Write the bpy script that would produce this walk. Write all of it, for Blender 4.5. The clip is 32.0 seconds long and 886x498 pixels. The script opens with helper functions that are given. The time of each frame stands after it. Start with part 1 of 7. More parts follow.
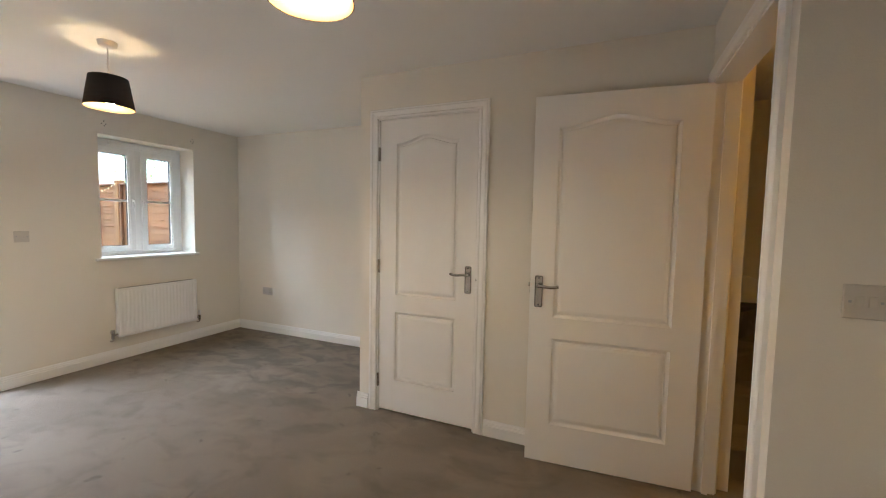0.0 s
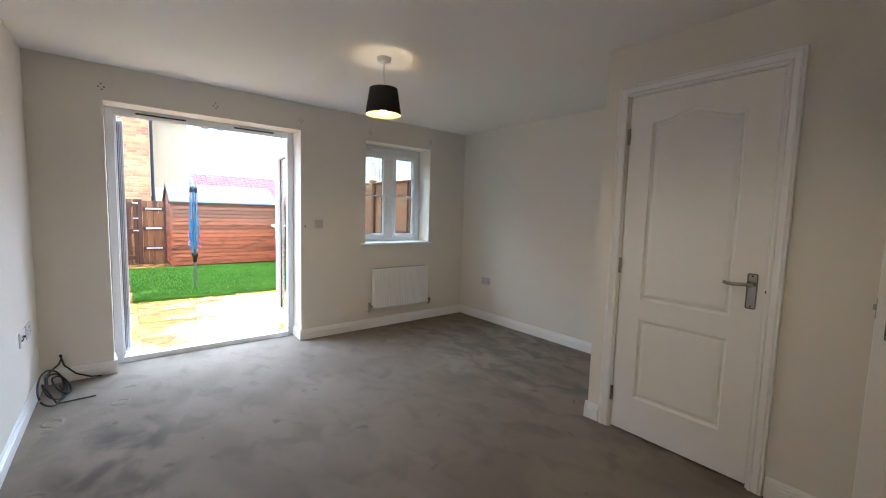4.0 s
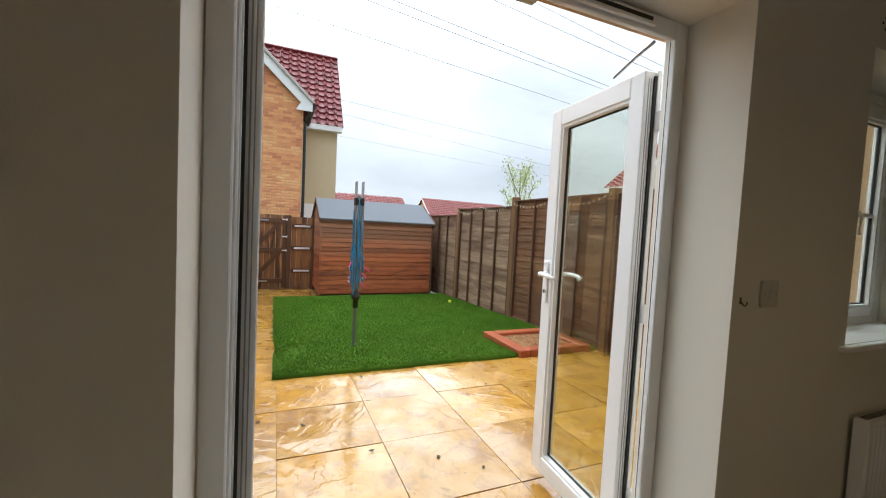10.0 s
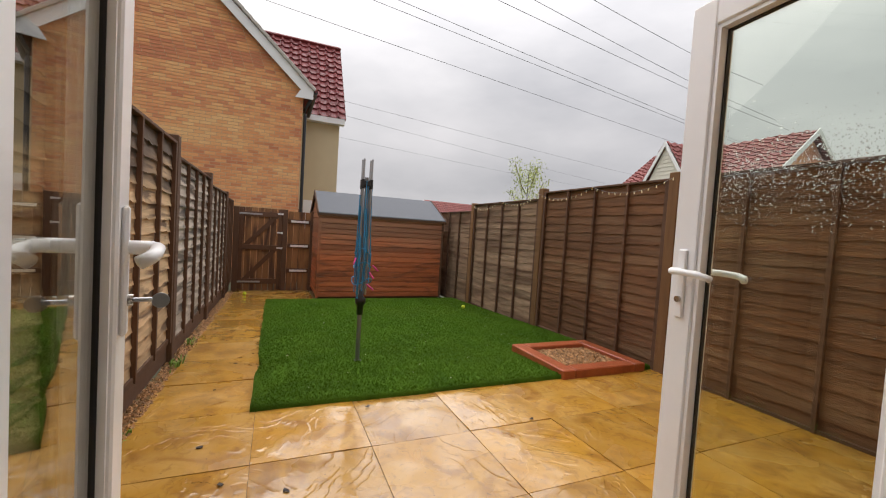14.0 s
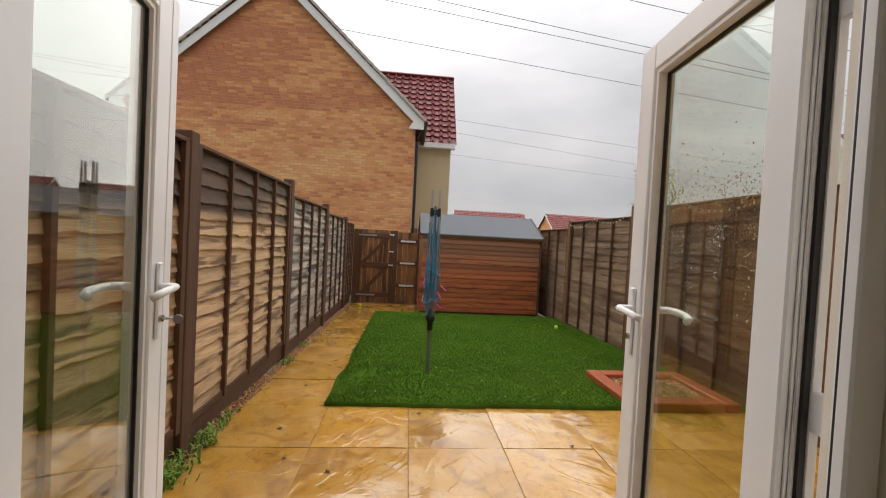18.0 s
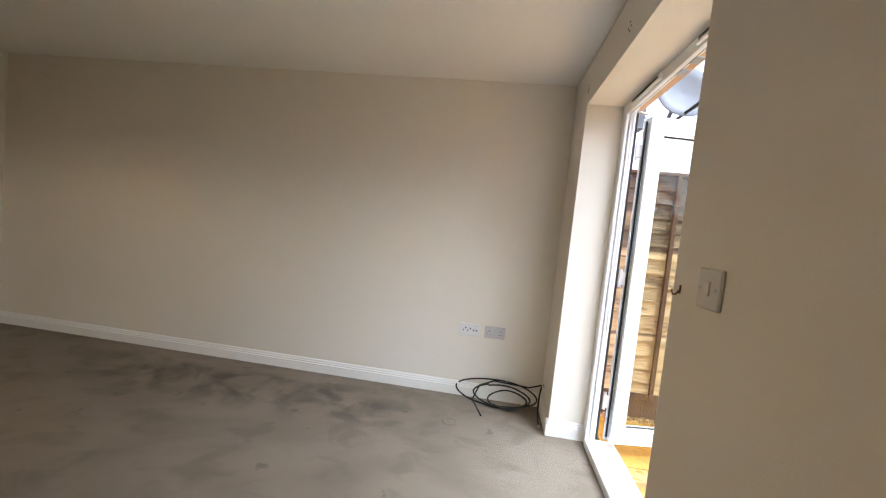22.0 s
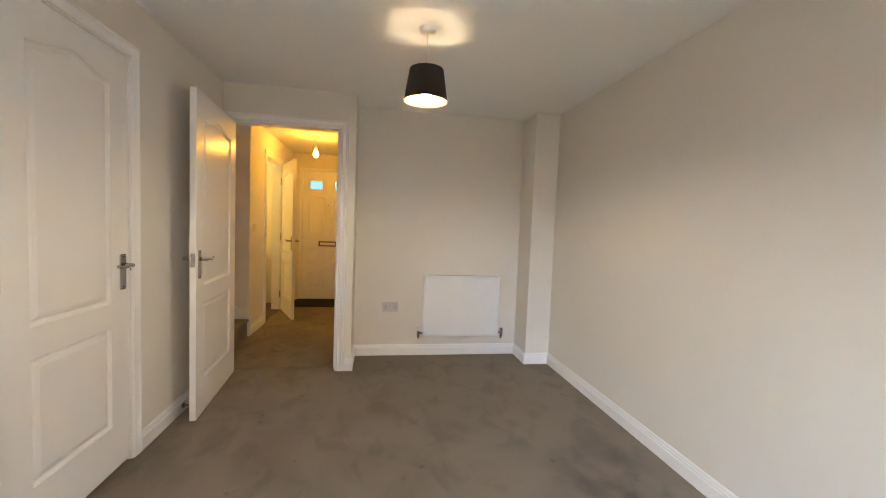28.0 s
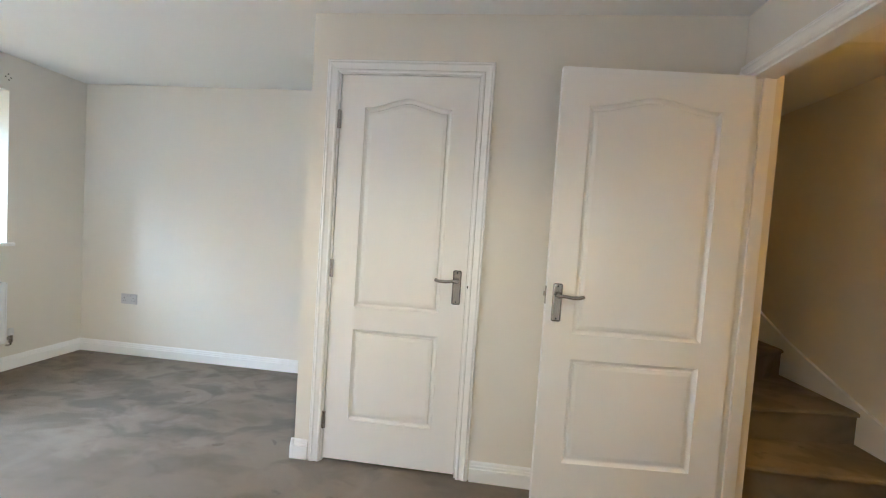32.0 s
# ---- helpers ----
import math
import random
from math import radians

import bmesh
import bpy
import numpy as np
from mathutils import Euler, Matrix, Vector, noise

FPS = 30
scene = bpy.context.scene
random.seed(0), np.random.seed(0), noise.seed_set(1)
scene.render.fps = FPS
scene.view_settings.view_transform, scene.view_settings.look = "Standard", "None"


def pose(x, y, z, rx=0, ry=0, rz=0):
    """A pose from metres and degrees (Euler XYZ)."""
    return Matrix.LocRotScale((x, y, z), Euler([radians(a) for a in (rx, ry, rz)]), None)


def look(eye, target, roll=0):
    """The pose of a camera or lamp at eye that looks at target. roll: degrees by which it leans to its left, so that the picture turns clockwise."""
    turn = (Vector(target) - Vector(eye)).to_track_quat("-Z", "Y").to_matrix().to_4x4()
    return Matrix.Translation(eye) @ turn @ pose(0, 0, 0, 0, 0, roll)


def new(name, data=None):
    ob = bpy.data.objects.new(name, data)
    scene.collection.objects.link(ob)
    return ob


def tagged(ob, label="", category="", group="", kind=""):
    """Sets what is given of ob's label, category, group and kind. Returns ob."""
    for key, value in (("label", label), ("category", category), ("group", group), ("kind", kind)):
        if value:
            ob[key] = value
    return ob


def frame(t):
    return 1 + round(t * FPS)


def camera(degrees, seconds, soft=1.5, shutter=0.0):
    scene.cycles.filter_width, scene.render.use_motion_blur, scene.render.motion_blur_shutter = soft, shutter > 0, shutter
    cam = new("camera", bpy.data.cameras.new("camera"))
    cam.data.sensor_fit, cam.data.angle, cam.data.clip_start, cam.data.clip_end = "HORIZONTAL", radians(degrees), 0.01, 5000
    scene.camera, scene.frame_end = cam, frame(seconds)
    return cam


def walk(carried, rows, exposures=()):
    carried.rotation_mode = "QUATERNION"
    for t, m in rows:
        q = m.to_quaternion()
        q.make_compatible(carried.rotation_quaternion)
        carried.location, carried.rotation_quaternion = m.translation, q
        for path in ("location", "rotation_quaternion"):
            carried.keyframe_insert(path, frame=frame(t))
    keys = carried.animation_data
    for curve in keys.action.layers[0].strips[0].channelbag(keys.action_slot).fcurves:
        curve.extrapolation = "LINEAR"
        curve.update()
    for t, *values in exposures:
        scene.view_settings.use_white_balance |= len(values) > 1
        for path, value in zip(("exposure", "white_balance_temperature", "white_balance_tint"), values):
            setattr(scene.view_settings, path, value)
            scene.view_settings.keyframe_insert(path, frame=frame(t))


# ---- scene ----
cam = camera(96.3, 32.0, soft=1.1)
PATH = [
    (0, (0.39, 0.292, 1.309), (-0.394, 2.128, 1.179), 1.1),
    (0.5, (0.393, 0.318, 1.321), (-0.421, 2.14, 1.175), 1.4),
    (1, (0.351, 0.334, 1.301), (-0.649, 2.061, 1.173), 1.8),
    (1.5, (0.312, 0.337, 1.307), (-0.907, 1.917, 1.181), 1.9),
    (2, (0.267, 0.254, 1.317), (-1.137, 1.671, 1.17), 2.0),
    (2.5, (0.244, 0.198, 1.318), (-1.321, 1.431, 1.149), 1.8),
    (4.5, (-0.009, 0.304, 1.281), (-1.53, 1.589, 1.089), 1.5),
    (5, (-0.173, 0.312, 1.316), (-1.612, 1.686, 1.118), 1.9),
    (5.5, (-0.447, 0.355, 1.327), (-1.928, 1.682, 1.112), 2.3),
    (6, (-0.719, 0.329, 1.328), (-2.297, 1.539, 1.111), 2.9),
    (6.5, (-0.999, 0.301, 1.325), (-2.6, 1.485, 1.143), 3.7),
    (7, (-1.287, 0.335, 1.307), (-2.987, 1.373, 1.128), 4.5),
    (7.5, (-1.589, 0.377, 1.333), (-3.375, 1.261, 1.162), 4.7),
    (8, (-1.914, 0.336, 1.313), (-3.688, 1.249, 1.178), 4.0),
    (8.5, (-2.194, 0.328, 1.293), (-3.972, 1.234, 1.161), 3.7),
    (9, (-2.5, 0.349, 1.295), (-4.315, 1.18, 1.179), 4.0),
    (9.5, (-2.754, 0.338, 1.297), (-4.571, 1.166, 1.191), 3.7),
    (10, (-2.993, 0.349, 1.3), (-4.83, 1.132, 1.197), 2.9),
    (10.5, (-3.154, 0.424, 1.266), (-5.043, 1.073, 1.167), 2.7),
    (11, (-3.258, 0.537, 1.269), (-5.194, 1.03, 1.158), 2.5),
    (11.5, (-3.36, 0.604, 1.261), (-5.313, 1.015, 1.134), 2.6),
    (12, (-3.537, 0.584, 1.265), (-5.478, 1.046, 1.136), 2.8),
    (12.5, (-3.735, 0.513, 1.258), (-5.631, 1.143, 1.165), 3.0),
    (13, (-3.833, 0.472, 1.248), (-5.683, 1.228, 1.169), 3.8),
    (13.5, (-3.855, 0.463, 1.206), (-5.687, 1.261, 1.126), 4.0),
    (14, (-3.813, 0.457, 1.167), (-5.651, 1.24, 1.082), 3.6),
    (14.5, (-3.695, 0.473, 1.181), (-5.55, 1.215, 1.096), 3.1),
    (16.5, (-3.388, 0.547, 1.295), (-5.302, 1.126, 1.267), 2.1),
    (17, (-3.34, 0.596, 1.286), (-5.276, 1.098, 1.242), 2.0),
    (17.5, (-3.405, 0.756, 1.268), (-5.368, 1.137, 1.215), 2.6),
    (18, (-3.446, 0.925, 1.285), (-5.437, 1.102, 1.236), 3.0),
    (18.5, (-3.425, 1.156, 1.295), (-5.419, 1.025, 1.236), 3.4),
    (19, (-3.367, 1.309, 1.316), (-5.297, 0.787, 1.274), 2.4),
    (19.5, (-3.265, 1.469, 1.301), (-5.065, 0.598, 1.258), 2.3),
    (20, (-3.266, 1.691, 1.276), (-4.718, 0.317, 1.191), 3.5),
    (20.5, (-3.276, 1.946, 1.287), (-4.192, 0.17, 1.193), 3.3),
    (21, (-3.251, 2.274, 1.285), (-3.775, 0.344, 1.23), 4.6),
    (21.5, (-3.292, 2.505, 1.288), (-3.457, 0.512, 1.234), 6.0),
    (22, (-3.284, 2.69, 1.215), (-3.038, 0.708, 1.106), 6.0),
    (22.5, (-3.278, 2.836, 1.259), (-2.665, 0.941, 1.075), 4.2),
    (23, (-3.231, 2.978, 1.278), (-2.328, 1.202, 1.101), 3.1),
    (23.5, (-3.194, 3.045, 1.289), (-2.013, 1.439, 1.132), 2.3),
    (24, (-3.183, 3.074, 1.308), (-1.802, 1.634, 1.164), 1.5),
    (24.5, (-3.148, 3.072, 1.309), (-1.706, 1.693, 1.168), 1.4),
    (26.5, (-2.942, 2.253, 1.275), (-1.346, 1.06, 1.102), 1.1),
    (27, (-2.876, 1.991, 1.288), (-1.128, 1.034, 1.112), 1.2),
    (27.5, (-2.687, 1.71, 1.267), (-0.827, 0.988, 1.127), 1.9),
    (28, (-2.543, 1.395, 1.238), (-0.573, 1.071, 1.123), 2.2),
    (28.5, (-2.401, 1.059, 1.255), (-0.409, 1.174, 1.115), 2.0),
    (29, (-2.101, 0.829, 1.254), (-0.168, 1.328, 1.129), 2.4),
    (29.5, (-1.814, 0.687, 1.225), (-0.073, 1.66, 1.069), 2.0),
    (30, (-1.517, 0.583, 1.249), (-0.125, 2.009, 1.08), 2.4),
    (30.5, (-1.165, 0.605, 1.231), (-0.144, 2.313, 1.027), 2.7),
    (31, (-0.858, 0.603, 1.231), (-0.322, 2.522, 1.061), 0.9),
    (31.5, (-0.585, 0.608, 1.256), (-0.503, 2.602, 1.129), 0.2),
    (32, (-0.294, 0.654, 1.232), (-0.508, 2.641, 1.144), 3.8),
]
EXPOSURES = [(0.0, 3.34, 5100, 10), (1.0, 3.27, 4900, 10), (2.5, 2.80, 4850, 9), (4.5, 2.72, 4780, 9), (6.0, 2.50, 4680, 7), (7.0, 2.28, 4700, 7), (8.0, 1.84, 5900, 9), (9.0, 1.45, 6150, 10), (10.0, 1.00, 5900, 5),
             (11.0, 0.67, 6150, 12), (12.0, 0.42, 6450, 12), (13.0, 0.40, 6700, 13), (17.0, 0.40, 6700, 13), (18.0, 0.34, 6750, 12), (19.0, 0.34, 6800, 11), (19.6, 0.6, 6700, 12), (20.0, 0.95, 6500, 12), (20.4, 1.05, 6900, 12), (21.0, 1.60, 7200, 11), (21.4, 2.03, 6700, 10), (22.0, 2.58, 5500, 9),
             (23.0, 2.76, 5800, 10), (23.5, 2.84, 5600, 10), (24.0, 3.12, 5200, 9), (24.5, 3.30, 5050, 9), (27.0, 3.46, 5300, 10), (28.0, 3.67, 5050, 9), (30.0, 3.92, 4600, 6), (32.0, 4.08, 4500, 5)]
walk(cam, [(t, look(eye, target, roll)) for t, eye, target, roll in PATH], EXPOSURES)

# ---- world, sun, exposure ----
SUN_ELEV, SUN_TURN = radians(42), radians(-95)
SKY = 1.0
world = bpy.data.worlds.new("world")
scene.world = world
world.use_nodes = True
wn, wl = world.node_tree.nodes, world.node_tree.links
wn.clear()
w_out = wn.new("ShaderNodeOutputWorld")
w_bg = wn.new("ShaderNodeBackground")
w_sky = wn.new("ShaderNodeTexSky")
w_sky.sky_type, w_sky.sun_disc = "NISHITA", False
w_sky.sun_elevation, w_sky.sun_rotation = SUN_ELEV, SUN_TURN
w_sky.air_density, w_sky.dust_density = 1.0, 6.0
w_sat = wn.new("ShaderNodeHueSaturation")
w_sat.inputs["Saturation"].default_value = 0.12
w_sat.inputs["Value"].default_value = 0.06
# an overcast deck of cloud over the clear sky
w_co = wn.new("ShaderNodeTexCoord")
w_map = wn.new("ShaderNodeMapping")
w_map.inputs["Scale"].default_value = (1.0, 1.0, 2.6)
w_noise = wn.new("ShaderNodeTexNoise")
w_noise.inputs["Scale"].default_value, w_noise.inputs["Detail"].default_value = 2.2, 6.0
w_ramp = wn.new("ShaderNodeValToRGB")
w_ramp.color_ramp.elements[0].position, w_ramp.color_ramp.elements[0].color = 0.30, (0.56, 0.585, 0.63, 1)
w_ramp.color_ramp.elements[1].position, w_ramp.color_ramp.elements[1].color = 0.66, (0.86, 0.875, 0.91, 1)
w_mix = wn.new("ShaderNodeMix")
w_mix.data_type = "RGBA"
w_mix.inputs["Factor"].default_value = 0.85
wl.new(w_co.outputs["Generated"], w_map.inputs["Vector"])
wl.new(w_map.outputs["Vector"], w_noise.inputs["Vector"])
wl.new(w_noise.outputs["Fac"], w_ramp.inputs["Fac"])
wl.new(w_sky.outputs["Color"], w_sat.inputs["Color"])
wl.new(w_sat.outputs["Color"], w_mix.inputs["A"])
wl.new(w_ramp.outputs["Color"], w_mix.inputs["B"])
# an overcast sky is three times as bright overhead as at the horizon
w_sep = wn.new("ShaderNodeSeparateXYZ")
w_sq, w_up = wn.new("ShaderNodeMath"), wn.new("ShaderNodeMath")
w_sq.operation, w_up.operation = "MULTIPLY", "MULTIPLY_ADD"
w_up.inputs[1].default_value, w_up.inputs[2].default_value = SKY * 2.0, SKY * 0.60
wl.new(w_co.outputs["Generated"], w_sep.inputs["Vector"])
wl.new(w_sep.outputs["Z"], w_sq.inputs[0])
wl.new(w_sep.outputs["Z"], w_sq.inputs[1])
wl.new(w_sq.outputs[0], w_up.inputs[0])
wl.new(w_mix.outputs["Result"], w_bg.inputs["Color"])
wl.new(w_up.outputs[0], w_bg.inputs["Strength"])
wl.new(w_bg.outputs["Background"], w_out.inputs["Surface"])

sun = new("sun", bpy.data.lights.new("sun", "SUN"))
sun.data.energy, sun.data.angle, sun.data.color = 1.6, radians(90), (1.0, 0.98, 0.95)
sun.matrix_world = look((0, 0, 30), (0 - 10 * math.sin(SUN_TURN), 0 - 10 * math.cos(SUN_TURN), 30 - 10 * math.tan(SUN_ELEV)))

BULB = 60.0      # emission of the pendant bulbs
HALL_BULB = 27.0

# ---- materials ----


def material(name, colour, rough=0.5, metal=0.0, vary=0.06, scale=8.0, bump=0.0, bump_scale=200.0, coat=0.0, second=None, second_scale=1.5,
             second_at=(0.45, 0.6), per_object=0.0, rough_vary=0.0, stretch=(1, 1, 1), island=0.0, spec=None, band=None):
    """A surface with fine and broad variation: colour wanders round its base by vary, second blends in as broad patches."""
    m = bpy.data.materials.new(name)
    m.use_nodes = True
    n, l = m.node_tree.nodes, m.node_tree.links
    b = n["Principled BSDF"]
    co = n.new("ShaderNodeNewGeometry")
    mp = n.new("ShaderNodeMapping")
    mp.inputs["Scale"].default_value = stretch
    l.new(co.outputs["Position"], mp.inputs["Vector"])
    tex = n.new("ShaderNodeTexNoise")
    tex.inputs["Scale"].default_value, tex.inputs["Detail"].default_value = scale, 5.0
    l.new(mp.outputs["Vector"], tex.inputs["Vector"])
    low = [max(0, c * (1 - vary)) for c in colour]
    high = [min(1, c * (1 + vary)) for c in colour]
    mix = n.new("ShaderNodeMix")
    mix.data_type = "RGBA"
    mix.inputs["A"].default_value, mix.inputs["B"].default_value = (*low, 1), (*high, 1)
    l.new(tex.outputs["Fac"], mix.inputs["Factor"])
    last = mix.outputs["Result"]
    if second:
        t2 = n.new("ShaderNodeTexNoise")
        t2.inputs["Scale"].default_value, t2.inputs["Detail"].default_value, t2.inputs["Distortion"].default_value = second_scale, 6.0, 0.6
        l.new(mp.outputs["Vector"], t2.inputs["Vector"])
        rp = n.new("ShaderNodeMapRange")
        rp.inputs["From Min"].default_value, rp.inputs["From Max"].default_value = second_at
        l.new(t2.outputs["Fac"], rp.inputs["Value"])
        m2 = n.new("ShaderNodeMix")
        m2.data_type = "RGBA"
        l.new(rp.outputs["Result"], m2.inputs["Factor"])
        l.new(last, m2.inputs["A"])
        m2.inputs["B"].default_value = (*second, 1)
        last = m2.outputs["Result"]
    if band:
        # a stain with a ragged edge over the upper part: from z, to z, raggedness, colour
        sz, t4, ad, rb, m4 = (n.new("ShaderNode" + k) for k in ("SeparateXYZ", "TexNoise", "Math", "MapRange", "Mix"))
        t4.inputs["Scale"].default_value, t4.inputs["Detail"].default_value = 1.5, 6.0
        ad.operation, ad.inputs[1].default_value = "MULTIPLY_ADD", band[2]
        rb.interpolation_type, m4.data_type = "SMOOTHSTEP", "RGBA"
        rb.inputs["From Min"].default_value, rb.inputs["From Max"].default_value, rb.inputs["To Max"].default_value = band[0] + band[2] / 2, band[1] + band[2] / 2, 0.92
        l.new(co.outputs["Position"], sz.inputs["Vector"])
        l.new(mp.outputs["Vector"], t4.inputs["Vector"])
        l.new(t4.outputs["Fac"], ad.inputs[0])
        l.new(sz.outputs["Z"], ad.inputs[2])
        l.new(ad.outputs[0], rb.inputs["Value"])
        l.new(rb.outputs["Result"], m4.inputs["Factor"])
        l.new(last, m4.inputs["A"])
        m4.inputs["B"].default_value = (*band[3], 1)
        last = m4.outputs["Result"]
    if per_object or island:
        src = n.new("ShaderNodeObjectInfo").outputs["Random"] if per_object else co.outputs["Random Per Island"]
        amount = per_object or island
        r = n.new("ShaderNodeMapRange")
        r.inputs["To Min"].default_value, r.inputs["To Max"].default_value = 1 - amount, 1 + amount
        l.new(src, r.inputs["Value"])
        hs = n.new("ShaderNodeHueSaturation")
        l.new(r.outputs["Result"], hs.inputs["Value"])
        l.new(last, hs.inputs["Color"])
        last = hs.outputs["Color"]
    l.new(last, b.inputs["Base Color"])
    b.inputs["Roughness"].default_value, b.inputs["Metallic"].default_value = rough, metal
    b.inputs["Coat Weight"].default_value = coat
    if spec is not None:
        b.inputs["Specular IOR Level"].default_value = spec
    if rough_vary:
        rr = n.new("ShaderNodeMapRange")
        rr.inputs["To Min"].default_value, rr.inputs["To Max"].default_value = max(0.02, rough - rough_vary), rough + rough_vary
        t3 = n.new("ShaderNodeTexNoise")
        t3.inputs["Scale"].default_value, t3.inputs["Detail"].default_value = 3.0, 4.0
        l.new(mp.outputs["Vector"], t3.inputs["Vector"])
        l.new(t3.outputs["Fac"], rr.inputs["Value"])
        l.new(rr.outputs["Result"], b.inputs["Roughness"])
    if bump:
        bt = n.new("ShaderNodeTexNoise")
        bt.inputs["Scale"].default_value, bt.inputs["Detail"].default_value = bump_scale, 4.0
        l.new(mp.outputs["Vector"], bt.inputs["Vector"])
        bp = n.new("ShaderNodeBump")
        bp.inputs["Strength"].default_value, bp.inputs["Distance"].default_value = 1.0, bump
        l.new(bt.outputs["Fac"], bp.inputs["Height"])
        l.new(bp.outputs["Normal"], b.inputs["Normal"])
    return m


def glowing(name, colour, strength):
    m = bpy.data.materials.new(name)
    m.use_nodes = True
    b = m.node_tree.nodes["Principled BSDF"]
    b.inputs["Base Color"].default_value = (0.9, 0.9, 0.9, 1)
    b.inputs["Emission Color"].default_value = (*colour, 1)
    b.inputs["Emission Strength"].default_value = strength
    return m


def glass(name, tint=(0.96, 0.98, 0.97), rough=0.0, frost=False):
    m = bpy.data.materials.new(name)
    m.use_nodes = True
    n, l = m.node_tree.nodes, m.node_tree.links
    n.clear()
    out, mix = n.new("ShaderNodeOutputMaterial"), n.new("ShaderNodeMixShader")
    clear = n.new("ShaderNodeBsdfTranslucent" if frost else "ShaderNodeBsdfTransparent")
    gloss, fr = n.new("ShaderNodeBsdfGlossy"), n.new("ShaderNodeLayerWeight")
    sharp, scale = n.new("ShaderNodeMath"), n.new("ShaderNodeMath")
    sharp.operation, scale.operation = "POWER", "MULTIPLY_ADD"
    sharp.inputs[1].default_value, scale.inputs[1].default_value, scale.inputs[2].default_value = 3.0, 0.95, 0.030
    clear.inputs["Color"].default_value = (*tint, 1)
    gloss.inputs["Roughness"].default_value = rough
    l.new(fr.outputs["Facing"], sharp.inputs[0])
    l.new(sharp.outputs[0], scale.inputs[0])
    l.new(scale.outputs[0], mix.inputs["Fac"])
    l.new(clear.outputs[0], mix.inputs[1])
    l.new(gloss.outputs[0], mix.inputs[2])
    l.new(mix.outputs[0], out.inputs["Surface"])
    return m


def carpet(name):
    """Cut pile: fine tufts, brushed strokes of lighter and darker nap, and dark smudges along the long wall."""
    m = bpy.data.materials.new(name)
    m.use_nodes = True
    n, l = m.node_tree.nodes, m.node_tree.links
    b = n["Principled BSDF"]
    geo = n.new("ShaderNodeNewGeometry")

    def noise_at(scale, detail, distort, stretch=(1, 1, 1)):
        mp, t = n.new("ShaderNodeMapping"), n.new("ShaderNodeTexNoise")
        mp.inputs["Scale"].default_value = stretch
        t.inputs["Scale"].default_value, t.inputs["Detail"].default_value, t.inputs["Distortion"].default_value = scale, detail, distort
        l.new(geo.outputs["Position"], mp.inputs["Vector"])
        l.new(mp.outputs["Vector"], t.inputs["Vector"])
        return t.outputs["Fac"]

    def ranged(src, lo, hi, to_lo=0.0, to_hi=1.0):
        r = n.new("ShaderNodeMapRange")
        r.interpolation_type = "SMOOTHSTEP"
        r.inputs["From Min"].default_value, r.inputs["From Max"].default_value = lo, hi
        r.inputs["To Min"].default_value, r.inputs["To Max"].default_value = to_lo, to_hi
        l.new(src, r.inputs["Value"])
        return r.outputs["Result"]

    def times(a, c):
        k = n.new("ShaderNodeMath")
        k.operation = "MULTIPLY"
        l.new(a, k.inputs[0])
        l.new(c, k.inputs[1])
        return k.outputs[0]

    def blend(fac, a, colour):
        k = n.new("ShaderNodeMix")
        k.data_type = "RGBA"
        l.new(fac, k.inputs["Factor"])
        l.new(a, k.inputs["A"])
        k.inputs["B"].default_value = (*colour, 1)
        return k.outputs["Result"]

    base = n.new("ShaderNodeMix")
    base.data_type = "RGBA"
    base.inputs["A"].default_value, base.inputs["B"].default_value = (0.226, 0.188, 0.143, 1), (0.322, 0.274, 0.214, 1)
    l.new(noise_at(900, 3, 0), base.inputs["Factor"])
    sep = n.new("ShaderNodeSeparateXYZ")
    l.new(geo.outputs["Position"], sep.inputs["Vector"])
    # brushed nap: broad soft strokes, shorter ones over them
    c = blend(ranged(noise_at(1.5, 3, 0.6, (1, 1.4, 1)), 0.40, 0.66, 0.0, 0.32), base.outputs["Result"], (0.158, 0.128, 0.094))
    c = blend(ranged(noise_at(4.6, 7, 0.6, (0.9, 1.3, 1)), 0.48, 0.70, 0.0, 0.36), c, (0.148, 0.120, 0.088))
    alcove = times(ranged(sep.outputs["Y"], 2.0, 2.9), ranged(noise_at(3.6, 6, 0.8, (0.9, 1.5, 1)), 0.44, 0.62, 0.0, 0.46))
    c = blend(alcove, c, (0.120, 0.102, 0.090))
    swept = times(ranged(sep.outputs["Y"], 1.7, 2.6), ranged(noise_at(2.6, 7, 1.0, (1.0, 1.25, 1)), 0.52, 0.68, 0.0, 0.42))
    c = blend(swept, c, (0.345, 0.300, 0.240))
    # smudges by the long wall, and odd small marks
    band = times(times(ranged(sep.outputs["Y"], 0.62, 0.30), ranged(sep.outputs["Y"], -0.10, 0.08)), times(ranged(sep.outputs["X"], -3.3, -2.7), ranged(sep.outputs["X"], -0.3, -1.0)))
    c = blend(times(band, ranged(noise_at(4.0, 6, 0.4), 0.42, 0.66, 0.0, 0.66)), c, (0.085, 0.070, 0.060))
    c = blend(ranged(noise_at(7.5, 3, 0.3), 0.67, 0.74, 0.0, 0.42), c, (0.10, 0.083, 0.072))
    l.new(c, b.inputs["Base Color"])
    b.inputs["Roughness"].default_value, b.inputs["Specular IOR Level"].default_value = 0.95, 0.1
    bp = n.new("ShaderNodeBump")
    bp.inputs["Distance"].default_value = 0.004
    l.new(noise_at(650, 4, 0), bp.inputs["Height"])
    l.new(bp.outputs["Normal"], b.inputs["Normal"])
    return m


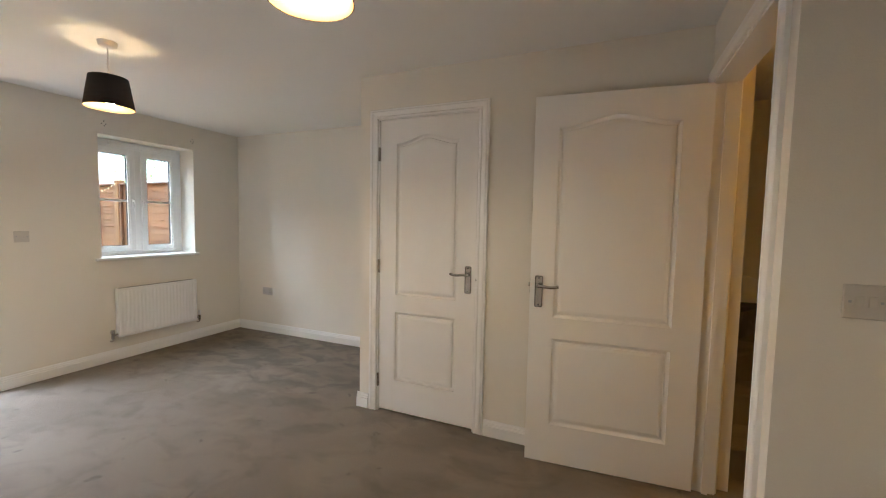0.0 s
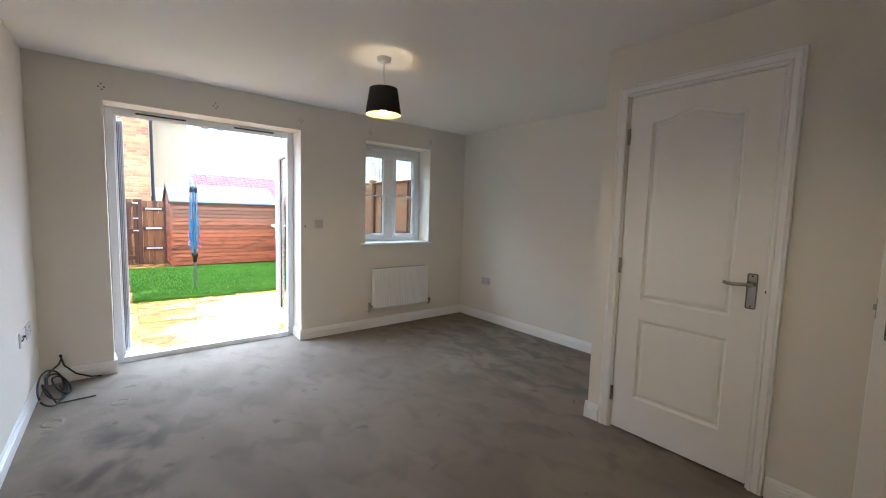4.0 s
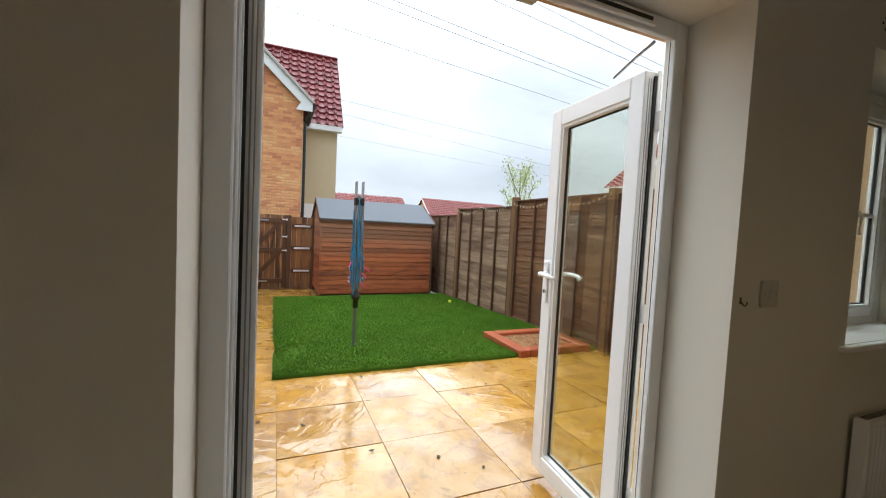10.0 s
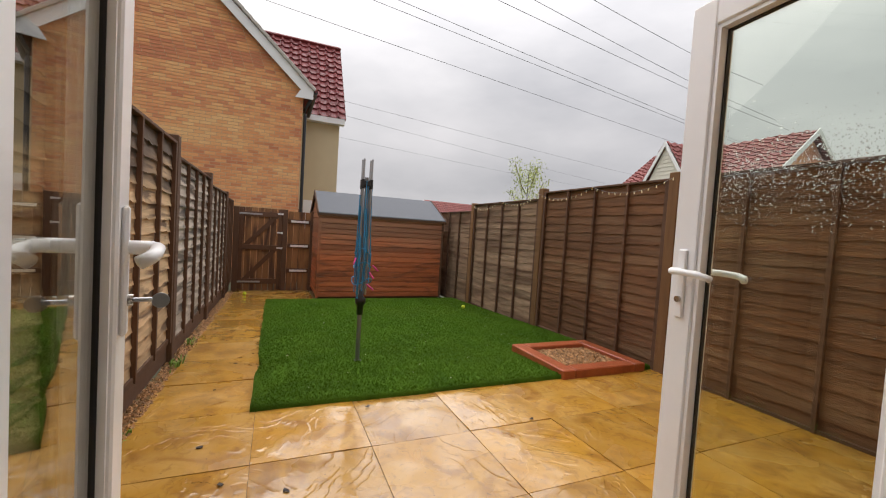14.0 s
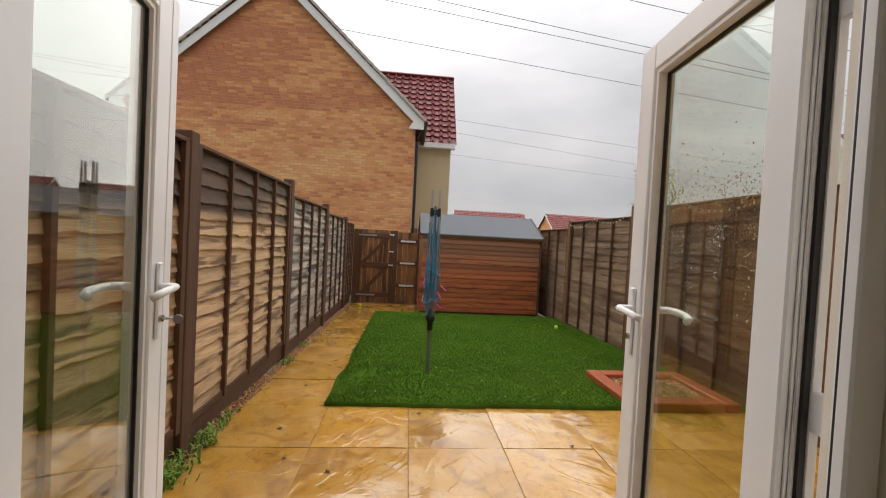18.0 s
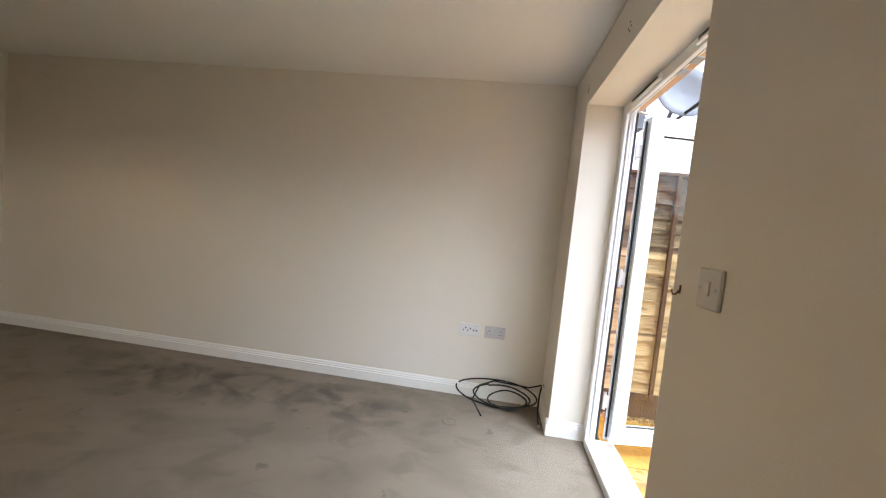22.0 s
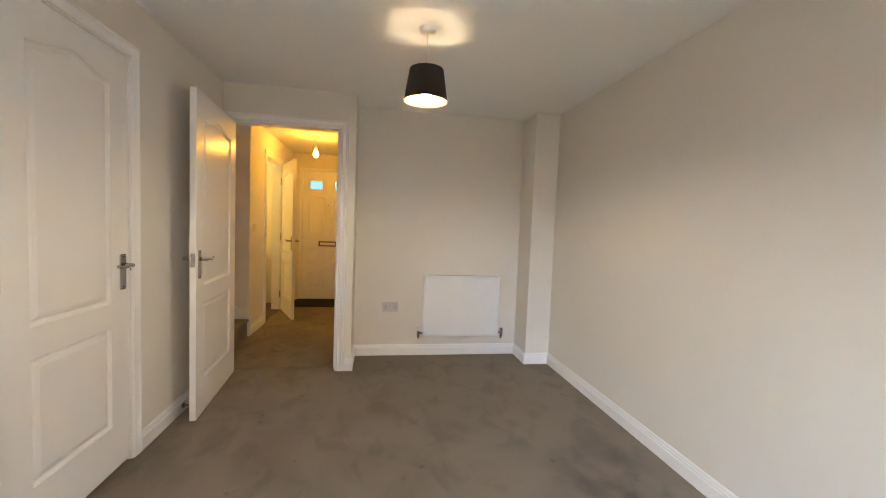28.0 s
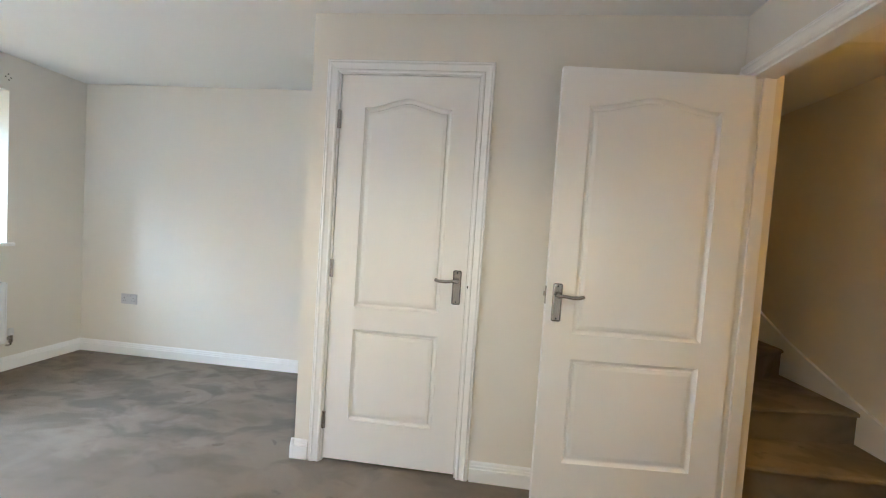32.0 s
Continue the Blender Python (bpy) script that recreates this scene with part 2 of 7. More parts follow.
def riven(name):
    """Wet riven sandstone: split layers stand up as steps, and a film of rain lies over them."""
    m = bpy.data.materials.new(name)
    m.use_nodes = True
    n, l = m.node_tree.nodes, m.node_tree.links
    b = n["Principled BSDF"]
    geo, info = n.new("ShaderNodeNewGeometry"), n.new("ShaderNodeObjectInfo")
    shift, add = n.new("ShaderNodeVectorMath"), n.new("ShaderNodeVectorMath")
    shift.operation, add.operation = "SCALE", "ADD"
    shift.inputs[0].default_value = (37.0, 19.0, 11.0)
    l.new(info.outputs["Random"], shift.inputs["Scale"])
    l.new(geo.outputs["Position"], add.inputs[0])
    l.new(shift.outputs["Vector"], add.inputs[1])

    def noise_at(scale, detail, distort):
        t = n.new("ShaderNodeTexNoise")
        t.inputs["Scale"].default_value, t.inputs["Detail"].default_value, t.inputs["Distortion"].default_value = scale, detail, distort
        l.new(add.outputs["Vector"], t.inputs["Vector"])
        return t.outputs["Fac"]

    def blend(fac, a, colour, lo, hi, most=1.0):
        r, k = n.new("ShaderNodeMapRange"), n.new("ShaderNodeMix")
        r.inputs["From Min"].default_value, r.inputs["From Max"].default_value, r.inputs["To Max"].default_value = lo, hi, most
        l.new(fac, r.inputs["Value"])
        k.data_type = "RGBA"
        l.new(r.outputs["Result"], k.inputs["Factor"])
        l.new(a, k.inputs["A"])
        k.inputs["B"].default_value = (*colour, 1)
        return k.outputs["Result"]

    base = n.new("ShaderNodeRGB")
    base.outputs[0].default_value = (0.44, 0.225, 0.030, 1)
    c = blend(noise_at(2.3, 5, 0.8), base.outputs[0], (0.50, 0.285, 0.070), 0.46, 0.66)
    c = blend(noise_at(3.4, 7, 1.6), c, (0.27, 0.118, 0.018), 0.50, 0.68, 0.75)
    c = blend(noise_at(17.0, 8, 0.8), c, (0.20, 0.088, 0.016), 0.55, 0.72, 0.6)
    c = blend(noise_at(60.0, 4, 0.2), c, (0.11, 0.055, 0.018), 0.66, 0.74, 0.7)
    hs, r = n.new("ShaderNodeHueSaturation"), n.new("ShaderNodeMapRange")
    r.inputs["To Min"].default_value, r.inputs["To Max"].default_value = 0.88, 1.12
    l.new(info.outputs["Random"], r.inputs["Value"])
    l.new(r.outputs["Result"], hs.inputs["Value"])
    l.new(c, hs.inputs["Color"])
    l.new(hs.outputs["Color"], b.inputs["Base Color"])
    # steps of the split layers
    k, fl, fr, sm, tot = (n.new("ShaderNodeMath") for _ in range(5))
    k.operation, fl.operation, fr.operation, sm.operation, tot.operation = "MULTIPLY", "FLOOR", "FRACT", "POWER", "ADD"
    k.inputs[1].default_value, sm.inputs[1].default_value = 11.0, 7.0
    l.new(noise_at(1.9, 4, 0.7), k.inputs[0])
    l.new(k.outputs[0], fl.inputs[0])
    l.new(k.outputs[0], fr.inputs[0])
    l.new(fr.outputs[0], sm.inputs[0])
    l.new(fl.outputs[0], tot.inputs[0])
    l.new(sm.outputs[0], tot.inputs[1])
    b1, b2 = n.new("ShaderNodeBump"), n.new("ShaderNodeBump")
    b1.inputs["Distance"].default_value, b2.inputs["Distance"].default_value = 0.0018, 0.004
    l.new(tot.outputs[0], b1.inputs["Height"])
    l.new(noise_at(9.0, 3, 0.3), b2.inputs["Height"])
    l.new(b1.outputs["Normal"], b2.inputs["Normal"])
    l.new(b2.outputs["Normal"], b.inputs["Normal"])
    rr = n.new("ShaderNodeMapRange")
    rr.inputs["From Min"].default_value, rr.inputs["From Max"].default_value = 0.35, 0.65
    rr.inputs["To Min"].default_value, rr.inputs["To Max"].default_value = 0.13, 0.42
    l.new(noise_at(1.6, 4, 0.4), rr.inputs["Value"])
    l.new(rr.outputs["Result"], b.inputs["Roughness"])
    b.inputs["Specular IOR Level"].default_value = 0.5
    # rain lying in the hollows
    film = n.new("ShaderNodeMapRange")
    film.inputs["From Min"].default_value, film.inputs["From Max"].default_value = 0.42, 0.60
    film.inputs["To Min"].default_value, film.inputs["To Max"].default_value = 0.25, 1.0
    l.new(noise_at(2.6, 5, 1.2), film.inputs["Value"])
    l.new(film.outputs["Result"], b.inputs["Coat Weight"])
    b.inputs["Coat Roughness"].default_value, b.inputs["Coat IOR"].default_value = 0.05, 1.40
    b3 = n.new("ShaderNodeBump")
    b3.inputs["Distance"].default_value = 0.0012
    l.new(tot.outputs[0], b3.inputs["Height"])
    l.new(b3.outputs["Normal"], b.inputs["Coat Normal"])
    return m


def brick_mix(name, lean, single):
    """Facing bricks that run from buff through orange to brown-red, brick by brick and in broad streaks; lean tips the mix to red."""
    m = bpy.data.materials.new(name)
    m.use_nodes = True
    n, l = m.node_tree.nodes, m.node_tree.links
    b = n["Principled BSDF"]
    geo, mp, t1, t2, t3 = (n.new("ShaderNode" + k) for k in ("NewGeometry", "Mapping", "TexNoise", "TexNoise", "TexNoise"))
    mp.inputs["Scale"].default_value = (1, 0.4, 1.8)
    l.new(geo.outputs["Position"], mp.inputs["Vector"])
    for t, scale, detail in ((t1, 0.9, 3.0), (t2, 30.0, 4.0), (t3, 160.0, 3.0)):
        t.inputs["Scale"].default_value, t.inputs["Detail"].default_value = scale, detail
        l.new(mp.outputs["Vector"], t.inputs["Vector"])
    pick = n.new("ShaderNodeObjectInfo").outputs["Random"] if single else geo.outputs["Random Per Island"]
    k, broad = n.new("ShaderNodeMath"), n.new("ShaderNodeMapRange")
    broad.inputs["From Min"].default_value, broad.inputs["From Max"].default_value = 0.36, 0.64
    broad.inputs["To Min"].default_value, broad.inputs["To Max"].default_value = lean, lean + 0.5
    l.new(t1.outputs["Fac"], broad.inputs["Value"])
    k.operation, k.inputs[1].default_value = "MULTIPLY_ADD", 0.55
    l.new(pick, k.inputs[0])
    l.new(broad.outputs["Result"], k.inputs[2])
    ramp = n.new("ShaderNodeValToRGB")
    ramp.color_ramp.elements[0].position, ramp.color_ramp.elements[0].color = 0.10, (0.80, 0.49, 0.22, 1)
    ramp.color_ramp.elements[1].position, ramp.color_ramp.elements[1].color = 0.95, (0.55, 0.205, 0.10, 1)
    mid = ramp.color_ramp.elements.new(0.55)
    mid.color = (0.74, 0.345, 0.145, 1)
    l.new(k.outputs[0], ramp.inputs["Fac"])
    r1, hs, bp = n.new("ShaderNodeMapRange"), n.new("ShaderNodeHueSaturation"), n.new("ShaderNodeBump")
    r1.inputs["To Min"].default_value, r1.inputs["To Max"].default_value = 0.78, 1.2
    l.new(t2.outputs["Fac"], r1.inputs["Value"])
    l.new(r1.outputs["Result"], hs.inputs["Value"])
    l.new(ramp.outputs["Color"], hs.inputs["Color"])
    l.new(hs.outputs["Color"], b.inputs["Base Color"])
    b.inputs["Roughness"].default_value = 0.85
    bp.inputs["Distance"].default_value = 0.003
    l.new(t3.outputs["Fac"], bp.inputs["Height"])
    l.new(bp.outputs["Normal"], b.inputs["Normal"])
    return m


M_WALL = material("wall_paint", (0.825, 0.78, 0.69), 0.75, vary=0.02, scale=3, bump=0.0006, bump_scale=260, spec=0.3)
M_CEIL = material("ceiling_paint", (0.88, 0.87, 0.84), 0.85, vary=0.015, scale=2, bump=0.0006, bump_scale=220, spec=0.2)
M_GLOSS = material("white_gloss_paint", (0.92, 0.905, 0.875), 0.32, vary=0.015, scale=6, bump=0.0003, bump_scale=90)
M_DOOR = material("white_satin_door_paint", (0.92, 0.90, 0.86), 0.28, vary=0.015, scale=4, bump=0.0004, bump_scale=150, stretch=(3, 3, 0.3))
M_UPVC = material("white_upvc", (0.90, 0.91, 0.92), 0.33, vary=0.02, scale=5)
M_CARPET = carpet("grey_brown_carpet")
M_VINYL = material("dark_wood_vinyl", (0.10, 0.045, 0.03), 0.35, vary=0.3, scale=12, stretch=(1, 6, 1))
M_CHROME = material("satin_chrome", (0.47, 0.45, 0.42), 0.25, metal=1.0, vary=0.05, scale=30)
M_HINGE = material("dark_bronze", (0.10, 0.075, 0.05), 0.4, metal=0.8, vary=0.1)
M_BRASS = material("steel_strip", (0.24, 0.20, 0.16), 0.55, metal=1.0)
M_SOCKET = material("pale_grey_plastic", (0.60, 0.575, 0.57), 0.3, vary=0.02, scale=20)
M_SWITCH = material("pale_beige_plastic", (0.62, 0.575, 0.51), 0.3, vary=0.02, scale=20)
M_PLATE = material("white_plastic", (0.80, 0.79, 0.78), 0.35, vary=0.01)
M_BLACK = material("black_plastic", (0.012, 0.012, 0.013), 0.4, vary=0.1)
M_CABLE = material("matt_black_cable", (0.010, 0.010, 0.010), 0.65, vary=0.1)
M_DARK = material("dark_slot", (0.02, 0.02, 0.02), 0.6)
M_SHADE = material("black_fabric_shade", (0.018, 0.015, 0.014), 0.8, vary=0.3, scale=60, bump=0.0004, bump_scale=900)
M_LINING = material("pale_gold_lining", (0.50, 0.33, 0.13), 0.45, vary=0.03)
for m, colour, share in ((M_SHADE, (0.75, 0.34, 0.08), 0.06), (M_LINING, (0.9, 0.62, 0.25), 0.35)):
    n, l = m.node_tree.nodes, m.node_tree.links
    thin, mix = n.new("ShaderNodeBsdfTranslucent"), n.new("ShaderNodeMixShader")
    thin.inputs["Color"].default_value, mix.inputs["Fac"].default_value = (*colour, 1), share
    l.new(n["Principled BSDF"].outputs[0], mix.inputs[1])
    l.new(thin.outputs[0], mix.inputs[2])
    l.new(mix.outputs[0], n["Material Output"].inputs["Surface"])
M_DROP = bpy.data.materials.new("rain_drop")
M_DROP.use_nodes = True
for key, value in (("Transmission Weight", 1.0), ("Roughness", 0.0), ("IOR", 1.33)):
    M_DROP.node_tree.nodes["Principled BSDF"].inputs[key].default_value = value
M_BULB = glowing("lit_bulb", (1.0, 0.71, 0.37), BULB)
M_HALLBULB = glowing("lit_hall_bulb", (1.0, 0.42, 0.022), HALL_BULB)
M_COLLAR = glowing("dim_bulb_collar", (1.0, 0.68, 0.28), 6.0)
M_CLOAK = glowing("lit_cloakroom_diffuser", (1.0, 0.55, 0.08), 9.0)
# weak glow of an added, unseen fitting that brightens the kitchen
M_KITCHEN_FILL = glowing("kitchen_fill_diffuser", (1.0, 0.55, 0.10), 3.0)
M_RAD = material("white_radiator_enamel", (0.90, 0.90, 0.89), 0.3, vary=0.01)
M_GLASS = glass("window_glass", (0.90, 0.935, 0.88))
M_FROST = glass("frosted_glass", (0.44, 0.54, 0.51), 0.2, frost=True)
M_SEAL = material("black_rubber_seal", (0.015, 0.015, 0.015), 0.5)
M_MAT = material("black_door_mat", (0.015, 0.014, 0.013), 0.95, vary=0.3, scale=200, bump=0.004, bump_scale=300)
M_CERAMIC = material("white_ceramic", (0.82, 0.80, 0.76), 0.12, vary=0.01)
M_COUNTER = material("dark_worktop", (0.085, 0.022, 0.02), 0.3, vary=0.3, scale=40)
M_SLAB = riven("wet_ochre_sandstone")
M_JOINT = material("dark_joint_sand", (0.17, 0.10, 0.035), 0.9, vary=0.3, scale=30)
M_TURF = material("artificial_turf", (0.075, 0.160, 0.012), 0.95, vary=0.35, scale=30, bump=0.01, bump_scale=250, second=(0.050, 0.115, 0.009), second_scale=2.2, spec=0.08)
M_BLADE = material("turf_fibre", (0.070, 0.155, 0.012), 0.9, vary=0.35, scale=5.0, island=0.14, spec=0.08, second=(0.102, 0.185, 0.018), second_scale=0.9, second_at=(0.40, 0.68), stretch=(1, 2.2, 1))
M_WEED = material("weed_leaf", (0.15, 0.27, 0.03), 0.6, vary=0.3, scale=20, island=0.3)
M_PEBBLE = material("mixed_gravel", (0.38, 0.205, 0.085), 0.6, vary=0.3, scale=60, island=0.5)
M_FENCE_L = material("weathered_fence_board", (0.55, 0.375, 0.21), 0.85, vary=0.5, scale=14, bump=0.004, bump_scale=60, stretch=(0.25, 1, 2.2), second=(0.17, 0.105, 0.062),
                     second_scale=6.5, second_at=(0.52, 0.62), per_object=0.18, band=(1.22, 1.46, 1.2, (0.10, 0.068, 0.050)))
M_FENCE_G = material("grey_fence_board", (0.48, 0.41, 0.34), 0.85, vary=0.55, scale=14, bump=0.004, bump_scale=60, stretch=(0.25, 1, 2.2), second=(0.13, 0.105, 0.085),
                     second_scale=6.0, second_at=(0.48, 0.60), per_object=0.22)
M_FENCE_R = material("brown_fence_board", (0.148, 0.066, 0.026), 0.8, vary=0.6, scale=16, bump=0.004, bump_scale=60, stretch=(0.25, 1, 2.2), second=(0.205, 0.115, 0.056),
                     second_scale=2.4, second_at=(0.48, 0.68), per_object=0.14)
M_FENCE_W = material("faded_brown_fence_board", (0.30, 0.200, 0.125), 0.85, vary=0.6, scale=16, bump=0.004, bump_scale=60, stretch=(0.25, 1, 2.2), second=(0.15, 0.085, 0.048),
                     second_scale=3.0, second_at=(0.46, 0.66), per_object=0.2)
M_POST = material("stained_fence_post", (0.105, 0.052, 0.028), 0.8, vary=0.3, scale=12, bump=0.003, bump_scale=60, stretch=(2, 2, 0.2), per_object=0.15)
M_GATE = material("wet_stained_gate_board", (0.31, 0.145, 0.055), 0.6, vary=0.35, scale=12, bump=0.003, bump_scale=50, stretch=(2, 2, 0.3), second=(0.10, 0.042, 0.022),
                  second_scale=3.0, second_at=(0.46, 0.62), per_object=0.25)
M_NEWPOST = material("golden_fence_post", (0.21, 0.105, 0.038), 0.75, vary=0.35, scale=12, bump=0.003, bump_scale=60, stretch=(2, 2, 0.2), per_object=0.2)
M_LAMP = material("warm_clear_lamp", (0.82, 0.70, 0.42), 0.25, vary=0.05)
M_BRACE = material("dark_wet_brace", (0.105, 0.046, 0.022), 0.55, vary=0.3, scale=14, bump=0.002, bump_scale=60)
M_BRIGHT = material("bright_zinc", (0.86, 0.86, 0.85), 0.5, metal=0.3, vary=0.08, scale=20)
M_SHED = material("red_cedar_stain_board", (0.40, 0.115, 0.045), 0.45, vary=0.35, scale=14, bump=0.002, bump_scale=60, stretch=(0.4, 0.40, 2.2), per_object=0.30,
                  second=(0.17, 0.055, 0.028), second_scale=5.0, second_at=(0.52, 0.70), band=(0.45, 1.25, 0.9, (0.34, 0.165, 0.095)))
M_FELT = material("grey_mineral_felt", (0.115, 0.125, 0.14), 0.75, vary=0.15, scale=60, bump=0.002, bump_scale=400)
M_EDGE = material("terracotta_edging", (0.34, 0.085, 0.032), 0.35, vary=0.3, scale=15, bump=0.002, bump_scale=120, per_object=0.1)
M_BRICK = brick_mix("buff_brick", 0.0, False)
M_BRICKP = brick_mix("buff_brick_near", 0.0, True)
M_BRICKG = brick_mix("orange_gable_brick", 0.30, False)
M_REDBRICK = material("red_brick", (0.27, 0.10, 0.055), 0.85, vary=0.2, scale=25, bump=0.003, bump_scale=180, per_object=0.15)
M_MORTAR = material("mortar", (0.56, 0.36, 0.21), 0.9, vary=0.15, scale=30, bump=0.002, bump_scale=200)
M_RENDER = material("cream_render", (0.58, 0.48, 0.31), 0.9, vary=0.05, scale=3, bump=0.002, bump_scale=150)
M_TILE = material("red_roof_tile", (0.19, 0.035, 0.035), 0.55, vary=0.2, scale=12, island=0.2)
M_TILEP = material("red_roof_tile_near", (0.19, 0.035, 0.035), 0.5, vary=0.2, scale=12, per_object=0.2)
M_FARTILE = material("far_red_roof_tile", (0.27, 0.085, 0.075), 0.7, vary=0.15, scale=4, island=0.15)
M_VERGE = material("grey_verge_tile", (0.46, 0.43, 0.39), 0.8, vary=0.2, scale=20)
M_FASCIA = material("white_fascia_board", (0.78, 0.78, 0.78), 0.35, vary=0.02)
M_CLAD = material("pale_weatherboard", (0.62, 0.60, 0.50), 0.6, vary=0.04, scale=4)
M_STEEL = material("galvanised_steel", (0.42, 0.43, 0.44), 0.4, metal=1.0, vary=0.15, scale=30)
M_POLE = material("grey_coated_pole", (0.22, 0.23, 0.24), 0.4, metal=0.6, vary=0.1)
M_CORD = material("blue_line_cord", (0.03, 0.25, 0.48), 0.5, vary=0.15, scale=20)
M_PINK = material("pink_peg", (0.70, 0.05, 0.25), 0.4)
M_BALL = material("tennis_ball_felt", (0.62, 0.72, 0.05), 0.9, vary=0.1, scale=60)
M_DISH = material("grey_dish_enamel", (0.115, 0.125, 0.145), 0.5, vary=0.08)
M_WIRE = material("overhead_wire", (0.10, 0.10, 0.11), 0.6)
M_LEAF = material("spring_leaf", (0.42, 0.48, 0.15), 0.6, vary=0.3, scale=6, island=0.3)
M_BARK = material("bark", (0.10, 0.075, 0.05), 0.9, vary=0.3, scale=20, bump=0.01, bump_scale=40)
M_GROUND = material("far_ground", (0.09, 0.10, 0.06), 0.95, vary=0.3, scale=0.3)
M_HOLE = material("screw_hole", (0.06, 0.045, 0.035), 0.9)
M_PETAL = material("pale_petal", (0.55, 0.52, 0.40), 0.8, island=0.3)
M_COPPER = material("hook_metal", (0.16, 0.10, 0.06), 0.4, metal=0.7)

# ---- building helpers ----


def part(name, bm, mat, parent=None, label="", smooth=False):
    me = bpy.data.meshes.new(name)
    bmesh.ops.recalc_face_normals(bm, faces=bm.faces)
    bm.to_mesh(me)
    bm.free()
    me.materials.append(mat)
    if smooth:
        for p in me.polygons:
            p.use_smooth = True
    ob = new(name, me)
    ob.parent = parent
    if label:
        ob["label"] = label
    return ob


def again(name, ob, m, parent):
    """Another part on the same mesh."""
    o = new(name, ob.data)
    o.parent, o.matrix_basis = parent, m
    return o


def thing(name, m, label, category, group="", kind=""):
    ob = new(name)
    ob.empty_display_size = 0.1
    ob.matrix_basis = m
    return tagged(ob, label, category, group, kind)


def box(bm, x0, y0, z0, x1, y1, z1, bevel=0.0):
    v = [bm.verts.new((x, y, z)) for x in (x0, x1) for y in (y0, y1) for z in (z0, z1)]
    f = [bm.faces.new([v[i] for i in q]) for q in ((0, 1, 3, 2), (4, 6, 7, 5), (0, 4, 5, 1), (2, 3, 7, 6), (0, 2, 6, 4), (1, 5, 7, 3))]
    if bevel:
        bmesh.ops.bevel(bm, geom=list({e for q in f for e in q.edges}), offset=bevel, segments=1, affect="EDGES")


def boxes(*rows, bevel=0.0):
    bm = bmesh.new()
    for r in rows:
        box(bm, *r, bevel=bevel)
    return bm


def rod(bm, a, b, r0, r1=None, seg=10, caps=True):
    a, b = Vector(a), Vector(b)
    m = Matrix.Translation((a + b) / 2) @ (b - a).to_track_quat("Z", "Y").to_matrix().to_4x4()
    bmesh.ops.create_cone(bm, cap_ends=caps, segments=seg, radius1=r0, radius2=r0 if r1 is None else r1, depth=(b - a).length, matrix=m)


def sweep(bm, pts, r, seg=6):
    pts = [Vector(p) for p in pts]
    rings = []
    for i, p in enumerate(pts):
        d = (pts[min(i + 1, len(pts) - 1)] - pts[max(i - 1, 0)]).normalized()
        q = d.to_track_quat("Z", "Y")
        rings.append([bm.verts.new(p + q @ Vector((r * math.cos(2 * math.pi * k / seg), r * math.sin(2 * math.pi * k / seg), 0))) for k in range(seg)])
    for a, b in zip(rings, rings[1:]):
        for k in range(seg):
            bm.faces.new((a[k], a[(k + 1) % seg], b[(k + 1) % seg], b[k]))
    bm.faces.new(rings[0])
    bm.faces.new(rings[-1])


def lathe(bm, profile, seg=24, at=(0, 0, 0)):
    rings = []
    for r, z in profile:
        rings.append([bm.verts.new((at[0] + r * math.cos(2 * math.pi * k / seg), at[1] + r * math.sin(2 * math.pi * k / seg), at[2] + z)) for k in range(seg)])
    for a, b in zip(rings, rings[1:]):
        for k in range(seg):
            bm.faces.new((a[k], a[(k + 1) % seg], b[(k + 1) % seg], b[k]))


def prism(bm, pts, d):
    """A closed polygon of 3D points pushed along d."""
    a = [bm.verts.new(p) for p in pts]
    b = [bm.verts.new(Vector(p) + Vector(d)) for p in pts]
    bm.faces.new(a)
    bm.faces.new(b[::-1])
    for i in range(len(a)):
        j = (i + 1) % len(a)
        bm.faces.new((a[i], b[i], b[j], a[j]))


def inset(pts, d):
    """A 2D polygon, counter-clockwise, moved inwards by d."""
    out = []
    for i, p in enumerate(pts):
        a, b, c = (Vector(q) for q in (pts[i - 1], p, pts[(i + 1) % len(pts)]))
        n1, n2 = Vector((-(b - a).y, (b - a).x)).normalized(), Vector((-(c - b).y, (c - b).x)).normalized()
        n = n1 + n2
        n = n / max(0.3, n.dot(n1)) if n.length > 1e-6 else n1
        out.append(tuple(b + n * d))
    return out


def wall_boxes(axis, a, b, u0, u1, z0, z1, holes=()):
    """A wall between a and b across, u0 to u1 along, with holes (u0, u1, z0, z1) right through it."""
    us = sorted({u0, u1, *[h[0] for h in holes], *[h[1] for h in holes]})
    bm = bmesh.new()
    for p, q in zip(us, us[1:]):
        zs = sorted({z0, z1, *[z for h in holes if h[0] <= p and h[1] >= q for z in h[2:]]})
        for s, t in zip(zs, zs[1:]):
            if any(h[0] <= p and h[1] >= q and h[2] <= s and h[3] >= t for h in holes):
                continue
            if axis == "x":
                box(bm, a, p, s, b, q, t)
            else:
                box(bm, p, a, s, q, b, t)
    bmesh.ops.remove_doubles(bm, verts=bm.verts, dist=1e-5)
    return bm


def structure(name, bm, mat, label):
    return tagged(part(name, bm, mat), label, name.rstrip("_0123456789").split("_")[0], kind="structure")

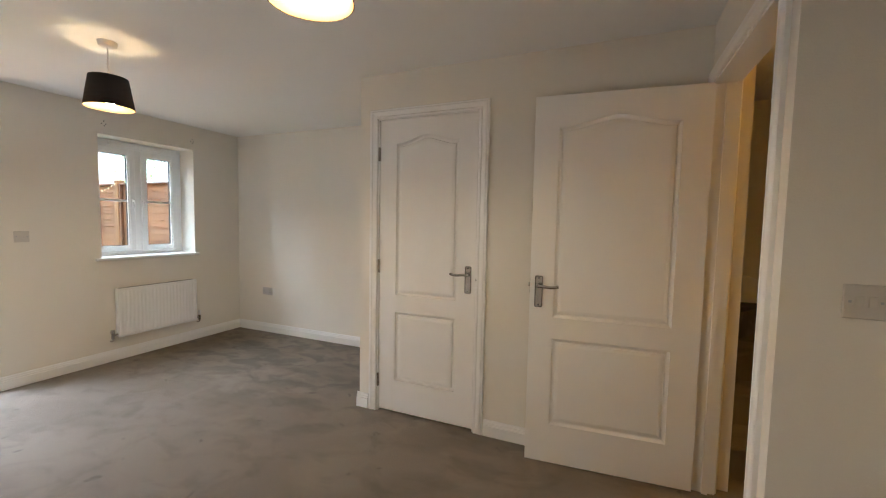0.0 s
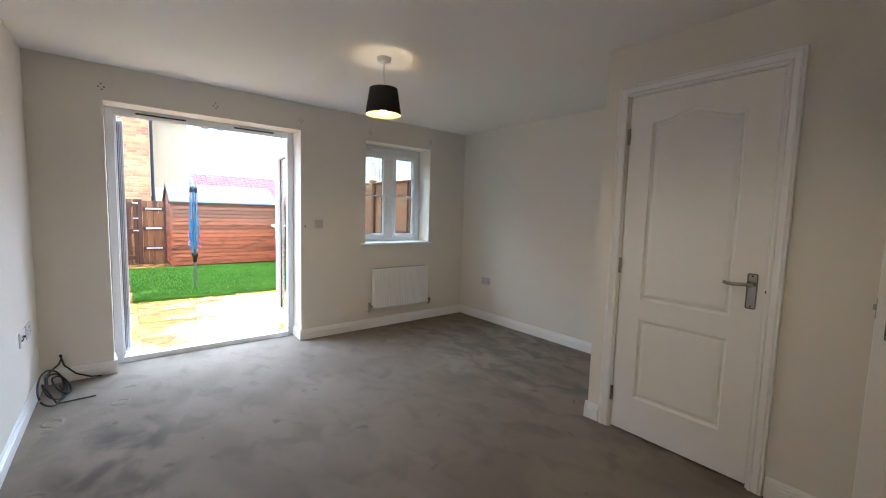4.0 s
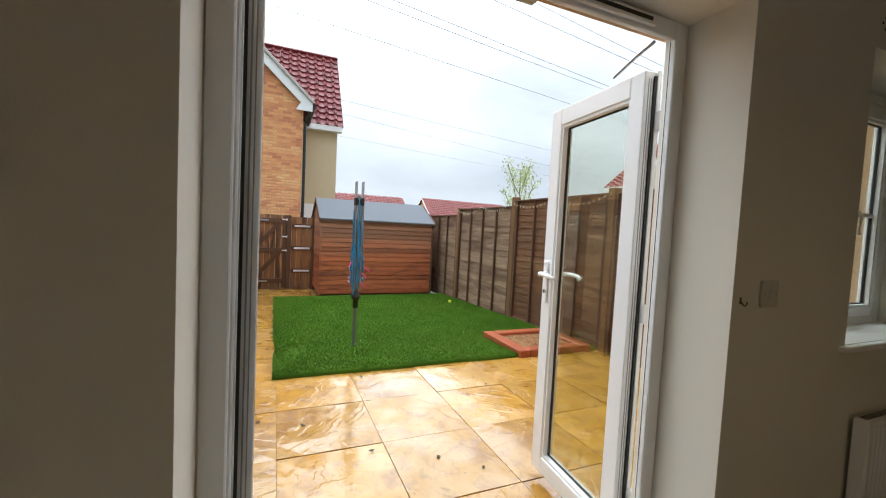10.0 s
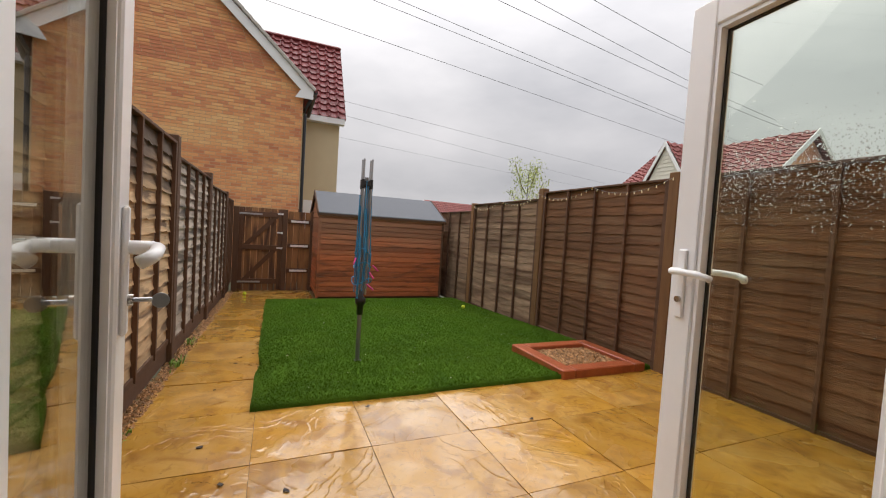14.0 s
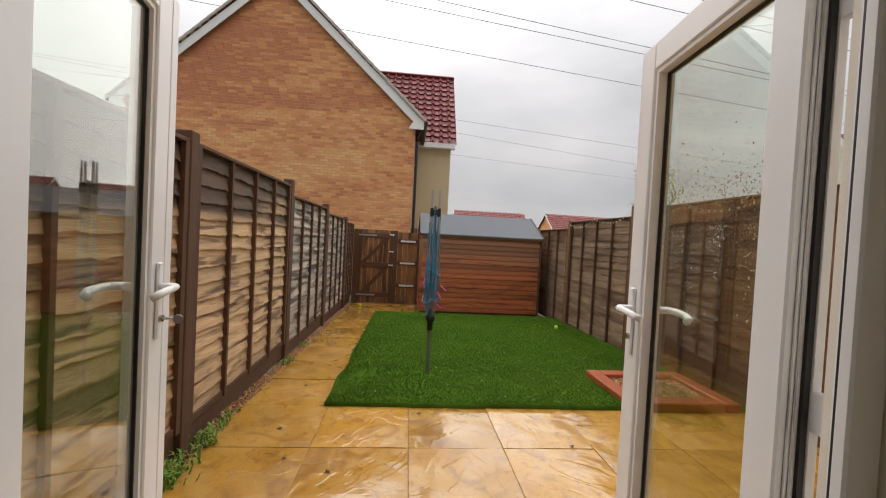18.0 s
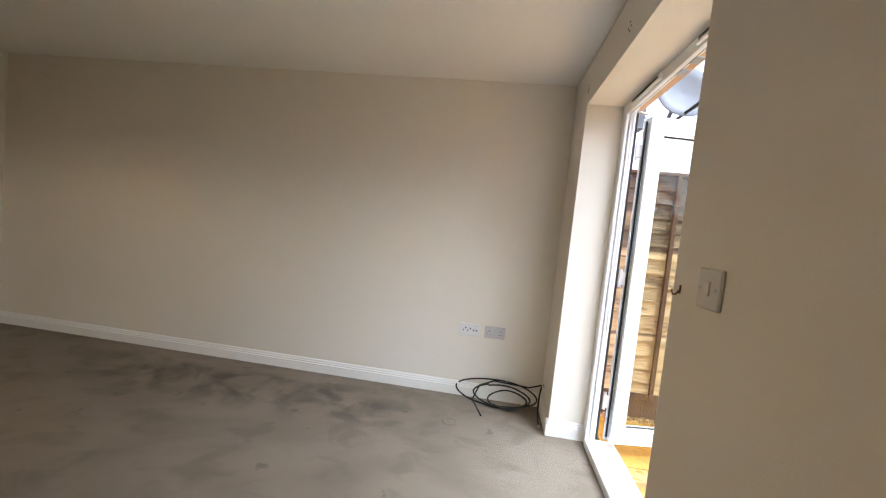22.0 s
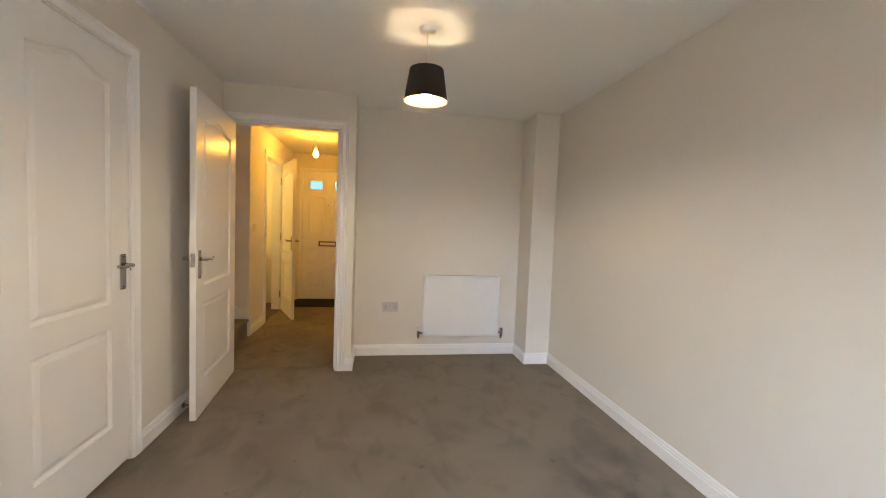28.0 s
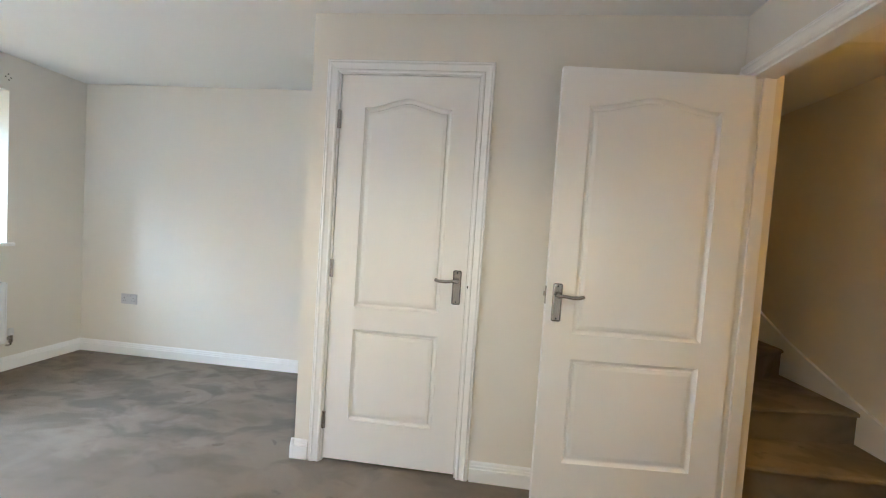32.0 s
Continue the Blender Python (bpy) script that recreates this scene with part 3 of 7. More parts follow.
# ---- the plan ----
WX, WOUT = -3.745, -4.085          # garden wall: inner and outer face
SY, NY = -0.195, 3.715             # long wall, alcove wall
ALC_X, CUP_Y = -1.22, 2.60       # alcove return, cupboard wall
DOOR_X, RET_Y, EAST_X = 0.800, 1.594, 1.185
HALL_S, HALL_N, FRONT_X = 1.66, 2.72, 3.95
CEIL = 2.28
COL_X, COL_Y = 0.88, 0.03       # boxed-in pipe column
PD = (0.205, 1.628, 2.03)        # garden door opening: y0, y1, top
WIN = (2.315, 3.168, 0.925, 2.03)
HD = (1.712, 2.557, 2.0)          # hall door opening
STAIR_W, STAIR_E = 0.97, 1.87

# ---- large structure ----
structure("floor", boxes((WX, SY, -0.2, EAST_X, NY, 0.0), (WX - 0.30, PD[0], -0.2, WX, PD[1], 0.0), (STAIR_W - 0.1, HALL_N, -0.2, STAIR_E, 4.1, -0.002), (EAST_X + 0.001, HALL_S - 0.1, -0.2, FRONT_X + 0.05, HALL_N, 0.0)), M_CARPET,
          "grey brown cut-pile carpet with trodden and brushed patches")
structure("floor_cloakroom", boxes((2.2, HALL_N + 0.001, -0.2, 4.3, 4.3, 0.004)), M_VINYL, "dark wood-look vinyl floor of the cloakroom")
structure("floor_kitchen", boxes((1.3, -0.6, -0.2, 4.4, HALL_S - 0.101, 0.004)), M_VINYL, "dark vinyl floor of the kitchen")
bm = bmesh.new()
box(bm, WX - 0.3, SY - 0.1, CEIL, EAST_X + 0.1, NY + 0.1, CEIL + 0.2)
box(bm, EAST_X + 0.101, -0.7, CEIL, 4.5, HALL_N + 0.1, CEIL + 0.2)
box(bm, EAST_X + 0.101, HALL_N + 0.101, CEIL, 4.5, 4.4, CEIL + 0.2)
structure("ceiling", bm, M_CEIL, "flat matt white plaster ceiling")
structure("wall_west", wall_boxes("x", WX - 0.298, WX, SY - 0.1, NY + 0.1, -0.2, CEIL, ((PD[0], PD[1], -0.2, PD[2]), WIN)), M_WALL,
          "cream painted wall with patio door and window openings")
structure("wall_south", wall_boxes("y", SY - 0.1, SY, WX - 0.3, EAST_X + 0.1, -0.2, CEIL), M_WALL, "long plain cream painted wall")
structure("wall_north", wall_boxes("y", NY, NY + 0.1, WX - 0.3, ALC_X + 0.1, -0.2, CEIL), M_WALL, "cream painted alcove wall")
structure("wall_return", wall_boxes("x", ALC_X, ALC_X + 0.1, CUP_Y + 0.1, NY, -0.2, CEIL), M_WALL, "cream painted side of the cupboard under the stairs")
structure("wall_cupboard", wall_boxes("y", CUP_Y, CUP_Y + 0.1, ALC_X, STAIR_W, -0.2, CEIL, ((-1.085, -0.36, -0.2, 2.0),)), M_WALL, "cream painted wall with the cupboard door")
structure("wall_door", wall_boxes("x", DOOR_X, DOOR_X + 0.1, RET_Y, CUP_Y, -0.2, CEIL, ((HD[0], HD[1], -0.2, HD[2]),)), M_WALL, "cream painted wall round the hall doorway")
structure("wall_east", boxes((EAST_X, SY, -0.2, EAST_X + 0.1, RET_Y, CEIL), (DOOR_X + 0.1, RET_Y, -0.2, EAST_X + 0.1, HALL_S, CEIL)), M_WALL,
          "cream painted wall behind the radiator")
structure("wall_column", boxes((COL_X, SY, 0, EAST_X - 0.001, COL_Y, CEIL - 0.001), bevel=0.003), M_WALL, "cream painted boxed-in pipe column")
# the hall, the stairs' well and the rooms off it
structure("wall_hall_south", wall_boxes("y", HALL_S - 0.1, HALL_S, EAST_X + 0.1, FRONT_X, -0.2, CEIL, ((1.92, 2.68, -0.2, 2.0),)), M_WALL,
          "cream hall wall with the kitchen doorway")
structure("wall_hall_north", wall_boxes("y", HALL_N, HALL_N + 0.1, STAIR_E, FRONT_X, -0.2, CEIL, ((2.45, 3.19, -0.2, 2.0),)), M_WALL, "cream hall wall with the cloakroom doorway")
structure("wall_front", wall_boxes("x", FRONT_X, FRONT_X + 0.3, HALL_S - 0.3, HALL_N + 0.3, -0.2, CEIL, ((1.75, 2.62, -0.2, 2.06),)), M_WALL, "cream wall round the front door")
structure("wall_stair_east", wall_boxes("x", STAIR_E, STAIR_E + 0.1, HALL_N + 0.1, 4.15, -0.2, 4.6), M_WALL, "cream painted stair wall")
structure("wall_stair_north", wall_boxes("y", 4.05, 4.15, ALC_X + 0.1, STAIR_E, -0.2, 4.6), M_WALL, "cream painted wall at the turn of the stairs")
structure("wall_stair_west", boxes((STAIR_W - 0.1, CUP_Y + 0.1, -0.2, STAIR_W, 3.17, 4.6), (ALC_X + 0.11, 3.07, -0.2, STAIR_W - 0.1, 3.17, 4.6),
                                   (ALC_X + 0.11, 3.17, -0.2, ALC_X + 0.2, 4.05, 4.6)), M_WALL, "cream painted inner stair wall")
structure("floor_under_stairs", boxes((ALC_X + 0.201, 3.171, -0.2, STAIR_W - 0.101, 4.049, -0.01)), M_CEIL, "bare floor under the stairs")
structure("wall_stair_head", boxes((STAIR_W, HALL_N - 0.06, CEIL + 0.21, STAIR_E, HALL_N, 4.6)), M_WALL, "cream painted wall over the foot of the stairs")
structure("ceiling_landing", boxes((ALC_X, HALL_N - 0.06, 4.6, STAIR_E + 0.1, 4.15, 4.7)), M_CEIL, "white landing ceiling over the stairs")
structure("wall_cloakroom", boxes((2.2, 4.2, 0, 4.4, 4.3, CEIL), (4.25, HALL_N, 0, 4.35, 4.2, CEIL), (3.625, HALL_N + 0.101, 0, 3.72, 4.2, CEIL), (2.1, HALL_N + 0.1, 0, 2.2, 4.3, CEIL)), M_WALL, "cream cloakroom walls")
structure("wall_kitchen", boxes((EAST_X + 0.1005, -0.7, -0.2, EAST_X + 0.125, HALL_S - 0.101, CEIL), (1.3, -0.7, 0, 4.4, -0.6, CEIL), (4.3, -0.6, 0, 4.4, HALL_S - 0.1, CEIL)), M_WALL, "cream kitchen walls")
structure("wall_cupboard_inside", boxes((ALC_X + 0.1, 3.30, 0, STAIR_W - 0.1, 3.40, CEIL)), M_WALL, "plain wall at the back of the cupboard")
# outer leaf of the garden wall and the storey above
structure("wall_garden_front", wall_boxes("x", WOUT + 0.004, WX - 0.2985, -0.4, 4.4, -0.4, 5.0, ((PD[0] - 0.145, PD[1] + 0.145, -0.03, PD[2] + 0.002), WIN)), M_MORTAR,
          "mortar bed of the brick garden front")
structure("roof_house", boxes((-4.6, -0.8, 5.0, 4.8, 4.8, 5.2)), M_TILE, "roof edge over the garden front")
structure("wall_house_shell", boxes((-4.03, -0.6, CEIL + 0.3, 4.6, -0.45, 5.0), (-4.03, 4.3, CEIL + 0.3, 4.6, 4.45, 5.0), (4.4, -0.45, -0.2, 4.6, 1.5, 5.0), (4.4, 2.9, -0.2, 4.6, 4.3, 5.0), (4.4, 1.5, 2.35, 4.6, 2.9, 5.0)), M_MORTAR,
          "outer shell of the house")

# skirting boards with a moulded top
SK = ((0.0, 0.0), (0.017, 0.0), (0.017, 0.066), (0.0125, 0.069), (0.0125, 0.080), (0.0090, 0.083), (0.0080, 0.093), (0.004, 0.101), (0.0, 0.102))


def skirting(a, b, inward, parent=None):
    """A run from a to b on the floor; inward is the room's side."""
    bm = bmesh.new()
    a, b, n = Vector((*a, 0)), Vector((*b, 0)), Vector((*inward, 0))
    prism(bm, [a + n * (p - 0.002) + Vector((0, 0, z)) for p, z in SK], b - a)
    return tagged(part("baseboard", bm, M_GLOSS), "white gloss skirting board with a moulded top edge", "baseboard", "skirting boards", "structure")


T = 0.017
skirting((WX, SY), (COL_X, SY), (0, 1))
skirting((WX, SY), (WX, PD[0] + T), (1, 0))
skirting((WX - 0.212, PD[0]), (WX + T, PD[0]), (0, 1))
skirting((WX - 0.212, PD[1]), (WX + T, PD[1]), (0, -1))
skirting((WX, PD[1] - T), (WX, NY), (1, 0))
skirting((WX, NY), (ALC_X, NY), (0, -1))
skirting((ALC_X, CUP_Y - T), (ALC_X, NY), (-1, 0))
skirting((ALC_X - T, CUP_Y), (-1.145, CUP_Y), (0, -1))
skirting((-0.30, CUP_Y), (DOOR_X, CUP_Y), (0, -1))
skirting((DOOR_X, RET_Y - T), (DOOR_X, HD[0] - 0.063), (-1, 0))
skirting((DOOR_X - T, RET_Y), (EAST_X, RET_Y), (0, -1))
skirting((EAST_X, COL_Y), (EAST_X, RET_Y), (-1, 0))
skirting((COL_X - T, COL_Y), (EAST_X, COL_Y), (0, 1))
skirting((COL_X, SY), (COL_X, COL_Y + T), (-1, 0))
skirting((EAST_X + 0.1, HALL_S), (1.868, HALL_S), (0, 1))
skirting((2.735, HALL_S), (FRONT_X, HALL_S), (0, 1))
skirting((STAIR_E + 0.03, HALL_N), (2.39, HALL_N), (0, -1))
skirting((3.25, HALL_N), (FRONT_X, HALL_N), (0, -1))
skirting((2.2, 4.2), (4.25, 4.2), (0, -1))
skirting((4.25, HALL_N + 0.1), (4.25, 4.2), (-1, 0))

# ---- doors ----
AR = ((0.0, 0.0), (0.0, 0.010), (0.006, 0.016), (0.012, 0.016), (0.016, 0.012), (0.034, 0.016), (0.042, 0.020), (0.050, 0.016), (0.056, 0.018), (0.060, 0.014), (0.060, 0.0))


def architrave(m, w, h, parent):
    """A moulded surround: opening w wide and h high, from x 0 to w, with its face towards -y."""
    for name, pts in (("architrave", lambda u, p: [(-u, -p, 0), (-u, -p, h + u)]), ("architrave", lambda u, p: [(-u, -p, h + u), (w + u, -p, h + u)]),
                      ("architrave", lambda u, p: [(w + u, -p, h + u), (w + u, -p, 0)])):
        bm = bmesh.new()
        a = [bm.verts.new(pts(u, p - 0.001)[0]) for u, p in AR]
        b = [bm.verts.new(pts(u, p - 0.001)[1]) for u, p in AR]
        for i in range(len(a)):
            j = (i + 1) % len(a)
            bm.faces.new((a[i], b[i], b[j], a[j]))
        bm.faces.new(a)
        bm.faces.new(b[::-1])
        o = part(name, bm, M_GLOSS, parent)
        o.matrix_basis = m


def panel_outline(x0, x1, z0, z1, rise):
    if not rise:
        return [(x0, z0), (x1, z0), (x1, z1), (x0, z1)]
    pts = [(x0, z0), (x1, z0), (x1, z1)]
    for k in range(1, 20):
        u = 1 - k / 20
        d = min(1, max(0, ((0.5 - abs(u - 0.5)) * 2 - 0.16) / 0.80))
        pts.append((x0 + (x1 - x0) * u, z1 + rise * (0.55 * d + 0.45 * d * d * (3 - 2 * d))))
    return pts + [(x0, z1)]


def leaf_mesh(w, h, t, rise=0.046):
    """A moulded two-panel door leaf, hinged at x 0, its faces at y 0 and y t."""
    bm = bmesh.new()
    mx = 0.125
    outlines = [panel_outline(mx, w - mx, 0.215, 0.69, 0), panel_outline(mx, w - mx, 0.805, 1.81, rise)]
    sides = []
    for y, s in ((0.0, 1), (t, -1)):
        rect = [bm.verts.new((x, y, z)) for x, z in ((0, 0), (w, 0), (w, h), (0, h))]
        sides.append(rect)
        edges = [bm.edges.new((rect[i], rect[(i + 1) % 4])) for i in range(4)]
        for o in outlines:
            rings = []
            for d, depth in ((0, 0), (0.0015, 0.005), (0.009, 0.013), (0.014, 0.015), (0.019, 0.015), (0.024, 0.007), (0.040, 0.003)):
                rings.append([bm.verts.new((x, y + s * depth, z)) for x, z in inset(o, d)])
            edges += [bm.edges.new((rings[0][i], rings[0][(i + 1) % len(o)])) for i in range(len(o))]
            for a, b in zip(rings, rings[1:]):
                for i in range(len(a)):
                    j = (i + 1) % len(a)
                    bm.faces.new((a[i], a[j], b[j], b[i]))
            bm.faces.new(rings[-1])
        bmesh.ops.triangle_fill(bm, edges=edges, use_beauty=True)
    for i in range(4):
        j = (i + 1) % 4
        bm.faces.new((sides[0][i], sides[0][j], sides[1][j], sides[1][i]))
    return bm


def handle_set(parent, x, z, face, s, toward):
    """Lever on a back plate. face: the leaf's face in y; s: -1 or 1, the way out; toward: the lever's way along x."""
    bm = bmesh.new()
    box(bm, x - 0.021, min(face, face + s * 0.007), z - 0.098, x + 0.021, max(face, face + s * 0.007), z + 0.072, bevel=0.006)
    bm2 = bmesh.new()
    rod(bm2, (x, face, z + 0.02), (x, face + s * 0.045, z + 0.02), 0.010, seg=12)
    sweep(bm2, [(x - toward * 0.006, face + s * 0.045, z + 0.02), (x + toward * 0.02, face + s * 0.049, z + 0.022), (x + toward * 0.055, face + s * 0.050, z + 0.017),
                (x + toward * 0.085, face + s * 0.048, z + 0.018), (x + toward * 0.105, face + s * 0.046, z + 0.024)], 0.0085, 8)
    plate = part("handle_plate", bm, M_CHROME, parent, "satin chrome lever plate")
    part("lever", bm2, M_CHROME, plate, smooth=True)
    bm3 = bmesh.new()
    for dz in (-0.085, 0.060):
        rod(bm3, (x, face + s * 0.006, z + dz), (x, face + s * 0.0085, z + dz), 0.004, seg=8)
    part("screw", bm3, M_DARK, plate)


def hinge_set(parent, x, y, h):
    for z in (0.22, h / 2 + 0.02, h - 0.22):
        bm = bmesh.new()
        rod(bm, (x, y, z - 0.045), (x, y, z + 0.045), 0.006, seg=8)
        box(bm, x - 0.002, y, z - 0.045, x + 0.009, y + 0.003, z + 0.045)
        box(bm, x - 0.014, y, z - 0.045, x - 0.003, y + 0.003, z + 0.045)
        part("hinge", bm, M_CHROME, parent, "satin steel butt hinge")


# cupboard door, shut: hinged on its window side
door = thing("door_1", pose(-1.065, CUP_Y, 0), "white moulded two-panel cupboard door, shut, with arched top panel", "door", kind="structure")
bm = boxes((-0.020, -0.002, 0, -0.003, 0.1, 1.999), (0.689, -0.002, 0, 0.705, 0.1, 1.999), (-0.003, -0.002, 1.985, 0.689, 0.1, 1.999), (-0.003, 0.045, 0, 0.012, 0.07, 1.985),
           (0.675, 0.045, 0, 0.689, 0.07, 1.985))
part("door_frame", bm, M_GLOSS, door)
leaf = part("door_leaf", leaf_mesh(0.686, 1.967, 0.035), M_DOOR, door)
leaf.matrix_basis = pose(0, 0.004, 0.015)
handle_set(leaf, 0.686 - 0.045, 0.958, 0, -1, -1)
hinge_set(door, -0.002, -0.004, 1.98)
architrave(pose(-0.012, 0, 0), 0.71, 1.99, door)
part("latch_dimple", boxes((0.692, -0.004, 0.96, 0.699, -0.001, 0.972)), M_DARK, door)

# hall door, standing wide open against the cupboard wall
door = thing("door_2", pose(DOOR_X, HD[0], 0), "white moulded two-panel hall door standing open into the room", "door", kind="structure")
W2 = HD[1] - HD[0]
bm = boxes((-0.002, -0.001, 0, 0.102, 0.015, HD[2] - 0.001), (-0.002, W2 - 0.015, 0, 0.102, W2 + 0.001, HD[2] - 0.001), (-0.002, 0.015, HD[2] - 0.016, 0.102, W2 - 0.015, HD[2] - 0.001),
           (0.045, 0.015, 0, 0.07, 0.028, HD[2] - 0.016), (0.045, W2 - 0.028, 0, 0.07, W2 - 0.015, HD[2] - 0.016))
part("door_frame", bm, M_GLOSS, door)
architrave(Matrix(((0, 1, 0, 0), (1, 0, 0, 0), (0, 0, 1, 0), (0, 0, 0, 1))), W2, HD[2] - 0.006, door)
architrave(Matrix(((0, -1, 0, 0.1), (1, 0, 0, 0), (0, 0, 1, 0), (0, 0, 0, 1))), W2, HD[2] - 0.006, door)
part("strike_plate", boxes((0.012, 0.0135, 0.93, 0.036, 0.0165, 1.0)), M_CHROME, door)
LEAF2 = pose(-0.004, W2 - 0.014, 0.010, 0, 0, 184.2)
leaf = part("door_leaf", leaf_mesh(0.813, 1.972, 0.035), M_DOOR, door)
leaf.matrix_basis = LEAF2
handle_set(leaf, 0.813 - 0.047, 0.955, 0.035, 1, -1)
handle_set(leaf, 0.813 - 0.047, 0.955, 0, -1, -1)
part("latch_plate", boxes((0.811, 0.006, 0.93, 0.815, 0.029, 1.01), bevel=0.0005), M_CHROME, leaf, "satin steel latch face")
part("latch_bolt", boxes((0.813, 0.011, 0.965, 0.823, 0.024, 0.985), bevel=0.002), M_CHROME, leaf)
hinge_set(door, -0.010, W2 - 0.012, 1.98)
ds = thing("door_stop", pose(0.13, CUP_Y - 0.018, 0.045), "small chrome door stop on the skirting", "door stop")
bm = bmesh.new()
rod(bm, (0, 0, 0), (0, -0.05, 0), 0.007, seg=10)
rod(bm, (0, 0.004, 0), (0, -0.006, 0), 0.016, seg=14)
part("stem", bm, M_CHROME, ds)
bm = bmesh.new()
rod(bm, (0, -0.05, 0), (0, -0.066, 0), 0.012, seg=12)
part("buffer", bm, M_BLACK, ds, "dark rubber buffer")
tagged(part("threshold_strip", boxes((DOOR_X + 0.088, HD[0] + 0.015, -0.002, DOOR_X + 0.094, HD[1] - 0.015, 0.003), bevel=0.001), M_BRASS),
       "metal carpet joining strip in the hall doorway", "threshold strip", kind="structure")

# cloakroom door, ajar into the hall, and the front door
door = thing("door_3", pose(2.45, HALL_N, 0), "white moulded cloakroom door standing ajar into the hall", "door", kind="structure")
part("door_frame", boxes((0, -0.002, 0, 0.018, 0.102, 1.999), (0.722, -0.002, 0, 0.74, 0.102, 1.999), (0.018, -0.002, 1.982, 0.722, 0.102, 1.999)), M_GLOSS, door)
architrave(pose(0.006, 0, 0), 0.728, 1.99, door)
leaf = part("door_leaf", leaf_mesh(0.70, 1.97, 0.035), M_DOOR, door)
leaf.matrix_basis = pose(0.722, -0.02, 0.010, 0, 0, 203)
handle_set(leaf, 0.70 - 0.047, 0.955, 0.035, 1, -1)
handle_set(leaf, 0.70 - 0.047, 0.955, 0, -1, -1)
hinge_set(door, 0.724, -0.006, 1.98)

door = thing("door_4", pose(FRONT_X, 1.75, 0), "white panelled front door with two small obscured panes", "door", kind="structure")
part("door_frame", boxes((-0.01, 0, 0, 0.07, 0.05, 2.06), (-0.01, 0.82, 0, 0.07, 0.87, 2.06), (-0.01, 0.05, 2.01, 0.07, 0.82, 2.06)), M_GLOSS, door)
bm = bmesh.new()
rect = [(0.05, 0.0), (0.82, 0.0), (0.82, 2.01), (0.05, 2.01)]
vr = [bm.verts.new((0.03, y, z)) for y, z in rect]
edges = [bm.edges.new((vr[i], vr[(i + 1) % 4])) for i in range(4)]
PANES = [(0.15, 0.34, 1.74, 1.87), (0.53, 0.72, 1.74, 1.87)]
for y0, y1, z0, z1, pane in [(*p, True) for p in PANES] + [(0.13, 0.38, 1.02, 1.62, False), (0.49, 0.74, 1.02, 1.62, False), (0.13, 0.38, 0.56, 0.84, False),
                                                           (0.49, 0.74, 0.56, 0.84, False), (0.13, 0.38, 0.16, 0.44, False), (0.49, 0.74, 0.16, 0.44, False)]:
    o = [(y0, z0), (y1, z0), (y1, z1), (y0, z1)]
    rings = [[bm.verts.new((0.03 + d, y, z)) for y, z in inset(o, q)] for q, d in (((0, 0), (0.0, 0.02)) if pane else ((0, 0), (0.01, 0.006), (0.03, 0.008), (0.05, 0.002)))]
    edges += [bm.edges.new((rings[0][i], rings[0][(i + 1) % 4])) for i in range(4)]
    for a, b in zip(rings, rings[1:]):
        for i in range(4):
            j = (i + 1) % 4
            bm.faces.new((a[i], a[j], b[j], b[i]))
    if not pane:
        bm.faces.new(rings[-1])
bmesh.ops.triangle_fill(bm, edges=edges, use_beauty=True)
leaf = part("door_leaf", bm, M_GLOSS, door)
part("door_backing", boxes(*[(0.052, a, b, 0.066, c, d) for a, b, c, d in ((0.05, 0.0, 0.82, 1.74), (0.05, 1.87, 0.82, 2.01), (0.05, 1.74, 0.15, 1.87), (0.34, 1.74, 0.53, 1.87),
                                                                             (0.72, 1.74, 0.82, 1.87))]), M_GLOSS, leaf)
for y0, y1, z0, z1 in PANES:
    p = part("pane", boxes((0.045, y0, z0, 0.049, y1, z1)), M_FROST, leaf, "small obscured glass pane")
    p.visible_shadow = False
bm = boxes((0.022, 0.295, 0.845, 0.030, 0.575, 0.925), bevel=0.003)
plate = part("letter_plate", bm, M_HINGE, leaf, "dark bronze letter plate")
part("flap", boxes((0.0185, 0.318, 0.863, 0.023, 0.552, 0.907)), M_PLATE, plate)
bm = bmesh.new()
rod(bm, (0.03, 0.435, 1.50), (0.022, 0.435, 1.50), 0.009, seg=12)
part("spyhole", bm, M_CHROME, leaf)
bm = boxes((0.022, 0.085, 0.86, 0.030, 0.125, 1.08), bevel=0.003)
sweep(bm, [(0.02, 0.105, 0.98), (-0.02, 0.105, 0.98), (-0.025, 0.14, 0.98), (-0.024, 0.21, 0.975)], 0.009, 8)
part("door_handle", bm, M_CHROME, leaf)
bm = boxes((0.018, 0.06, 1.24, 0.03, 0.10, 1.34), (0.016, 0.08, 1.30, 0.026, 0.16, 1.32), bevel=0.002)
part("door_chain", bm, M_CHROME, leaf)
mat_thing = thing("door_mat", pose(FRONT_X - 0.33, 2.2, 0.0), "black ribbed coir door mat on the hall carpet", "door mat")
part("pile", boxes((-0.27, -0.42, 0.0, 0.31, 0.42, 0.014), bevel=0.004), M_MAT, mat_thing)
for i in range(8):
    part("rib", boxes((-0.25 + i * 0.07, -0.41, 0.014, -0.22 + i * 0.07, 0.41, 0.019)), M_MAT, mat_thing)
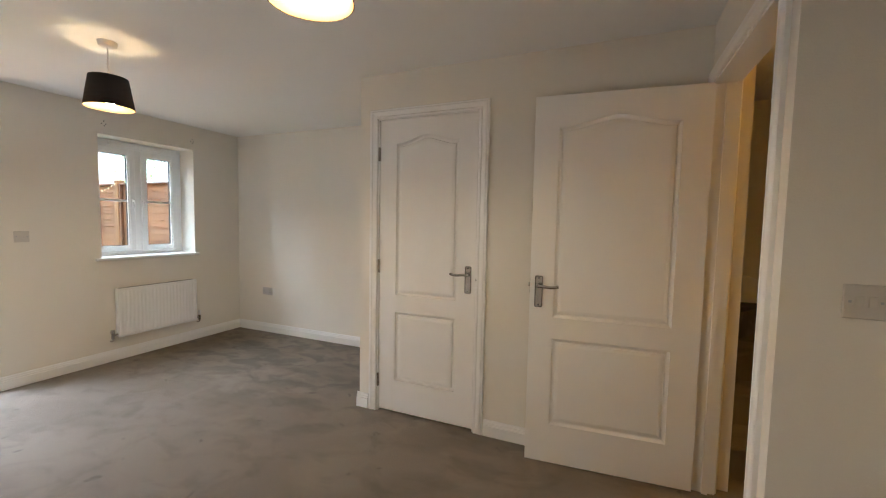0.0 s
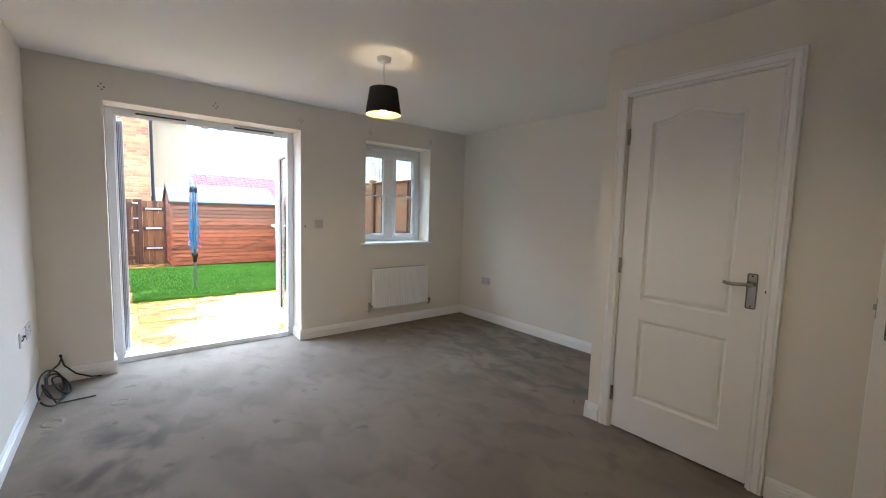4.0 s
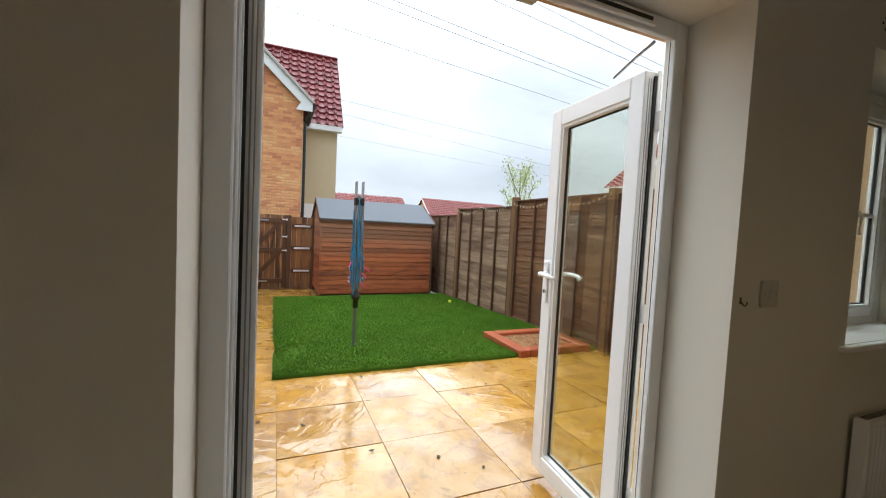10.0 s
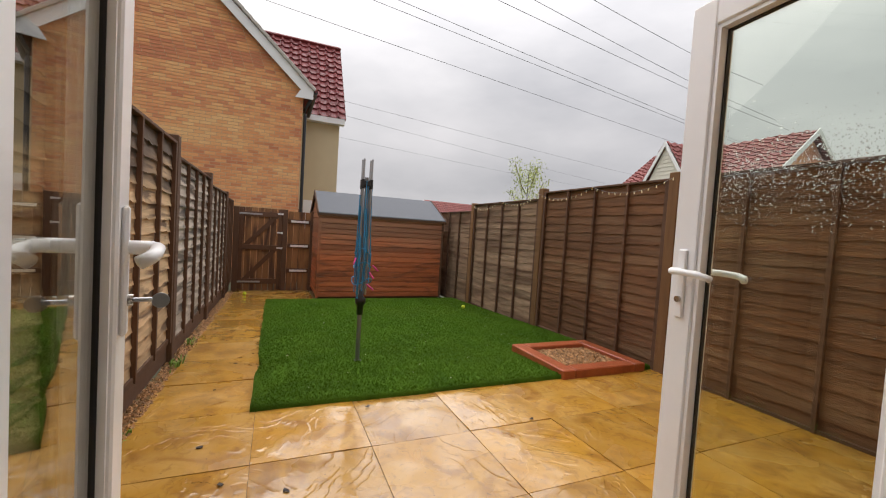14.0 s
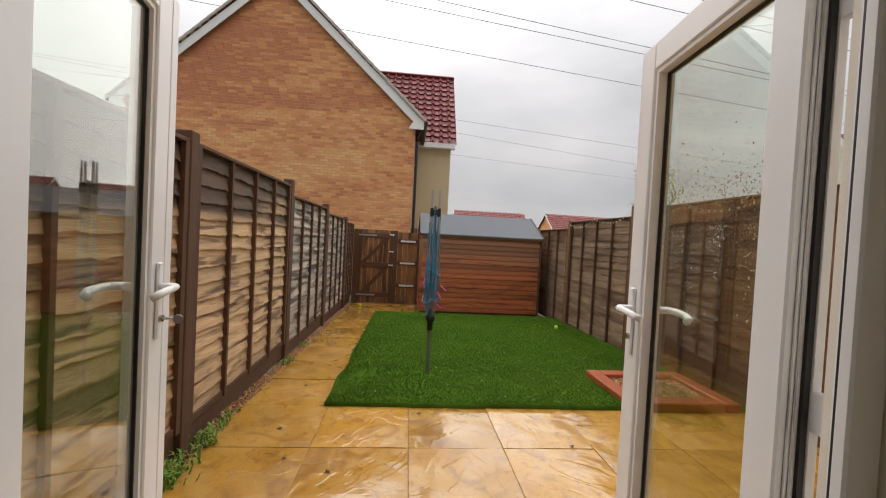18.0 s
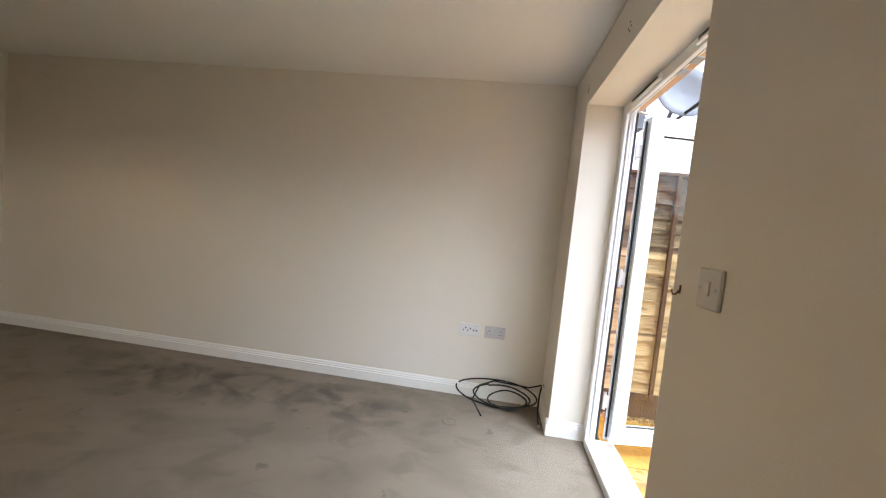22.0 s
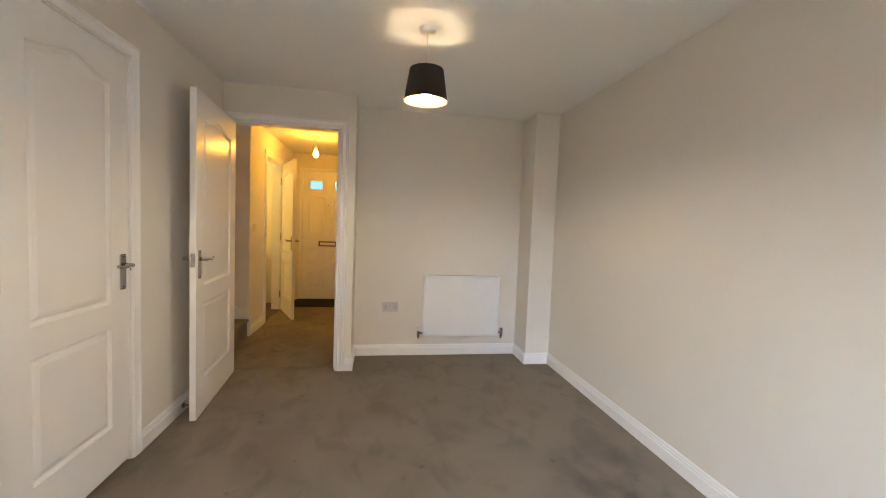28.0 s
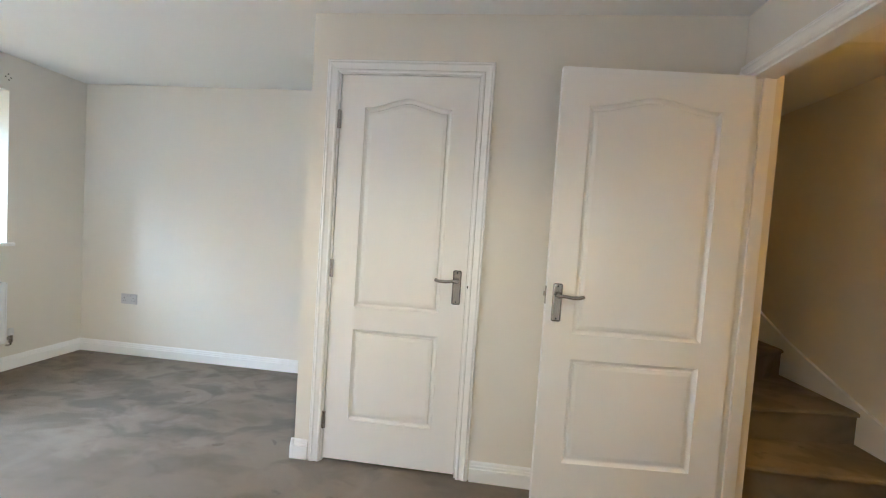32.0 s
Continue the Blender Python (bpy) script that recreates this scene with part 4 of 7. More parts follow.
# kitchen doorway lining and the worktop seen beyond it
door = thing("door_5", pose(1.92, HALL_S - 0.1, 0), "white lining of the open kitchen doorway", "doorway", kind="structure")
part("door_frame", boxes((0, -0.002, 0, 0.018, 0.102, 1.999), (0.742, -0.002, 0, 0.76, 0.102, 1.999), (0.018, -0.002, 1.982, 0.742, 0.102, 1.999)), M_GLOSS, door)
architrave(Matrix(((-1, 0, 0, 0.752), (0, -1, 0, 0.1), (0, 0, 1, 0), (0, 0, 0, 1))), 0.744, 1.99, door)
unit = thing("kitchen_unit", pose(3.75, 1.25, 0, 0, 0, 180), "cream kitchen base unit under a dark worktop", "cabinet")
part("carcass", boxes((-0.53, -0.3, 0.1, 0.53, 0.28, 0.865)), M_GLOSS, unit)
part("plinth", boxes((-0.53, -0.3, 0.004, 0.53, 0.22, 0.1)), M_GLOSS, unit)
for i in (0, 1):
    d = part("cabinet_door", boxes((-0.527 + i * 0.53, 0.28, 0.11, -0.003 + i * 0.53, 0.30, 0.86), bevel=0.003), M_GLOSS, unit)
    part("handle", boxes((-0.06 + i * 0.1, 0.30, 0.72, -0.05 + i * 0.1, 0.325, 0.84), bevel=0.002), M_CHROME, d)
tagged(part("worktop", boxes((3.18, 0.93, 0.865, 4.295, 1.555, 0.91), bevel=0.004), M_COUNTER), "dark red-brown laminate kitchen worktop on the base unit", "worktop")

# ---- stairs ----
stairs = thing("staircase", pose(STAIR_W, HALL_N + 0.01, 0), "carpeted winding staircase rising from the hall", "staircase", kind="structure")
WS = STAIR_E - STAIR_W
STEPS = [[(0, 0), (WS, 0), (WS, 1.31), (0, 1.31)], [(0, 0.26), (WS, 0.37), (WS, 1.31), (0, 1.31)], [(0, 0.36), (WS, 0.99), (WS, 1.31), (0, 1.31)],
         [(0, 0.42), (0.55, 1.31), (0, 1.31)], [(0, 0.46), (0, 1.31), (-0.24, 1.31), (-0.24, 0.46)], [(-0.24, 0.46), (-0.24, 1.31), (-0.48, 1.31), (-0.48, 0.46)],
         [(-0.48, 0.46), (-0.48, 1.31), (-0.72, 1.31), (-0.72, 0.46)]]
for i, pts in enumerate(STEPS):
    bm = bmesh.new()
    z0 = 0 if i == 0 else 0.185 * i
    prism(bm, [(x, y, z0) for x, y in pts], (0, 0, 0.185 * (i + 1) - z0))
    if i < 3:
        a, b = pts[0], pts[1]
        rod(bm, (a[0], a[1] - 0.006, 0.185 * (i + 1) - 0.014), (b[0], b[1] - 0.006, 0.185 * (i + 1) - 0.014), 0.0135, seg=8)
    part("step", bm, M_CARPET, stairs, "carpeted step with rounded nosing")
bm = bmesh.new()
prism(bm, [(WS - 0.022, -0.03, 0.0), (WS - 0.022, -0.03, 0.205), (WS - 0.022, 0.06, 0.28), (WS - 0.022, 0.20, 0.35), (WS - 0.022, 0.42, 0.425), (WS - 0.022, 0.62, 0.50), (WS - 0.022, 0.94, 0.625), (WS - 0.022, 1.292, 0.80),
           (WS - 0.022, 1.292, 0.0)], (0.02, 0, 0))
part("stringer", bm, M_GLOSS, stairs, "white painted wall string")
bm = bmesh.new()
prism(bm, [(0.0, 1.293, 0.55), (0.0, 1.293, 1.06), (WS - 0.022, 1.293, 0.80), (WS - 0.022, 1.293, 0.4)], (0, 0.02, 0))
part("stringer", bm, M_GLOSS, stairs)

# ---- garden doors ----
GF = WX - 0.212     # inner face of the frames


def bar(bm, x0, x1, y0, y1, z0, z1):
    box(bm, x0, y0, z0, x1, y1, z1, bevel=0.004)


fr = thing("patio_door_frame", pose(GF, PD[0], 0), "white upvc french door frame with vents and a low threshold", "door frame", kind="structure")
PW, PH = PD[1] - PD[0], PD[2]
bm = bmesh.new()
for y0, y1 in ((0.0, 0.066), (PW - 0.022, PW)):
    bar(bm, -0.056, -0.022, y0, y1, 0.0, PH)
for y0, y1 in ((0.0, 0.058), (PW - 0.058, PW)):
    bar(bm, -0.022, 0, y0, y1, 0.0, PH)
bar(bm, -0.052, -0.022, 0.022, PW - 0.022, PH - 0.034, PH)
bar(bm, -0.022, 0, 0.058, PW - 0.058, PH - 0.06, PH)
part("jambs", bm, M_UPVC, fr)
bm = bmesh.new()
box(bm, -0.050, PW - 0.028, 0.05, -0.044, PW - 0.022, PH - 0.034)
box(bm, -0.040, PW - 0.026, 0.05, -0.034, PW - 0.022, PH - 0.034)
box(bm, -0.048, 0.066, 0.05, -0.040, 0.070, PH - 0.034)
part("bead", bm, M_UPVC, fr)
bm = bmesh.new()
box(bm, -0.029, PW - 0.050, 0.05, -0.022, PW - 0.042, PH - 0.045)
box(bm, -0.068, 0.052, 0.05, -0.056, 0.064, PH - 0.045)
box(bm, -0.029, 0.05, PH - 0.052, -0.022, PW - 0.05, PH - 0.045)
part("seal", bm, M_SEAL, fr, "black rubber weather seal")
bm = bmesh.new()
bar(bm, -0.085, 0.004, 0.058, PW - 0.058, -0.01, 0.045)
bar(bm, -0.18, -0.085, 0.0, PW, -0.02, 0.02)
part("threshold", bm, M_UPVC, fr)
for y0 in (0.17, 0.875):
    v = part("trickle_vent", boxes((0.0, y0, PH - 0.048, 0.014, y0 + 0.38, PH - 0.014), bevel=0.003), M_UPVC, fr, "white slotted trickle vent")
    part("vent_slot", boxes((0.012, y0 + 0.02, PH - 0.036, 0.0155, y0 + 0.36, PH - 0.024)), M_DARK, v)
bm = bmesh.new()
for y in (0.64, 0.76):
    box(bm, -0.05, y, PH - 0.066, -0.02, y + 0.06, PH - 0.06)
part("keep", bm, M_STEEL, fr)


def casement(w, h, t, s, lip=0.0):
    """Glazed upvc leaf hinged at local x 0, running along +x, thickness along y from 0 to t."""
    bm = bmesh.new()
    k = s
    if t > 0.06:
        # stepped edge: an outer lip all round, the body set back behind it
        bar(bm, 0.012, k, 0, t, 0, h)
        box(bm, 0.0, lip, 0.0, 0.0125, lip + 0.016, h)
        bar(bm, w - k, w, 0, t, 0, h)
    else:
        bar(bm, 0, k, 0, t, 0, h)
        bar(bm, w - k, w, 0, t, 0, h)
    bar(bm, k, w - k, 0, t, 0, k)
    bar(bm, k, w - k, 0, t, h - k, h)
    bm2 = bmesh.new()
    for x0, x1, z0, z1 in ((k, k + 0.012, k, h - k), (w - k - 0.012, w - k, k, h - k), (k + 0.012, w - k - 0.012, k, k + 0.012), (k + 0.012, w - k - 0.012, h - k - 0.012, h - k)):
        box(bm2, x0, 0.008, z0, x1, t - 0.008, z1)
    bm3 = bmesh.new()
    for x0, x1, z0, z1 in ((k + 0.012, k + 0.017, k + 0.012, h - k - 0.012), (w - k - 0.017, w - k - 0.012, k + 0.012, h - k - 0.012),
                           (k + 0.017, w - k - 0.017, k + 0.012, k + 0.017), (k + 0.017, w - k - 0.017, h - k - 0.017, h - k - 0.012)):
        box(bm3, x0, t / 2 - 0.014, z0, x1, t / 2 - 0.002, z1)
    bm4 = boxes((k + 0.014, t / 2 - 0.010, k + 0.014, w - k - 0.014, t / 2 - 0.006, h - k - 0.014))
    return bm, bm2, bm3, bm4


def lever_handle(parent, x, z, y, s, toward):
    """White espagnolette handle with key on a long plate."""
    bm = bmesh.new()
    box(bm, x - 0.015, min(y, y + s * 0.010), z - 0.12, x + 0.015, max(y, y + s * 0.010), z + 0.10, bevel=0.004)
    plate = part("handle_plate", bm, M_UPVC, parent, "white upvc handle plate")
    bm = bmesh.new()
    rod(bm, (x, y, z + 0.03), (x, y + s * 0.045, z + 0.03), 0.012, seg=12)
    sweep(bm, [(x - toward * 0.004, y + s * 0.046, z + 0.03), (x + toward * 0.03, y + s * 0.052, z + 0.031), (x + toward * 0.09, y + s * 0.052, z + 0.028),
               (x + toward * 0.115, y + s * 0.046, z + 0.022), (x + toward * 0.122, y + s * 0.034, z + 0.016)], 0.0105, 10)
    part("lever", bm, M_UPVC, plate, smooth=True)
    bm = bmesh.new()
    rod(bm, (x, y + s * 0.008, z - 0.06), (x, y + s * 0.018, z - 0.06), 0.010, seg=12)
    part("lock_cylinder", bm, M_CHROME, plate, "satin steel lock cylinder")


def garden_leaf(m, side, key):
    w, h, t = 0.616 if side > 0 else 0.630, 1.895, 0.066
    g = thing("patio_door_leaf", m, "white upvc glazed garden door leaf, open outwards", "patio door", "garden door leaves")
    a, b, c, d = casement(w, h, t, 0.085, 0.0 if side < 0 else t - 0.016)
    part("sash", a, M_UPVC, g)
    part("glazing_bead", b, M_UPVC, g)
    part("seal", c, M_SEAL, g, "black rubber glazing seal")
    p = part("pane", d, M_GLASS, g, "clear double glazed pane with rain drops")
    p.visible_shadow = False
    # hinge edge channel, locking strip along the free edge
    part("edge_strip", boxes((w - 0.001, 0.020, 0.05, w + 0.003, 0.042, h - 0.05)), M_STEEL if key else M_UPVC, g, "lock strip along the edge")
    part("edge_seal", boxes((0.004, 0.017 if side < 0 else t - 0.028, 0.02, 0.0118, 0.028 if side < 0 else t - 0.017, h - 0.02)), M_SEAL, g)
    if side > 0:
        part("flipper", boxes((w + 0.006, 0.002, 0.0, w + 0.054, 0.022, h), bevel=0.003), M_UPVC, g, "white meeting-stile cover strip")
    part("edge_groove", boxes((0.0095, 0.036, 0.03, 0.0118, 0.040, h - 0.03), (0.0095, 0.047, 0.03, 0.0118, 0.050, h - 0.03)) if side < 0 else
         boxes((0.0095, t - 0.040, 0.03, 0.0118, t - 0.036, h - 0.03), (0.0095, t - 0.050, 0.03, 0.0118, t - 0.047, h - 0.03)), M_STEEL, g, "grey metal edge groove")
    if side > 0:
        part("meeting_seal", boxes((w - 0.001, 0.004, 0.02, w + 0.008, 0.026, h - 0.02)), M_SEAL, g, "black rubber seal behind the cover strip")
    for s, y in ((-1, 0.0), (1, t)):
        lever_handle(g, w - 0.045, 1.02, y, s, -1)
    if key:
        bm = bmesh.new()
        ky, s = (0.0, -1) if side > 0 else (t, 1)
        rod(bm, (w - 0.045, ky + s * 0.016, 0.96), (w - 0.045, ky + s * 0.045, 0.96), 0.004, seg=8)
        rod(bm, (w - 0.0465, ky + s * 0.056, 0.958), (w - 0.0435, ky + s * 0.056, 0.958), 0.0135, seg=16)
        part("key", bm, M_STEEL, g, "steel key left in the lock")
    for z in (0.18, 0.92, 1.66):
        o, k = (0.0, 1) if side < 0 else (t, -1)
        bm = boxes((-0.032, min(o, o + k * 0.016), z + 0.01, 0.004, max(o, o + k * 0.016), z + 0.085), (-0.016, min(o - k * 0.010, o), z + 0.02, 0.050, max(o - k * 0.010, o), z + 0.075), bevel=0.003)
        rod(bm, (-0.018, o - k * 0.002, z - 0.004), (-0.018, o - k * 0.002, z + 0.10), 0.0095, seg=12)
        part("hinge", bm, M_UPVC, g, "white upvc flag hinge")
    return g


leaf_l = garden_leaf(pose(-4.072, 0.317, 0.058, 0, 0, 189.6), 1, True)
leaf_r = garden_leaf(pose(-4.095, 1.684, 0.040, 0, 0, 174.7), -1, False)
# rain drops on the outer pane of one leaf
random.seed(61)
verts, faces = [], []
for _ in range(3000):
    x, z = random.uniform(0.10, 0.54), random.choice((random.gauss(1.36, 0.06), random.gauss(1.33, 0.05), random.gauss(1.25, 0.13)))
    if not 0.95 < z < 1.66:
        continue
    s = random.choice((0.0007, 0.0010, 0.0014, 0.0019)) * random.uniform(0.8, 1.2)
    k = len(verts)
    verts += [(x + s * math.cos(a), 0.0232, z + s * 1.2 * math.sin(a)) for a in (1.0472 * i for i in range(6))]
    verts += [(x + s * 0.6 * math.cos(a), 0.0232 - s * 0.55, z + s * 0.7 * math.sin(a)) for a in (1.0472 * i for i in range(6))]
    verts += [(x, 0.0232 - s * 0.7, z)]
    for i in range(6):
        j = (i + 1) % 6
        faces += [(k + i, k + j, k + 6 + j, k + 6 + i), (k + 6 + i, k + 6 + j, k + 12)]
    faces.append(tuple(range(k, k + 6)))
me = bpy.data.meshes.new("rain_drops")
me.from_pydata(verts, [], faces)
me.materials.append(M_DROP)
drops = new("rain_drops", me)
drops.parent = leaf_r
tagged(drops, "rain drops clinging to the glass", kind="stuff")
# friction stays at the heads of the leaves
for y, ang in ((PD[0] + 0.10, 1), (PD[1] - 0.10, -1)):
    st = thing("door_stay", pose(GF - 0.05, y, PH - 0.055), "steel restrictor stay at the head of the open leaf", "door stay")
    bm = bmesh.new()
    sweep(bm, [(0, 0, 0), (-0.10, -0.03 * ang, -0.008), (-0.26, -0.09 * ang, -0.02)], 0.006, 6)
    part("arm", bm, M_STEEL, st)

# ---- window ----
wn1 = thing("window_1", pose(GF, WIN[0], WIN[2]), "white upvc casement window with two sashes and glazing bars, shut", "window", kind="structure")
WW, WH = WIN[1] - WIN[0], WIN[3] - WIN[2]
bm = bmesh.new()
bar(bm, -0.07, 0, 0.0, 0.05, 0.0, WH)
bar(bm, -0.07, 0, WW - 0.05, WW, 0.0, WH)
bar(bm, -0.07, 0, 0.05, WW - 0.05, WH - 0.07, WH)
bar(bm, -0.07, 0, 0.05, WW - 0.05, 0.0, 0.05)
bar(bm, -0.07, 0, WW / 2 - 0.03, WW / 2 + 0.03, 0.05, WH - 0.07)
part("window_frame", bm, M_UPVC, wn1)
for i, y0 in enumerate((0.05, WW / 2 + 0.03)):
    w, h = WW / 2 - 0.08, WH - 0.12
    a, b, c, d = casement(w, h, 0.05, 0.045)
    place = Matrix(((0, 1, 0, -0.045), (1, 0, 0, y0), (0, 0, 1, 0.05), (0, 0, 0, 1)))
    s = part("sash", a, M_UPVC, wn1)
    s.matrix_basis = place
    part("glazing_bead", b, M_UPVC, s)
    part("seal", c, M_SEAL, s)
    p = part("pane", d, M_GLASS, s, "clear double glazed pane")
    p.visible_shadow = False
    part("glazing_bar", boxes((0.057, 0.010, h / 2 - 0.010, w - 0.057, 0.025, h / 2 + 0.010)), M_UPVC, s, "white horizontal glazing bar")
    hx = w - 0.020 if i == 0 else 0.020
    bm = boxes((hx - 0.011, 0.05, h / 2 - 0.055, hx + 0.011, 0.060, h / 2 + 0.02), bevel=0.003)
    sweep(bm, [(hx, 0.058, h / 2), (hx, 0.082, h / 2), (hx, 0.088, h / 2 - 0.02), (hx, 0.082, h / 2 - 0.10)], 0.008, 8)
    part("window_handle", bm, M_UPVC, s, "white window handle")
v = part("trickle_vent", boxes((0.0, 0.18, WH - 0.05, 0.014, WW - 0.18, WH - 0.018), bevel=0.003), M_UPVC, wn1)
tagged(part("window_sill", boxes((GF, WIN[0], WIN[2] - 0.006, WX + 0.001, WIN[1], WIN[2] + 0.018), (WX + 0.001, WIN[0] - 0.05, WIN[2] - 0.006, WX + 0.028, WIN[1] + 0.035, WIN[2] + 0.018), bevel=0.004), M_GLOSS),
       "white painted window board with a nosing", "window sill", kind="structure")

# ---- radiators ----


def radiator(m, w, h, label, flute=0.003):
    """On a wall behind y 0; the front faces +y; x from 0 to w; z 0 is its lower edge."""
    r = thing("radiator", m, label, "radiator", "radiators")
    bm = bmesh.new()
    prof = [(0.0, 0.052), (0.012, 0.060)]
    n = max(8, round((w - 0.05) / 0.033))
    for i in range(n):
        a = 0.022 + (w - 0.044) * i / n
        d = (w - 0.044) / n
        prof += [(a + d * 0.12, 0.0605), (a + d * 0.3, 0.0605 - flute), (a + d * 0.5, 0.0602 - flute * 1.15), (a + d * 0.7, 0.0605 - flute), (a + d * 0.88, 0.0605)]
    prof += [(w - 0.012, 0.060), (w, 0.052), (w, 0.048), (0, 0.048)]
    za, zb = 0.028, h - 0.034
    rows = []
    for z, flat in ((0.0, True), (0.02, True), (za, False), (zb, False), (h - 0.022, True), (h - 0.004, True)):
        rows.append([bm.verts.new((x, (0.0605 if flat and 0.005 < x < w - 0.005 and y > 0.05 else y) - (0.006 if z in (0.0, h - 0.004) and y > 0.05 else 0), z)) for x, y in prof])
    for a, b in zip(rows, rows[1:]):
        for i in range(len(prof)):
            j = (i + 1) % len(prof)
            bm.faces.new((a[i], a[j], b[j], b[i]))
    bm.faces.new(rows[0])
    bm.faces.new(rows[-1])
    part("panel", bm, M_RAD, r)
    part("back_panel", boxes((0.01, 0.018, 0.01, w - 0.01, 0.024, h - 0.01)), M_RAD, r)
    bm = boxes((0.004, 0.014, h - 0.012, w - 0.004, 0.052, h), bevel=0.002)
    part("top_cover", bm, M_RAD, r)
    bm = bmesh.new()
    k = int(w / 0.022)
    for i in range(k):
        x = 0.02 + (w - 0.04) * i / k
        box(bm, x, 0.020, h + 0.0002, x + 0.013, 0.046, h + 0.0012)
    tagged(part("grille_slots", bm, M_DARK, r), kind="stuff")
    for x in (0.0, w - 0.003):
        part("side_cover", boxes((x - 0.001, 0.014, 0.01, x + 0.004, 0.058, h - 0.004), bevel=0.001), M_RAD, r)
    for x, s, tall in ((0.0, -1, False), (w, 1, True)):
        bm = bmesh.new()
        rod(bm, (x, 0.036, 0.03), (x + s * 0.045, 0.036, 0.03), 0.010, seg=10)
        rod(bm, (x + s * 0.04, 0.036, -0.005), (x + s * 0.04, 0.036, 0.055), 0.014, seg=12)
        v = part("valve", bm, M_CHROME, r, "chrome radiator valve")
        bm = bmesh.new()
        rod(bm, (x + s * 0.04, 0.036, 0.05), (x + s * 0.04, 0.036, 0.10 if tall else 0.075), 0.017, 0.015, seg=14)
        part("valve_cap", bm, M_PLATE if tall else M_CHROME, v)
        bm = bmesh.new()
        sweep(bm, [(x + s * 0.04, 0.036, 0.0), (x + s * 0.04, 0.034, -0.02), (x + s * 0.04, 0.018, -0.03), (x + s * 0.04, -0.004, -0.03)], 0.0075, 8)
        part("pipe", bm, M_CHROME, r)
    for x in (0.15, w - 0.15):
        part("bracket", boxes((x - 0.015, 0.0, 0.06, x + 0.015, 0.018, h - 0.06)), M_RAD, r)
    return r


radiator(Matrix(((0, 1, 0, WX), (1, 0, 0, 2.400), (0, 0, 1, 0.215), (0, 0, 0, 1))), 0.735, 0.447, "white panel radiator on the wall under the window")
radiator(Matrix(((0, -1, 0, EAST_X), (1, 0, 0, 0.22), (0, 0, 1, 0.190), (0, 0, 0, 1))), 0.735, 0.582, "white panel radiator on the wall beside the hall door", 0.0003)
radiator(Matrix(((1, 0, 0, 3.12), (0, 1, 0, HALL_S), (0, 0, 1, 0.15), (0, 0, 0, 1))), 0.5, 0.6, "white panel radiator in the hall near the front door")

# ---- sockets and switches ----


def plate_thing(name, m, w, h, label, category, kind="", mat=None):
    p = thing(name, m, label, category, kind)
    part("plate", boxes((-w / 2, 0, -h / 2, w / 2, 0.009, h / 2), bevel=0.0025), mat or M_SOCKET, p)
    return p


def double_socket(m, label="pale grey double power socket on the wall"):
    p = plate_thing("power_socket", m, 0.146, 0.086, label, "socket", "power sockets")
    for s in (-1, 1):
        part("rocker", boxes((s * 0.013 - 0.006, 0.009, 0.016, s * 0.013 + 0.006, 0.0125, 0.034), bevel=0.001), M_SOCKET, p)
        part("pin_slots", boxes((s * 0.042 - 0.003, 0.0088, 0.004, s * 0.042 + 0.003, 0.0094, 0.014), (s * 0.042 - 0.014, 0.0088, -0.016, s * 0.042 - 0.006, 0.0094, -0.012),
                                (s * 0.042 + 0.006, 0.0088, -0.016, s * 0.042 + 0.014, 0.0094, -0.012)), M_DARK, p)
        part("screw", boxes((s * 0.060 - 0.003, 0.0088, -0.003, s * 0.060 + 0.003, 0.0095, 0.003)), M_STEEL, p)
    return p


def facing(x, y, z, way):
    """A pose on a wall whose room side looks along way."""
    wx, wy = way
    return Matrix(((wy, wx, 0, x), (-wx, wy, 0, y), (0, 0, 1, z), (0, 0, 0, 1)))


double_socket(facing(-3.368, SY, 0.493, (0, 1)))
p = plate_thing("aerial_plate", facing(-3.185, SY, 0.493, (0, 1)), 0.146, 0.086, "white aerial and satellite outlet plate with black sockets", "socket plate", "power sockets", M_PLATE)
for dx, dz in ((0.046, -0.006), (0.030, 0.010), (0.014, -0.006), (-0.004, 0.008), (-0.030, -0.002), (-0.050, -0.002)):
    bm = bmesh.new()
    rod(bm, (dx, 0.008, dz), (dx, 0.014, dz), 0.0055, seg=10)
    part("outlet", bm, M_BLACK, p)
double_socket(facing(EAST_X, 1.265, 0.46, (-1, 0)))
double_socket(facing(-3.285, NY, 0.480, (0, -1)))
double_socket(facing(-1.46, NY, 0.480, (0, -1)))
double_socket(facing(1.25 + 0.06, HALL_S, 0.48, (0, 1)), "pale grey double power socket on the hall wall")


def light_switch(m, label, gangs=(-0.013, 0.013)):
    p = plate_thing("light_switch", m, 0.086, 0.086, label, "switch", "light switches", M_SWITCH)
    for dx in gangs:
        part("rocker", boxes((dx - 0.009, 0.009, -0.015, dx + 0.009, 0.0125, 0.015), bevel=0.0015), M_SWITCH, p)
    for dx in (-0.03, 0.03):
        part("screw", boxes((dx - 0.003, 0.0088, -0.003, dx + 0.003, 0.0095, 0.003)), M_STEEL, p)
    return p


